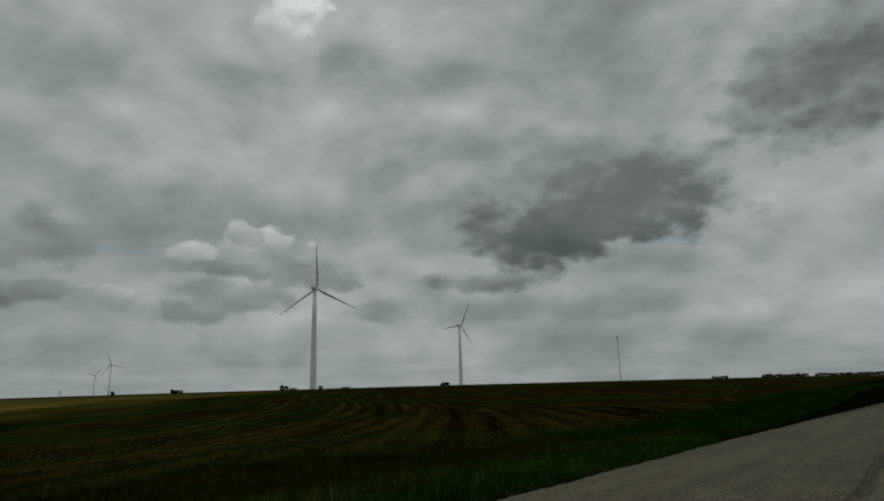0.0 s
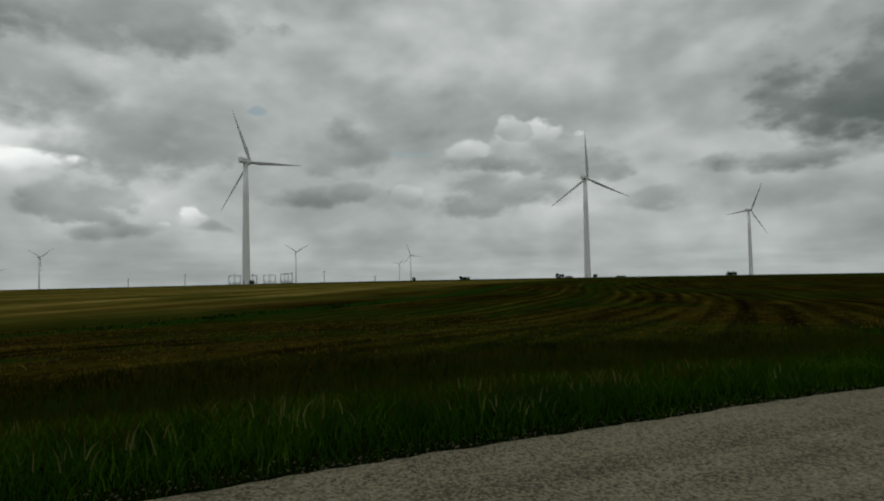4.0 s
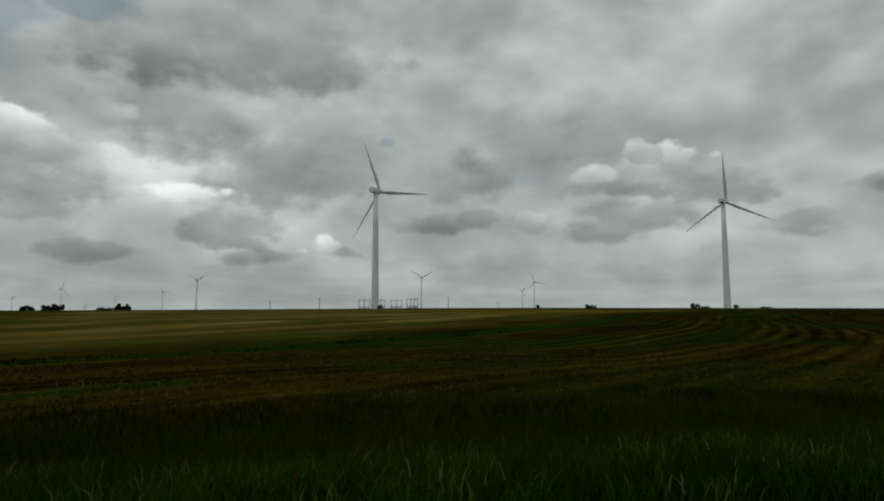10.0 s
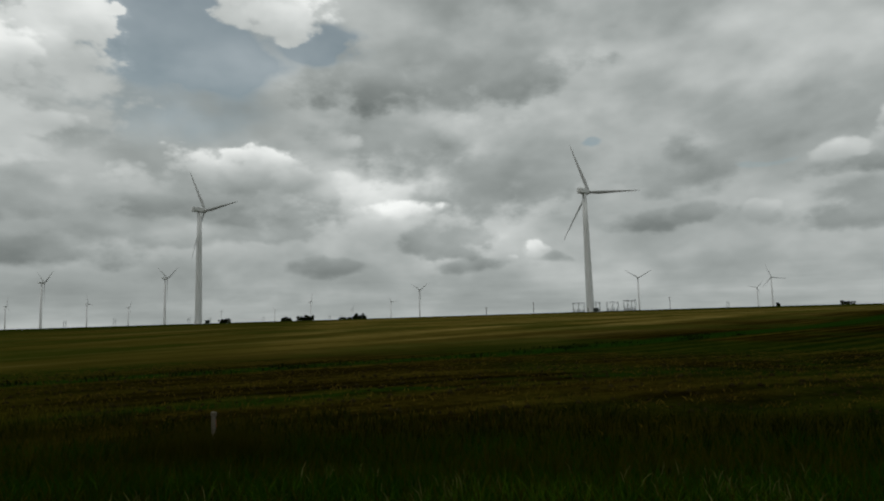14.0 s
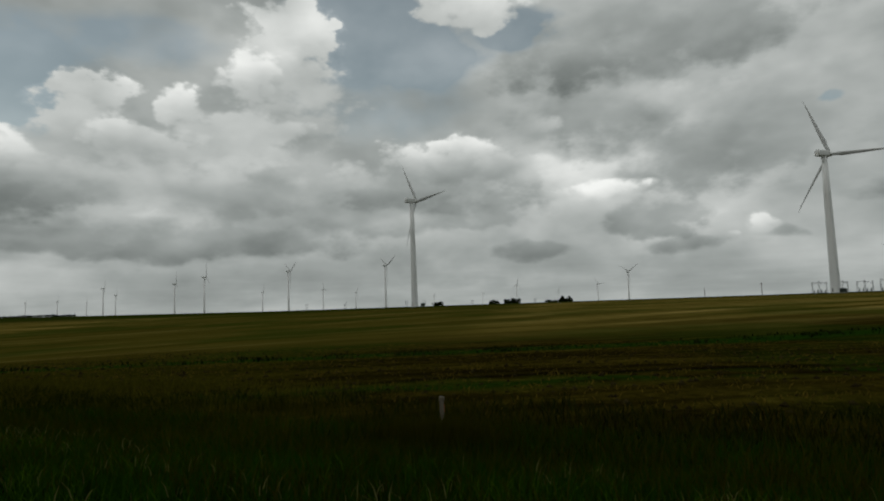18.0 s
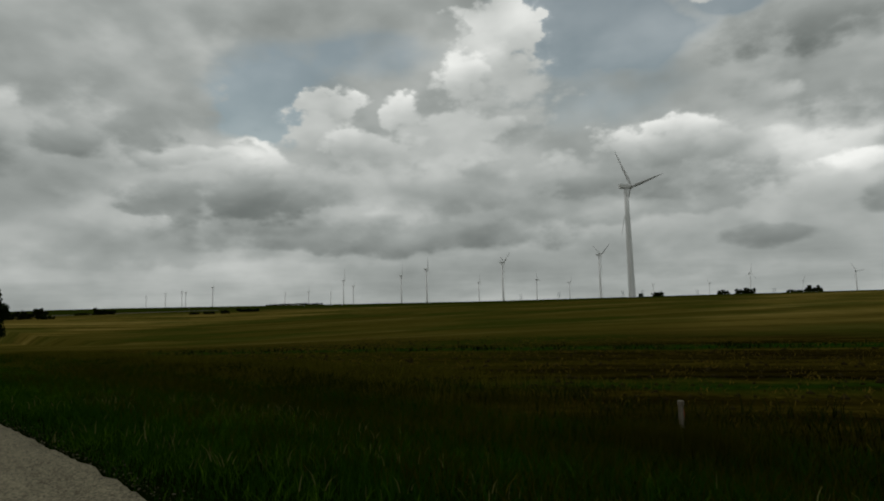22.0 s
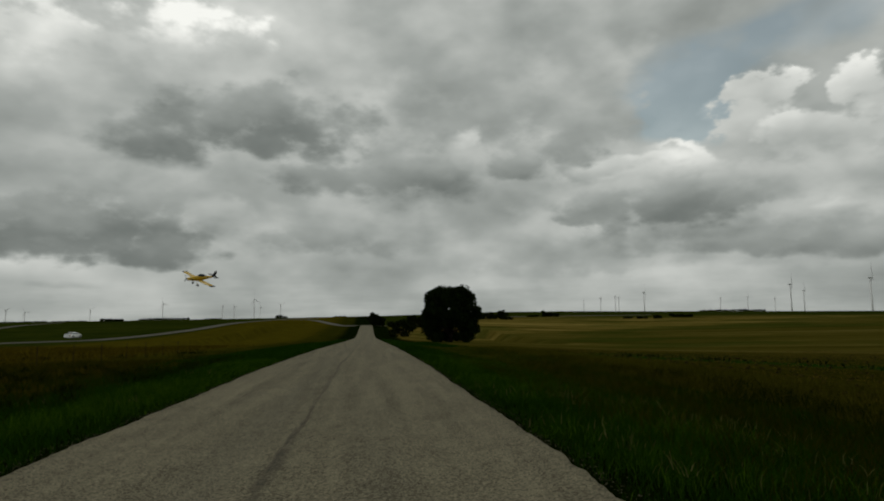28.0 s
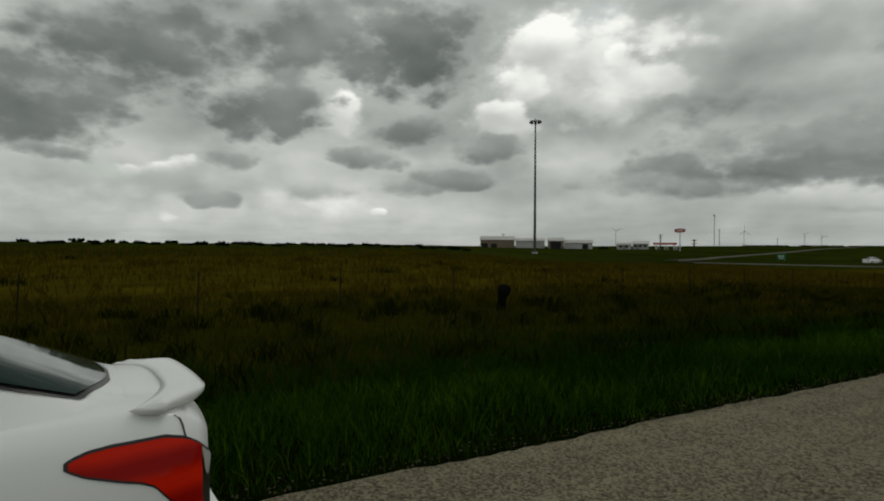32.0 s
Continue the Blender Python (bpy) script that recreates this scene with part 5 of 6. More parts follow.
def build_shed(az0, az1, r, depth, eave, ridge, wall, roof, doors, label, base=None, windows=0):
    x0, y0 = polar(az0, r)
    x1, y1 = polar(az1, r)
    width = math.hypot(x1 - x0, y1 - y0)
    heading = math.degrees(math.atan2(y1 - y0, x1 - x0))
    z = ground_at((x0 + x1) / 2, (y0 + y1) / 2) if base is None else base
    s = empty("shed", x0, y0, z, heading)
    wt = 0.25
    for name, cx, cy, sx, sy in (("wall", width / 2, 0, width, wt), ("wall", width / 2, depth, width, wt), ("wall", 0, depth / 2, wt, depth - wt - 0.01), ("wall", width, depth / 2, wt, depth - wt - 0.01)):
        bm = bmesh.new()
        box(bm, cx, cy, eave / 2 - 0.5, sx, sy, eave + 1)
        if sx > sy:
            n = int(width / 1.2)
            for k in range(n):
                box(bm, width * (k + 0.5) / n, cy - 0.15 if cy == 0 else cy + 0.15, eave / 2, 0.12, 0.06, eave - 0.1)
        part(name, bm, wall, s)
    for cx in (0, width):
        bm = bmesh.new()
        v = [bm.verts.new(p) for p in ((cx - 0.1, 0, eave), (cx - 0.1, depth, eave), (cx - 0.1, depth / 2, ridge), (cx + 0.1, 0, eave), (cx + 0.1, depth, eave), (cx + 0.1, depth / 2, ridge))]
        for f in ((0, 1, 2), (5, 4, 3), (0, 3, 4, 1), (1, 4, 5, 2), (2, 5, 3, 0)):
            bm.faces.new([v[i] for i in f])
        part("gable", bm, wall, s)
    for side in (0, 1):
        bm = bmesh.new()
        ye = -0.6 if side == 0 else depth + 0.6
        ze = eave - 0.6 * (ridge - eave) / (depth / 2)
        ring = [(-0.6, ye, ze), (width + 0.6, ye, ze), (width + 0.6, depth / 2, ridge), (-0.6, depth / 2, ridge)]
        lo = [bm.verts.new(p) for p in ring]
        hi = [bm.verts.new((p[0], p[1], p[2] + 0.22)) for p in ring]
        bm.faces.new(lo[::-1])
        bm.faces.new(hi)
        for i in range(4):
            bm.faces.new((lo[i], lo[(i + 1) % 4], hi[(i + 1) % 4], hi[i]))
        part("roof", bm, roof, s, "pale sheet-metal roof slope")
    # doors are solid panels; the near-black ones stand for shaded openings
    for px, w, h, mat, what in doors:
        bm = bmesh.new()
        box(bm, px * width, -0.2, h / 2, w, 0.12, h, 0.03)
        part("door", bm, mat, s, what)
    for k in range(windows):
        bm = bmesh.new()
        box(bm, width * (k + 0.6) / (windows + 0.3), -0.2, eave * 0.58, 1.5, 0.1, 1.2, 0.03)
        part("window", bm, M_CANOPY, s)
    return tagged(s, label, "shed", "sheds")


build_shed(55.9, 52.75, 345, 24, 4.3, 6.4, M_TANSHED, M_ROOFING, [(0.12, 3.6, 2.4, M_DOORSHADE, "near-black panel for a shaded doorway"), (0.4, 3.4, 2.2, M_DOORSHADE, "near-black panel for a shaded doorway")], "long tan metal shed with near-black doorway panels")
build_shed(52.6, 49.95, 344, 22, 3.9, 5.4, M_WHITESHED, M_ROOFING, [(0.5, 4.0, 3.2, M_WHITESHED, "white roller door")], "white metal shed with a pale roof")
build_shed(49.6, 48.2, 330, 16, 4.2, 5.8, M_TANSHED, M_ROOFING, [(0.5, 5.5, 3.8, M_DOORSHADE, "wide near-black panel for a shaded doorway")], "grey shed with one wide dark doorway")
build_shed(48.1, 45.6, 334, 18, 3.2, 4.9, M_WHITESHED, M_ROOFING, [(0.3, 3.0, 2.6, M_WHITESHED, "white roller door"), (0.75, 3.0, 2.6, M_DOORSHADE, "near-black panel for a shaded doorway")], "long low white shed with a pale roof")
build_shed(43.4, 42.2, 330, 8, 2.5, 3.4, M_WHITESHED, M_ROOFING, [(0.5, 1.2, 2.1, M_DOOR, "grey door")], "small white roadside building", None, 2)
build_shed(42.0, 40.7, 335, 9, 3.0, 4.3, M_WHITESHED, M_WHITESHED, [(0.3, 1.2, 2.1, M_DOOR, "grey door")], "white roadside store with small windows", None, 3)


def build_forecourt(az0, az1, r):
    x0, y0 = polar(az0, r)
    x1, y1 = polar(az1, r)
    width = math.hypot(x1 - x0, y1 - y0)
    heading = math.degrees(math.atan2(y1 - y0, x1 - x0))
    z = ground_at(x0, y0)
    h = 1.6 + r * math.tan(radians(0.22)) - z
    c = empty("fuel_canopy", x0, y0, z, heading)
    bm = bmesh.new()
    box(bm, width / 2, 3, h - 0.45, width, 8, 0.9, 0.08)
    part("fascia", bm, M_REDSIGN, c, "dark red canopy fascia")
    bm = bmesh.new()
    box(bm, width / 2, 3, h + 0.06, width - 0.3, 7.7, 0.12)
    part("roof", bm, M_ROOFING, c)
    for px in (0.12, 0.5, 0.88):
        for py in (0.5, 5.5):
            bm = bmesh.new()
            tube(bm, [(px * width, py, -0.5), (px * width, py, h - 0.9)], [0.2, 0.2], 10)
            part("column", bm, M_WHITESIGN, c)
        bm = bmesh.new()
        box(bm, px * width + 1.2, 3, 0.9, 0.9, 0.6, 2.0, 0.06)
        part("fuel_pump", bm, M_WHITESIGN, c)
    return tagged(c, "dark red flat canopy on white columns", "canopy")


build_forecourt(40.3, 38.3, 322)


def build_pylon_sign(az, r):
    x, y = polar(az, r)
    z = ground_at(x, y)
    s = empty("pole_sign", x, y, z, az + 0)
    top = 1.6 + r * math.tan(radians(1.5)) - z
    low = 1.6 + r * math.tan(radians(1.12)) - z
    w = r * math.tan(radians(0.95))
    mid, half = (top + low) / 2, (top - low) / 2
    bm = bmesh.new()
    tube(bm, [(0, 0, -1), (0, 0, low + 0.2)], [0.3, 0.27], 12)
    part("post", bm, M_WHITESIGN, s, "white steel post", True)

    def lozenge(hw, hh, y0, y1):
        b2 = bmesh.new()
        n = 28
        ring = []
        for k in range(n):
            a = 2 * math.pi * k / n
            ca, sa = math.cos(a), math.sin(a)
            ring.append((hw * abs(ca) ** 0.55 * (1 if ca > 0 else -1), hh * abs(sa) ** 0.75 * (1 if sa > 0 else -1)))
        loft(b2, [[(px, y0, mid + pz) for px, pz in ring], [(px, y1, mid + pz) for px, pz in ring]])
        return b2

    cab = part("cabinet", lozenge(w / 2, half, -0.3, 0.3), M_WHITESIGN, s, "rounded white sign cabinet")
    part("face", lozenge(w / 2 * 0.9, half * 0.72, -0.36, -0.304), M_REDSIGN, cab, "red sign face")
    bm = bmesh.new()
    box(bm, 0, -0.38, mid, w * 0.55, 0.03, half * 0.5)
    part("lettering_bar", bm, M_WHITESIGN, cab)
    return tagged(s, "tall white pole sign with a rounded red face", "sign")


build_pylon_sign(38.05, 300)


def build_road_sign(az, r):
    x, y = polar(az, r)
    z = ground_at(x, y)
    s = empty("road_sign", x, y, z, az)
    z1, z0 = 1.6 + r * math.tan(radians(-0.71)) - z, 1.6 + r * math.tan(radians(-1.16)) - z
    w = r * math.tan(radians(0.62))
    bm = bmesh.new()
    box(bm, 0, 0, (z0 + z1) / 2, w, 0.08, z1 - z0, 0.03)
    panel = part("panel", bm, M_GREENSIGN, s, "green sign panel")
    for k, f in enumerate((0.68, 0.34)):
        bm = bmesh.new()
        box(bm, -0.05 * w, -0.055, z0 + (z1 - z0) * f, w * (0.7 - 0.15 * k), 0.02, (z1 - z0) * 0.14)
        part("lettering_bar", bm, M_WHITESIGN, panel)
    for px in (-0.32, 0.32):
        bm = bmesh.new()
        tube(bm, [(px * w, 0.1, -0.8), (px * w, 0.1, z1 - 0.2)], [0.08, 0.08], 6)
        part("post", bm, M_STEEL, s)
    return tagged(s, "green highway sign on two steel posts", "road sign")


build_road_sign(30.15, 205)

# ---------------------------------------------------------------- fence, marker and unidentified black thing


def build_fence():
    f = empty("wire_fence", -18.2, 0, 0, 0)
    ys = [-32.4 + 4.4 * k for k in range(24)]
    rng = random.Random(3)
    tops = []
    for y in ys:
        z = ground_at(-18.2, y)
        lean = rng.uniform(-0.05, 0.05)
        bm = bmesh.new()
        box(bm, 0, 0, 0.5, 0.035, 0.008, 1.6)
        box(bm, 0, 0.018, 0.5, 0.008, 0.034, 1.6)
        for k in range(6):
            box(bm, 0.004, -0.006, 0.3 + 0.16 * k, 0.026, 0.01, 0.02)
        p = part("post", bm, M_FENCE, f, "rusty steel T-post")
        p.matrix_basis = pose(rng.uniform(-0.06, 0.06), y, z, math.degrees(lean), math.degrees(lean) * 0.7, rng.uniform(-15, 15))
        tops.append((y, z))
    for h in (0.35, 0.65, 0.95, 1.2):
        bm = bmesh.new()
        pts = []
        for (ya, za), (yb, zb) in zip(tops, tops[1:]):
            for k in range(4):
                s = k / 4
                pts.append((0.02, ya + (yb - ya) * s, za + (zb - za) * s + h - 0.04 * math.sin(math.pi * s)))
        tube(bm, pts, [0.004] * len(pts), 4)
        part("wire", bm, M_FENCE, f)
    return tagged(f, "wire fence on rusty steel posts in long grass", "fence")


build_fence()


def build_marker(x, y):
    z = ground_at(x, y)
    m = empty("marker_post", x, y, z, 62)
    top = 0.07 - z
    bm = bmesh.new()
    rings = []
    for h in (-0.3, top - 0.09, top - 0.07):
        rings.append([(-0.043, 0.012, h), (-0.037, -0.012, h), (0, -0.02, h), (0.037, -0.012, h), (0.043, 0.012, h), (0, 0.004, h)])
    loft(bm, rings)
    part("post", bm, M_MARKER, m, "white plastic marker post")
    bm = bmesh.new()
    box(bm, 0, -0.002, top - 0.035, 0.10, 0.05, 0.07, 0.012)
    part("cap", bm, M_MARKER, m)
    bm = bmesh.new()
    box(bm, 0, -0.0225, top - 0.18, 0.07, 0.004, 0.12)
    part("label_plate", bm, M_ORANGE, m, "faded orange warning label")
    bm = bmesh.new()
    for k in range(3):
        box(bm, 0, -0.026, top - 0.27 - 0.03 * k, 0.06, 0.003, 0.012)
    part("lettering_bar", bm, M_DARKSTEEL, m)
    return tagged(m, "short white plastic marker post with an orange label", "marker post")


build_marker(9.4, 3.38)


# an unidentified black thing at the fence, given a stump's shape
def build_black_thing(x, y):
    z = ground_at(x, y)
    s = empty("stump", x, y, z, 0)
    rng = random.Random(8)
    bm = bmesh.new()
    rings = []
    for h, r, ox in ((-0.15, 0.17, 0), (0.1, 0.14, 0), (0.3, 0.13, 0.05), (0.42, 0.2, 0.12), (0.55, 0.22, 0.14), (0.64, 0.12, 0.12)):
        rings.append([(ox + math.cos(2 * math.pi * k / 14) * r * rng.uniform(0.8, 1.2), math.sin(2 * math.pi * k / 14) * r * rng.uniform(0.8, 1.2), 1.35 * h + rng.uniform(-0.02, 0.02)) for k in range(14)])
    loft(bm, rings)
    part("trunk", bm, M_MATT_BLACK, s, "", True)
    bm = bmesh.new()
    tube(bm, [(0.1, 0, 0.5), (0.28, 0.05, 0.76), (0.33, 0.05, 0.84)], [0.07, 0.05, 0.02], 7)
    tube(bm, [(0, 0, 0.2), (-0.14, 0.03, 0.02), (-0.22, 0.03, -0.1)], [0.08, 0.05, 0.03], 7)
    part("side_lump", bm, M_MATT_BLACK, s, "", True)
    return tagged(s, "small unidentified black thing in the long grass, stump-shaped", "stump")


build_black_thing(-15.6, 11.9)

# ---------------------------------------------------------------- white car
CAR_Y = [0, 0.05, 0.15, 0.3, 0.5, 0.9, 2.0, 3.4, 4.0, 4.3, 4.5]
CAR_HW = [0.67, 0.765, 0.835, 0.875, 0.895, 0.91, 0.915, 0.90, 0.86, 0.76, 0.58]
CAR_TOP = [0.94, 1.025, 1.058, 1.068, 1.066, 1.05, 1.03, 1.02, 0.89, 0.77, 0.64]
SIDE_Z = [0.18, 0.26, 0.41, 0.65, 0.82, 0.945, 1.015, 1.05, 1.09]
SIDE_K = [0.86, 0.93, 0.985, 1.0, 0.99, 0.955, 0.905, 0.84, 0.72]
ROOF_Y = [0.28, 0.36, 0.5, 0.716, 1.0, 1.3, 1.7, 2.4, 2.85, 3.2, 3.45]
ROOF_Z = [1.065, 1.09, 1.155, 1.25, 1.345, 1.415, 1.46, 1.465, 1.37, 1.19, 1.035]


def car_half(y, z):
    return float(np.interp(y, CAR_Y, CAR_HW) * np.interp(z, SIDE_Z, SIDE_K))


def car_top(y):
    return float(soft_interp(np.array([y]), CAR_Y, CAR_TOP, 0.06)[0])


def roof_point(y, u):
    """u from -1 to 1 across the cabin."""
    top = float(soft_interp(np.array([y]), ROOF_Y, ROOF_Z, 0.05)[0])
    low = 0.99
    narrow = float(np.interp(y, [0.28, 0.6], [0.9, 0.97]))
    a = abs(u)
    xs = [0, 0.5, 0.74, 0.82, 0.92, 1.0]
    hx = [0, 0.40, 0.60, 0.66, 0.74, 0.83]
    hz = [1, 0.985, 0.93, 0.82, 0.42, 0.0]
    return Vector((math.copysign(float(np.interp(a, xs, hx)) * narrow, u), y, low + (top - low) * float(np.interp(a, xs, hz))))


def roof_patch(y0, y1, u0, u1, ny, nu, lift, fit=None):
    bm = bmesh.new()
    rows_ = []
    for i in range(ny + 1):
        y = y0 + (y1 - y0) * i / ny
        line_ = []
        a, b = (u0, u1) if fit is None else fit(i / ny)
        for j in range(nu + 1):
            u = a + (b - a) * j / nu
            p = roof_point(y, u)
            q = roof_point(y, u + 0.02) - p
            t = roof_point(y + 0.02, u) - p
            nrm = q.cross(t).normalized()
            line_.append(bm.verts.new(p + nrm * lift))
        rows_.append(line_)
    for a, b in zip(rows_, rows_[1:]):
        for j in range(nu):
            bm.faces.new((a[j], a[j + 1], b[j + 1], b[j]))
    return bm


def build_car():
    c = new("car")
    bm = bmesh.new()
    rings = []
    for y in np.r_[np.linspace(0, 0.6, 25), np.linspace(0.7, 3.9, 26), np.linspace(4.0, 4.5, 14)]:
        top = car_top(y)
        zs = [z for z in np.linspace(0.18, top - 0.05, 12)]
        half = [(car_half(y, z), z) for z in zs]
        x_last = half[-1][0]
        for f in (0.93, 0.82, 0.6, 0.3):
            half.append((x_last * f, top - 0.05 * f ** 6))
        ring = [(-x, y, z) for x, z in half] + [(0, y, top)] + [(x, y, z) for x, z in reversed(half)]
        rings.append(ring)
    loft(bm, rings)
    part("body", bm, M_CAR, c, "glossy white bodywork", True)
    bm = bmesh.new()
    rings = []
    for y in np.linspace(0.28, 3.45, 56):
        rings.append([roof_point(y, u) for u in np.linspace(-1, 1, 31)])
    loft(bm, rings, False, False)
    cabin = part("cabin", bm, M_CAR, c, "white roof and pillars", True)

    def rounded(y0, y1, wide, tip, run):
        def fit(f):
            k = min(1.0, f * (y1 - y0) / run)
            u = tip + (wide - tip) * math.sin(k * math.pi / 2) ** 0.8
            return -u, u
        return fit

    part("window_seal", roof_patch(0.318, 1.26, 0, 0, 60, 20, 0.004, rounded(0.318, 1.26, 0.862, 0.25, 0.11)), M_CARTRIM, cabin, "black rubber seal", True)
    part("rear_window", roof_patch(0.336, 1.24, 0, 0, 60, 20, 0.008, rounded(0.336, 1.24, 0.842, 0.2, 0.11)), M_GLASS, cabin, "dark tinted rear window", True)
    part("windscreen", roof_patch(2.75, 3.38, -0.8, 0.8, 10, 12, 0.007), M_GLASS, cabin, "dark windscreen", True)
    for side in (-1, 1):
        for y0, y1 in ((1.0, 1.85), (1.93, 2.85)):
            part("side_window", roof_patch(y0, y1, 0.84 * side, 0.985 * side, 10, 4, 0.006 * side if side > 0 else -0.006, None), M_GLASS, cabin, "", True)
    # tail lamps that wrap the corners
    for side in (-1, 1):
        for name, grow, lift, mat, y_a, y_b in (("lamp_bezel", 0.010, 0.003, M_CARTRIM, 0.0, 0.468), ("tail_lamp", 0.0, 0.009, M_REDLAMP, 0.045, 0.455), ("reflector", -0.004, 0.010, M_REFLECTOR, 0.005, 0.043)):
            bm = bmesh.new()
            rows_ = []
            for i in range(37):
                y = y_a + (y_b - y_a) * i / 36
                hi = float(np.interp(y, [0, 0.05, 0.10, 0.162, 0.33, 0.40, 0.45, 0.475], [0.83, 0.885, 0.918, 0.938, 0.938, 0.930, 0.914, 0.898])) + grow
                lo = float(np.interp(y, [0, 0.1, 0.163, 0.2, 0.248, 0.33, 0.409, 0.45, 0.475], [0.61, 0.67, 0.745, 0.79, 0.815, 0.84, 0.866, 0.888, 0.906])) - grow
                if name == "reflector":
                    lo = hi - 0.02 - 0.07 * math.sin(math.pi * i / 36)
                rows_.append([bm.verts.new((side * (car_half(y, lo + (hi - lo) * j / 8) + lift), y - (lift if y < 0.1 else 0), lo + (hi - lo) * j / 8)) for j in range(9)])
            for a, b in zip(rows_, rows_[1:]):
                for j in range(8):
                    bm.faces.new((a[j], a[j + 1], b[j + 1], b[j]))
            part(name, bm, mat, c, {"tail_lamp": "red wraparound tail lamp", "lamp_bezel": "", "reflector": "clear lamp section"}[name], True)
    # boot spoiler, which wraps forward at both ends
    bm = bmesh.new()
    rings = []
    for k in range(41):
        u = math.sin((-1 + 2 * k / 40) * math.pi / 2)
        x, w = 0.80 * u, abs(u)
        end = float(smooth((w - 0.55) / 0.45))
        yf = 0.125 + 0.155 * w ** 3
        yr = -0.03 + 0.035 * w * w + 0.15 * end ** 2.2
        zt = 1.074 + 0.006 * w * w - 0.020 * end ** 2
        ring = [(yf, 1.056 - 0.014 * w ** 4), (yf - 0.03, 1.064 - 0.012 * w ** 4), (yf * 0.55 + yr * 0.45, zt - 0.010), (yr + 0.05, zt - 0.001), (yr + 0.02, zt),
                (yr, zt - 0.010), (yr + 0.004, zt - 0.030), (yr + 0.03, max(zt - 0.054, 1.014)), (max(0.11, yr + 0.04), 1.016), (max(yf - 0.02, yr + 0.06), 1.03)]
        rings.append([(x, y, z) for y, z in ring])
    loft(bm, rings)
    part("spoiler", bm, M_CAR, c, "white boot-lid spoiler", True)
    for side in (-1, 1):
        bm = bmesh.new()
        line_ = [(0.13, 1.0), (0.11, 0.985), (0.10, 0.96), (0.095, 0.93), (0.085, 0.90)]
        tube(bm, [(side * (car_half(y, z) - 0.001), y, z) for y, z in line_], [0.0035] * 5, 5)
        part("shut_line", bm, M_CARTRIM, c)
    bm = bmesh.new()
    box(bm, 0, -0.03, 0.45, 1.36, 0.10, 0.26, 0.04)
    part("bumper", bm, M_CAR, c, "white rear bumper")
    bm = bmesh.new()
    box(bm, 0, -0.012, 0.78, 0.5, 0.02, 0.13, 0.005)
    part("number_plate", bm, M_WHITESIGN, c)
    for side in (-1, 1):
        for y in (0.98, 3.62):
            bm = bmesh.new()
            tube(bm, [(side * 0.70, y, 0.32), (side * 0.715, y, 0.32), (side * 0.90, y, 0.32), (side * 0.915, y, 0.32)], [0.28, 0.32, 0.32, 0.28], 32)
            w = part("wheel", bm, M_BLACK, c, "black tyre", True)
            bm = bmesh.new()
            for k in range(10):
                a = 2 * math.pi * k / 10
                tube(bm, [(side * 0.921, y, 0.32), (side * 0.918, y + math.cos(a) * 0.21, 0.32 + math.sin(a) * 0.21)], [0.03, 0.018], 5)
            tube(bm, [(side * 0.91, y, 0.32), (side * 0.925, y, 0.32)], [0.06, 0.05], 12)
            part("rim", bm, M_CHROME, w, "silver alloy spokes")
            bm = bmesh.new()
            n = 18
            tube(bm, [(side * 0.905, y + math.cos(math.pi * k / n) * 0.37, 0.32 + math.sin(math.pi * k / n) * 0.37) for k in range(n + 1)], [0.025] * (n + 1), 6)
            part("wheel_arch", bm, M_CARTRIM, c)
        bm = bmesh.new()
        box(bm, side * 0.98, 2.75, 1.02, 0.2, 0.12, 0.14, 0.03)
        part("door_mirror", bm, M_CAR, c)
        for y in (1.35, 2.3):
            bm = bmesh.new()
            box(bm, side * (car_half(y, 0.84) + 0.015), y, 0.84, 0.03, 0.2, 0.03, 0.01)
            part("door_handle", bm, M_CAR, c)
        bm = bmesh.new()
        tube(bm, [(side * 0.62, 4.36, 0.66), (side * 0.74, 4.22, 0.70)], [0.09, 0.06], 10)
        part("headlamp", bm, M_REFLECTOR, c)
    return c


car = build_car()
car.matrix_basis = pose(-2.28, 0.40, ground_at(-2.28, -1.5) + 0.005, 0, 4.0, 180)
tagged(car, "white saloon car with a boot spoiler parked on the road", "car")
hx, hy = polar(24.4, 172)
far_car = copy_thing(car, pose(hx, hy, ground_at(hx, hy) + 0.65, 0, 0, -12))
tagged(far_car, "white car on the distant highway", "car")

# ---------------------------------------------------------------- yellow crop-spraying aircraft


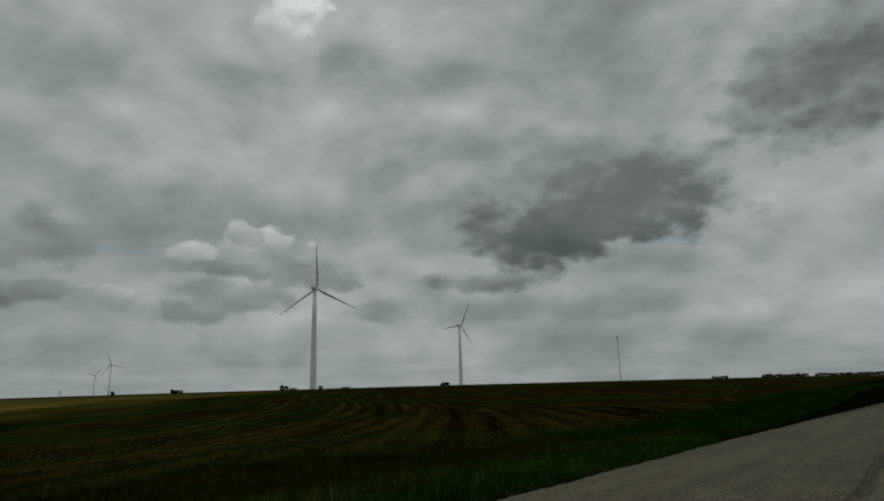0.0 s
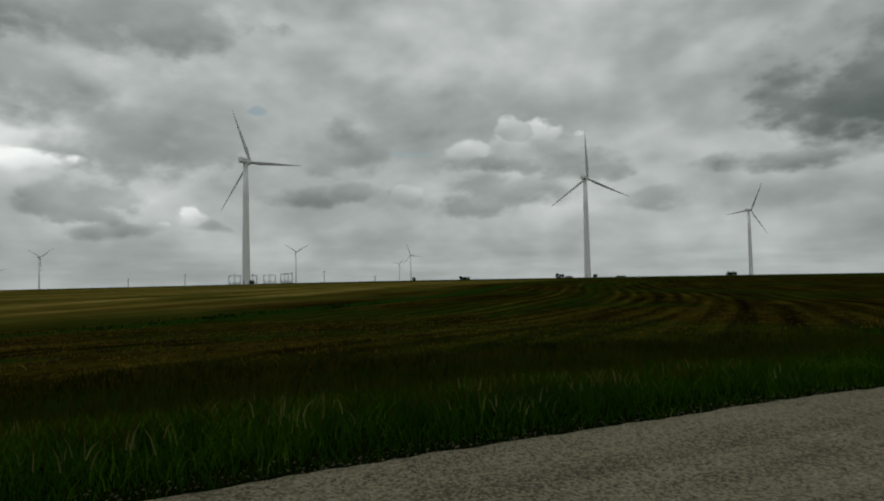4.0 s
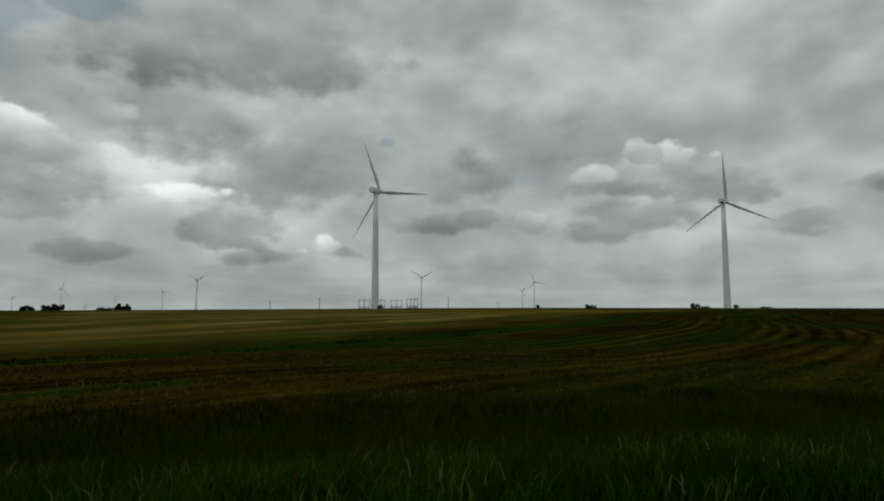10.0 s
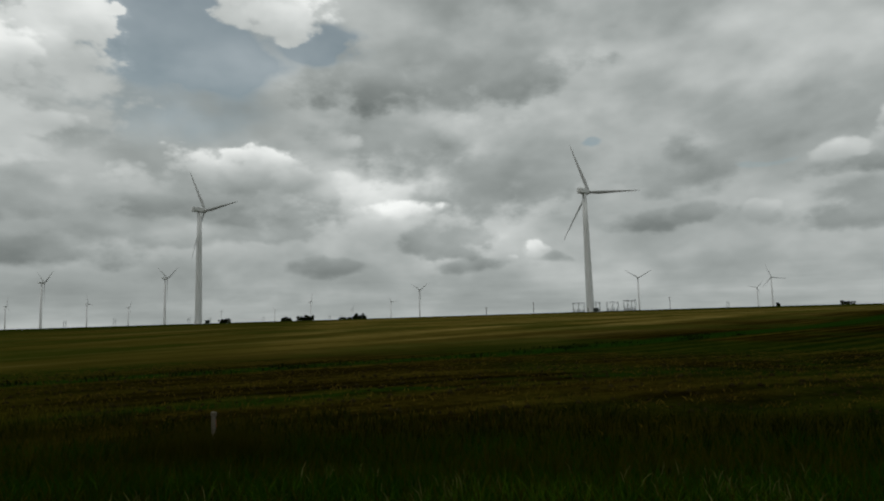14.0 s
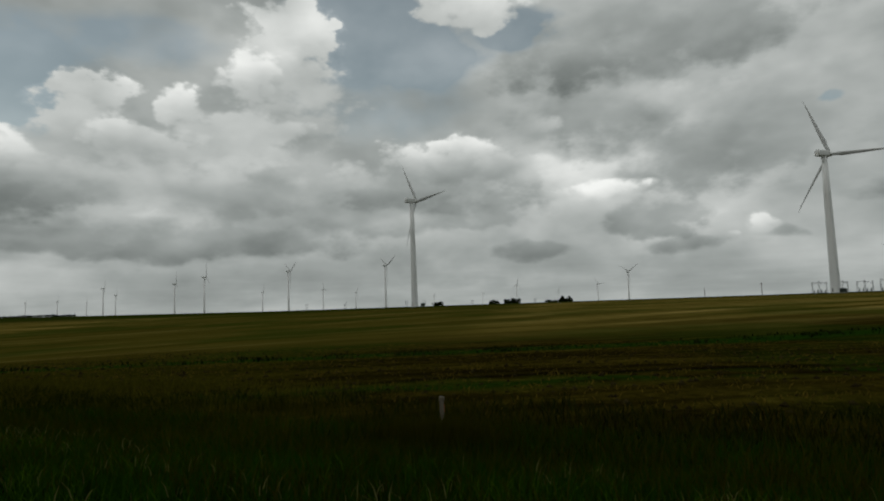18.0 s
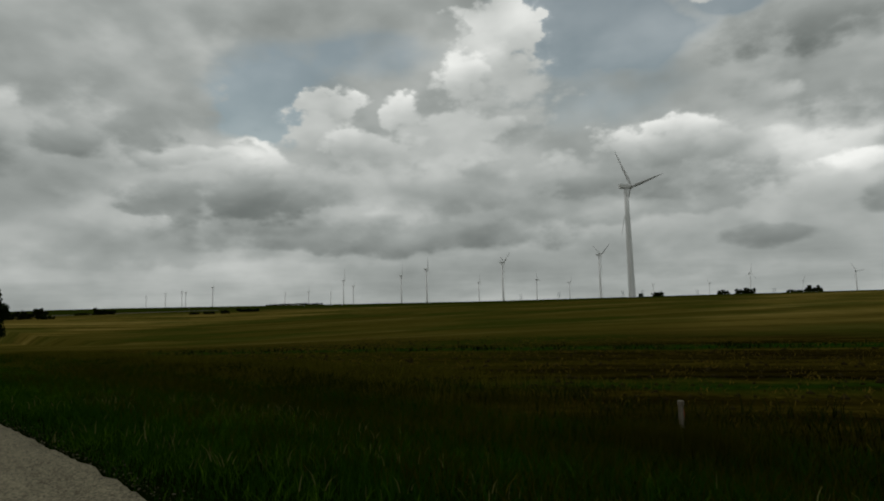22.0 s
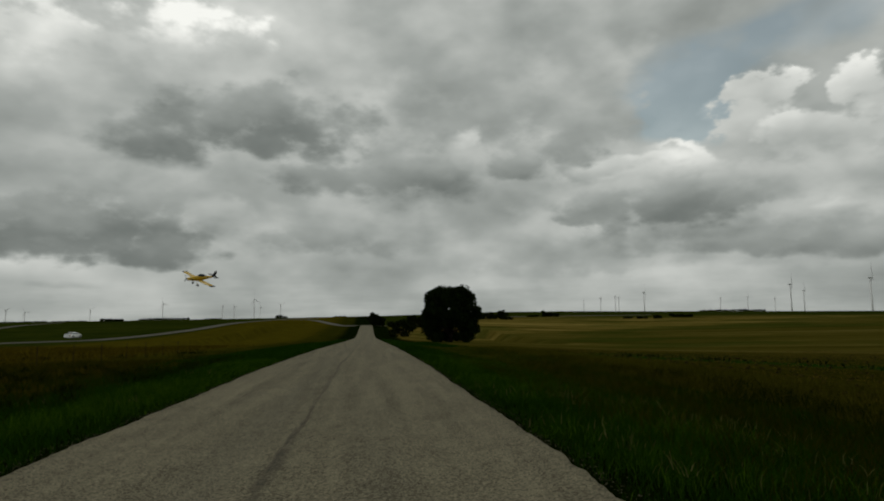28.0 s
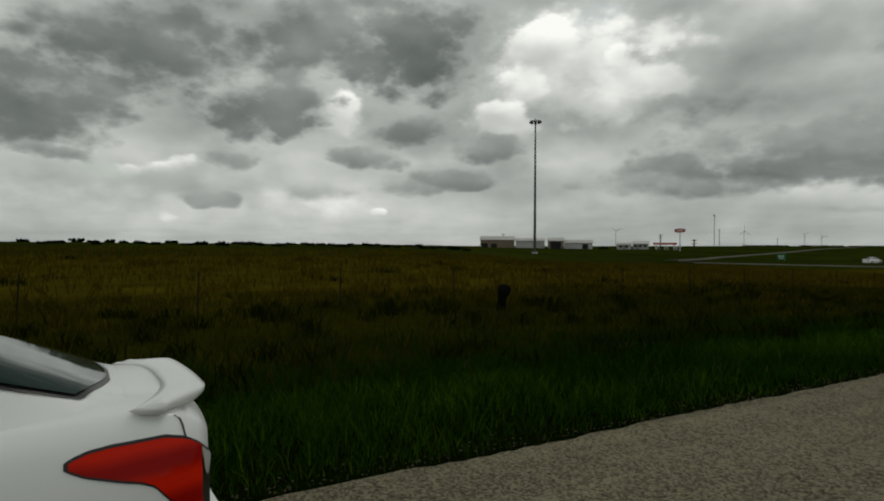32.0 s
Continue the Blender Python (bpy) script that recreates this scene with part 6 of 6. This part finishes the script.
def build_aircraft():
    a = new("aircraft")
    bm = bmesh.new()
    rings = []
    for y, w, lo, hi in ((4.6, 0.28, -0.25, 0.3), (4.2, 0.42, -0.42, 0.42), (3.0, 0.55, -0.62, 0.62), (1.8, 0.62, -0.75, 0.85), (0.6, 0.62, -0.75, 0.95), (-1.0, 0.55, -0.6, 0.8), (-2.8, 0.36, -0.3, 0.55), (-4.6, 0.16, 0.05, 0.4), (-5.2, 0.06, 0.15, 0.35)):
        rings.append([(math.cos(2 * math.pi * k / 16) * w, y, (lo + hi) / 2 + math.sin(2 * math.pi * k / 16) * (hi - lo) / 2) for k in range(16)])
    loft(bm, rings)
    body = part("fuselage", bm, M_YELLOW, a, "yellow fuselage", True)
    bm = bmesh.new()
    rings = []
    for y, w, h in ((1.1, 0.2, 0.85), (0.6, 0.5, 1.35), (-0.3, 0.52, 1.45), (-1.1, 0.4, 1.15), (-1.8, 0.15, 0.75)):
        rings.append([(math.cos(math.pi * k / 10) * w, y, 0.6 + math.sin(math.pi * k / 10) * (h - 0.6)) for k in range(11)])
    loft(bm, rings)
    part("canopy", bm, M_CANOPY, a, "dark cockpit canopy", True)
    for side in (-1, 1):
        bm = bmesh.new()
        rings = []
        for x, ch, z in ((0.4, 1.95, -0.55), (3.0, 1.85, -0.42), (6.0, 1.7, -0.27), (8.4, 1.55, -0.15)):
            rings.append([(side * x, 1.5 - ch * f, z + dz * ch) for f, dz in ((0, 0), (0.1, 0.07), (0.35, 0.1), (0.7, 0.06), (1.0, 0.0), (0.6, -0.03), (0.15, -0.04))])
        loft(bm, rings)
        wing = part("wing", bm, M_YELLOW, a, "straight yellow wing", True)
        bm = bmesh.new()
        box(bm, side * 8.0, 0.72, -0.16, 0.9, 1.62, 0.26, 0.08)
        part("wing_tip", bm, M_NAVY, wing, "dark painted wing tip")
        bm = bmesh.new()
        tube(bm, [(side * 1.0, -0.55, -0.75), (side * 7.2, -0.5, -0.5)], [0.05, 0.05], 6)
        for k in range(9):
            tube(bm, [(side * (1.2 + 0.7 * k), -0.5, -0.7 + 0.03 * k), (side * (1.2 + 0.7 * k), -0.5, -0.92 + 0.03 * k)], [0.03, 0.02], 5)
        part("spray_boom", bm, M_STEEL, wing)
        bm = bmesh.new()
        rings = []
        for x, ch in ((0.1, 1.2), (2.6, 0.95)):
            rings.append([(side * x, -3.9 - ch * f, 0.42 + dz) for f, dz in ((0, 0), (0.2, 0.06), (0.6, 0.05), (1.0, 0), (0.5, -0.04))])
        loft(bm, rings)
        part("tailplane", bm, M_NAVY, a, "dark tailplane")
        bm = bmesh.new()
        tube(bm, [(side * 0.45, 1.5, -0.55), (side * 1.35, 1.6, -1.75)], [0.09, 0.07], 8)
        leg = part("gear_leg", bm, M_YELLOW, a)
        bm = bmesh.new()
        tube(bm, [(side * 1.28, 1.6, -1.8), (side * 1.34, 1.6, -1.8), (side * 1.52, 1.6, -1.8), (side * 1.58, 1.6, -1.8)], [0.3, 0.37, 0.37, 0.3], 18)
        part("wheel", bm, M_BLACK, leg, "black tyre", True)
    bm = bmesh.new()
    rings = []
    for z, y0, y1 in ((0.35, -3.6, -5.1), (1.2, -4.2, -5.35), (2.0, -4.7, -5.45)):
        rings.append([(0.05, y0, z), (0.05, y1, z), (-0.05, y1, z), (-0.05, y0, z)])
    loft(bm, rings)
    part("fin", bm, M_NAVY, a, "dark tail fin")
    bm = bmesh.new()
    tube(bm, [(0, -4.7, 0.1), (0, -4.9, -0.35)], [0.05, 0.05], 6)
    part("tail_strut", bm, M_STEEL, a)
    bm = bmesh.new()
    tube(bm, [(-0.08, -4.9, -0.42), (0.08, -4.9, -0.42)], [0.16, 0.16], 12)
    part("tail_wheel", bm, M_BLACK, a)
    bm = bmesh.new()
    tube(bm, [(0, 4.6, 0.02), (0, 4.85, 0.02), (0, 5.15, 0.02)], [0.28, 0.22, 0.03], 12)
    sp = part("spinner", bm, M_STEEL, a, "", True)
    for k in range(3):
        bm = bmesh.new()
        box(bm, 0, 4.8, 0.75, 0.2, 0.05, 1.3, 0.02)
        b = part("propeller_blade", bm, M_NAVY, sp)
        b.matrix_basis = Matrix.Translation((0, 0, 0.02)) @ pose(0, 0, 0, 0, 25 + 120 * k, 0)
    bm = bmesh.new()
    tube(bm, [(0.45, 3.4, 0.1), (0.75, 3.0, 0.05)], [0.12, 0.12], 8)
    tube(bm, [(-0.45, 3.4, 0.1), (-0.75, 3.0, 0.05)], [0.12, 0.12], 8)
    part("exhaust", bm, M_DARKSTEEL, body)
    return a


plane = build_aircraft()
PLANE_AZ, PLANE_R = 14.54, 205
ax, ay = polar(PLANE_AZ, PLANE_R)
across, away, up = Vector((math.cos(radians(PLANE_AZ)), math.sin(radians(PLANE_AZ)), 0)), Vector((ax, ay, 0)).normalized(), Vector((0, 0, 1))
fwd = (-0.86 * across - 0.50 * away - 0.10 * up).normalized()
wing_way = -0.55 * across + 0.80 * away + 0.34 * up
wing_way = (wing_way - fwd * wing_way.dot(fwd)).normalized()
top_way = wing_way.cross(fwd)
plane.matrix_basis = Matrix.Translation((ax, ay, 1.6 + PLANE_R * math.tan(radians(3.57)))) @ Matrix((wing_way, fwd, top_way)).transposed().to_4x4()
tagged(plane, "yellow low-wing crop-spraying aircraft in low flight over fields", "aircraft")

# ---------------------------------------------------------------- grass, stubble and gravel


def blades(name, label, x, y, height, width, lean, mat, rng, category="grass", lift=0.0):
    """Bent grass blades at the given places; ONE object of stuff."""
    n = len(x)
    z = land(x, y) - 0.03 + lift
    a = rng.random(n) * 2 * np.pi
    b = rng.random(n) * 2 * np.pi
    h = height * (0.55 + 0.75 * rng.random(n))
    w = width * (0.6 + 0.8 * rng.random(n)) / 2
    l = lean * h * (0.2 + rng.random(n))
    ux, uy = np.cos(a) * w, np.sin(a) * w
    lx, ly = np.cos(b) * l, np.sin(b) * l
    base = np.stack([x, y, z], 1)
    p0 = base + np.stack([-ux, -uy, 0 * z], 1)
    p1 = base + np.stack([ux, uy, 0 * z], 1)
    p2 = base + np.stack([ux * 0.8 + lx * 0.35, uy * 0.8 + ly * 0.35, h * 0.6], 1)
    p3 = base + np.stack([-ux * 0.8 + lx * 0.35, -uy * 0.8 + ly * 0.35, h * 0.6], 1)
    p4 = base + np.stack([lx + ux * 0.1, ly + uy * 0.1, h], 1)
    p5 = base + np.stack([lx - ux * 0.1, ly - uy * 0.1, h], 1)
    co = np.stack([p0, p1, p2, p3, p4, p5], 1).reshape(-1, 3)
    k = np.arange(n)[:, None] * 6
    faces = np.concatenate([k + np.array([[0, 1, 2, 3]]), k + np.array([[3, 2, 4, 5]])])
    ob = fast_mesh(name, co, faces, 4, mat)
    return tagged(ob, label, category, kind="stuff")


def scatter(rng, n, x0, x1, y0, y1, clump=0.0, per=12, spread=0.12):
    if clump:
        m = max(1, int(n * clump / per))
        cx, cy = rng.uniform(x0, x1, m), rng.uniform(y0, y1, m)
        ox = np.repeat(cx, per) + rng.normal(size=m * per) * spread
        oy = np.repeat(cy, per) + rng.normal(size=m * per) * spread
        k = n - m * per
        return np.r_[ox, rng.uniform(x0, x1, k)], np.r_[oy, rng.uniform(y0, y1, k)]
    return rng.uniform(x0, x1, n), rng.uniform(y0, y1, n)


def off_road(x, y):
    edge_r, edge_l = ROAD_HALF + ragged(y, 4.0), -ROAD_HALF + ragged(y, 1.0)
    keep = np.where(x > 0, x > edge_r + 0.02, x < edge_l - 0.02)
    return x[keep], y[keep]


def build_grass():
    rng = np.random.default_rng(21)
    x, y = off_road(*scatter(rng, 150000, 3.0, 9.6, -20, 24, 0.5, 14, 0.09))
    blades("verge_grass", "dense green roadside grass", x, y, np.interp(x, [3, 3.6, 5, 10], [0.08, 0.16, 0.22, 0.26]), 0.008, 0.8, M_GRASS, rng)
    x, y = off_road(*scatter(rng, 38000, 3.0, 10.8, 24, 110, 0.5, 10, 0.2))
    blades("verge_grass", "dense green roadside grass", x, y, 0.26, 0.03, 0.7, M_GRASS, rng)
    x, y = off_road(*scatter(rng, 24000, 3.0, 10.8, -95, -20, 0.5, 10, 0.2))
    blades("verge_grass", "dense green roadside grass", x, y, 0.26, 0.03, 0.7, M_GRASS, rng)
    x, y = scatter(rng, 64000, 4.6, 11.5, -22, 30, 0.75, 30, 0.26)
    blades("verge_grass", "coarse drier grass above the ditch", x, y, 0.28, 0.009, 0.6, M_MEADOW, rng)
    def patchy(x, y, seed):
        return (np.sin(x * 0.55 + seed + 1.3 * np.sin(y * 0.31 + seed)) * np.sin(y * 0.42 - seed + 1.1 * np.sin(x * 0.37)) + 0.5 * np.sin(x * 1.6 + y * 1.1 + seed) * np.sin(y * 1.9 - x * 0.7))

    x, y = off_road(*scatter(rng, 170000, -12.5, -3.0, -8, 34, 0.5, 14, 0.09))
    keep = (-x - 3.0) / 8.5 < rng.random(len(x)) + 0.25 * patchy(x, y, 2.0)
    x, y = x[keep], y[keep]
    blades("verge_grass", "dense green roadside grass", x, y, np.interp(-x, [3, 3.6, 5, 10], [0.08, 0.16, 0.22, 0.26]), 0.009, 0.8, M_GRASS, rng)
    for x0, x1, n, width in ((-5.8, -3.0, 46000, 0.009), (3.0, 6.6, 46000, 0.009)):
        x, y = off_road(*scatter(rng, n, x0, x1, -18, 30, 0.7, 20, 0.12))
        keep = patchy(x, y, 0.7) > rng.uniform(-0.9, 0.5, len(x))
        blades("fresh_grass", "brighter fresh grass along the road's edge", x[keep], y[keep], np.interp(np.abs(x[keep]), [3, 3.6, 5], [0.09, 0.19, 0.25]), width, 0.8, M_FRESH, rng)
    x, y = off_road(*scatter(rng, 34000, -11, -3.0, 34, 120, 0.5, 10, 0.2))
    blades("verge_grass", "dense green roadside grass", x, y, 0.3, 0.035, 0.7, M_GRASS, rng)
    x, y = scatter(rng, 80000, -24, -5.5, -12, 45, 0.55, 14, 0.16)
    keep = smooth((-x - 5.5) / 5.0) > rng.random(len(x)) - 0.2 * patchy(x, y, 2.0)
    blades("meadow_grass", "rough mixed meadow grass before the fence", x[keep], y[keep], 0.27, 0.014, 0.65, M_MEADOW, rng)
    x, y = scatter(rng, 22000, -24, -9, -12, 45, 0.7, 22, 0.3)
    keep = patchy(x, y, 4.1) > rng.uniform(0.0, 0.7, len(x))
    blades("meadow_grass", "golden tufts among the meadow grass", x[keep], y[keep], 0.34, 0.014, 0.6, M_DRYGRASS, rng)
    x, y = scatter(rng, 14000, -60, -8, -14, 70, 0.9, 50, 0.5)
    keep = patchy(x * 0.7, y * 0.7, 6.3) > rng.uniform(0.1, 0.7, len(x))
    blades("meadow_weeds", "patches of dark leafy weeds in the meadow", x[keep], y[keep], 0.36, 0.05, 0.8, M_WEED, rng, "weeds")
    x, y = scatter(rng, 60000, -75, -17, -30, 110, 0.5, 12, 0.35)
    keep = smooth((-x - 17) / 8.0) > rng.random(len(x)) - 0.25 * patchy(x, y, 1.1)
    blades("meadow_grass", "dry golden meadow grass behind the fence", x[keep], y[keep], 0.42, 0.05, 0.6, M_DRYGRASS, rng)
    x, y = scatter(rng, 60000, 5.2, 15, 3, 60, 0.6, 16, 0.2)
    keep = (smooth((y - 3) / 14) * smooth((x - 5.2) / 3) > rng.random(len(x)) - 0.2 * patchy(x, y, 3.2))
    blades("meadow_grass", "olive and golden grass between the verge and the field", x[keep], y[keep], 0.26, np.interp(y[keep], [3, 20, 60], [0.010, 0.018, 0.04]), 0.7, M_OLIVE, rng)
    # tussocks round the marker post
    x, y = rng.normal(8.98, 0.2, 4200), rng.normal(3.28, 0.5, 4200)
    blades("tussock", "tussock of coarse grass by the marker post", x, y, 0.40, 0.009, 0.35, M_MEADOW, rng)
    x, y = scatter(rng, 16000, 7.4, 9.25, -18, 26, 0.7, 16, 0.2)
    blades("ditch_grass", "taller brownish grass on the ditch bank", x, y, 0.36, 0.010, 0.5, M_MEADOW, rng)
    # seed stalks
    for x0, x1, y0, y1, n in ((3.3, 7.5, -9, 14, 760), (-8, -3.4, -4, 22, 160)):
        x, y = scatter(rng, n, x0, x1, y0, y1, 0.85, 9, 0.22)
        blades("seed_stalks", "thin stalks of seeding grass", x, y, 0.30, 0.005, 0.6, M_FRESH, rng)
        blades("seed_heads", "pale seed heads standing over the grass", x, y, 0.13, 0.010, 0.9, M_SEED, rng, "grass", 0.19)
    # stubble in the field
    x, y = scatter(rng, 60000, 10.3, 48, -45, 60, 0.6, 18, 0.22)
    s = 0.75 * x + 0.66 * y + 7 * np.sin(x * 0.028)
    keep = np.sin(s * 2.6) > rng.uniform(-1.1, 0.7, len(s))
    blades("stubble", "cut straw stubble in drilled rows", x[keep], y[keep], 0.11, 0.022, 1.1, M_STUBBLE, rng, "stubble")
    x, y = scatter(rng, 16000, 12, 75, -30, 70, 0.7, 30, 0.6)
    s = 0.75 * x + 0.66 * y + 7 * np.sin(x * 0.028)
    keep = np.abs(s - 42.5) < 2.6
    blades("waterway_weeds", "dark green weeds along the field's waterway", x[keep], y[keep], 0.25, 0.08, 0.8, M_WEED, rng, "weeds")
    x, y = scatter(rng, 12000, 8.6, 12.5, -20, 34, 0.8, 60, 0.4)
    blades("tall_weeds", "tall dark weeds at the field's edge", x, y, 0.27, 0.018, 0.8, M_WEED, rng, "weeds")
    x, y = scatter(rng, 7000, -19, -6, -6, 34, 0.95, 45, 0.2)
    blades("tall_weeds", "leafy dark weeds in the meadow", x, y, 0.34, 0.035, 0.7, M_WEED, rng, "weeds")


build_grass()


def lumps(name, label, category, x, y, size, mat, rng, sink=0.3):
    """Small uneven stones or clods, joined."""
    n = len(x)
    shape = np.array([(1, 0, 0), (-1, 0, 0), (0, 1, 0), (0, -1, 0), (0, 0, 0.8), (0, 0, -0.6)], float)
    tri = np.array([(0, 2, 4), (2, 1, 4), (1, 3, 4), (3, 0, 4), (2, 0, 5), (1, 2, 5), (3, 1, 5), (0, 3, 5)])
    s = size * (0.4 + 1.2 * rng.random(n) ** 2)
    jit = shape[None] * (0.65 + 0.7 * rng.random((n, 6, 1)))
    a = rng.random(n) * 2 * np.pi
    c, d = np.cos(a)[:, None], np.sin(a)[:, None]
    px = (jit[:, :, 0] * c - jit[:, :, 1] * d) * s[:, None] + x[:, None]
    py = (jit[:, :, 0] * d + jit[:, :, 1] * c) * s[:, None] + y[:, None]
    pz = jit[:, :, 2] * s[:, None] + (land(x, y) + s * (0.5 - sink))[:, None]
    co = np.stack([px, py, pz], 2).reshape(-1, 3)
    faces = (np.arange(n)[:, None, None] * 6 + tri[None]).reshape(-1, 3)
    return tagged(fast_mesh(name, co, faces, 3, mat), label, category, kind="stuff")


def build_lumps():
    rng = np.random.default_rng(33)
    y = rng.uniform(-18, 30, 9000)
    side = rng.random(9000) < 0.5
    x = np.where(side, ROAD_HALF + ragged(y, 4.0), -ROAD_HALF + ragged(y, 1.0)) + np.where(side, 1, -1) * (np.abs(rng.normal(size=9000)) * 0.16 - 0.02)
    lumps("edge_gravel", "loose gravel along the road's ragged edges", "gravel", x, y, 0.009, M_STONE, rng)
    x, y = scatter(rng, 9000, 10.8, 42, -35, 45)
    s = 0.75 * x + 0.66 * y + 7 * np.sin(x * 0.028)
    keep = np.sin(s * 2.6) < rng.uniform(-0.8, 0.8, len(s))
    lumps("clods", "dark clods of turned earth", "earth", x[keep], y[keep], 0.07, M_CLOD, rng, 0.45)


build_lumps()
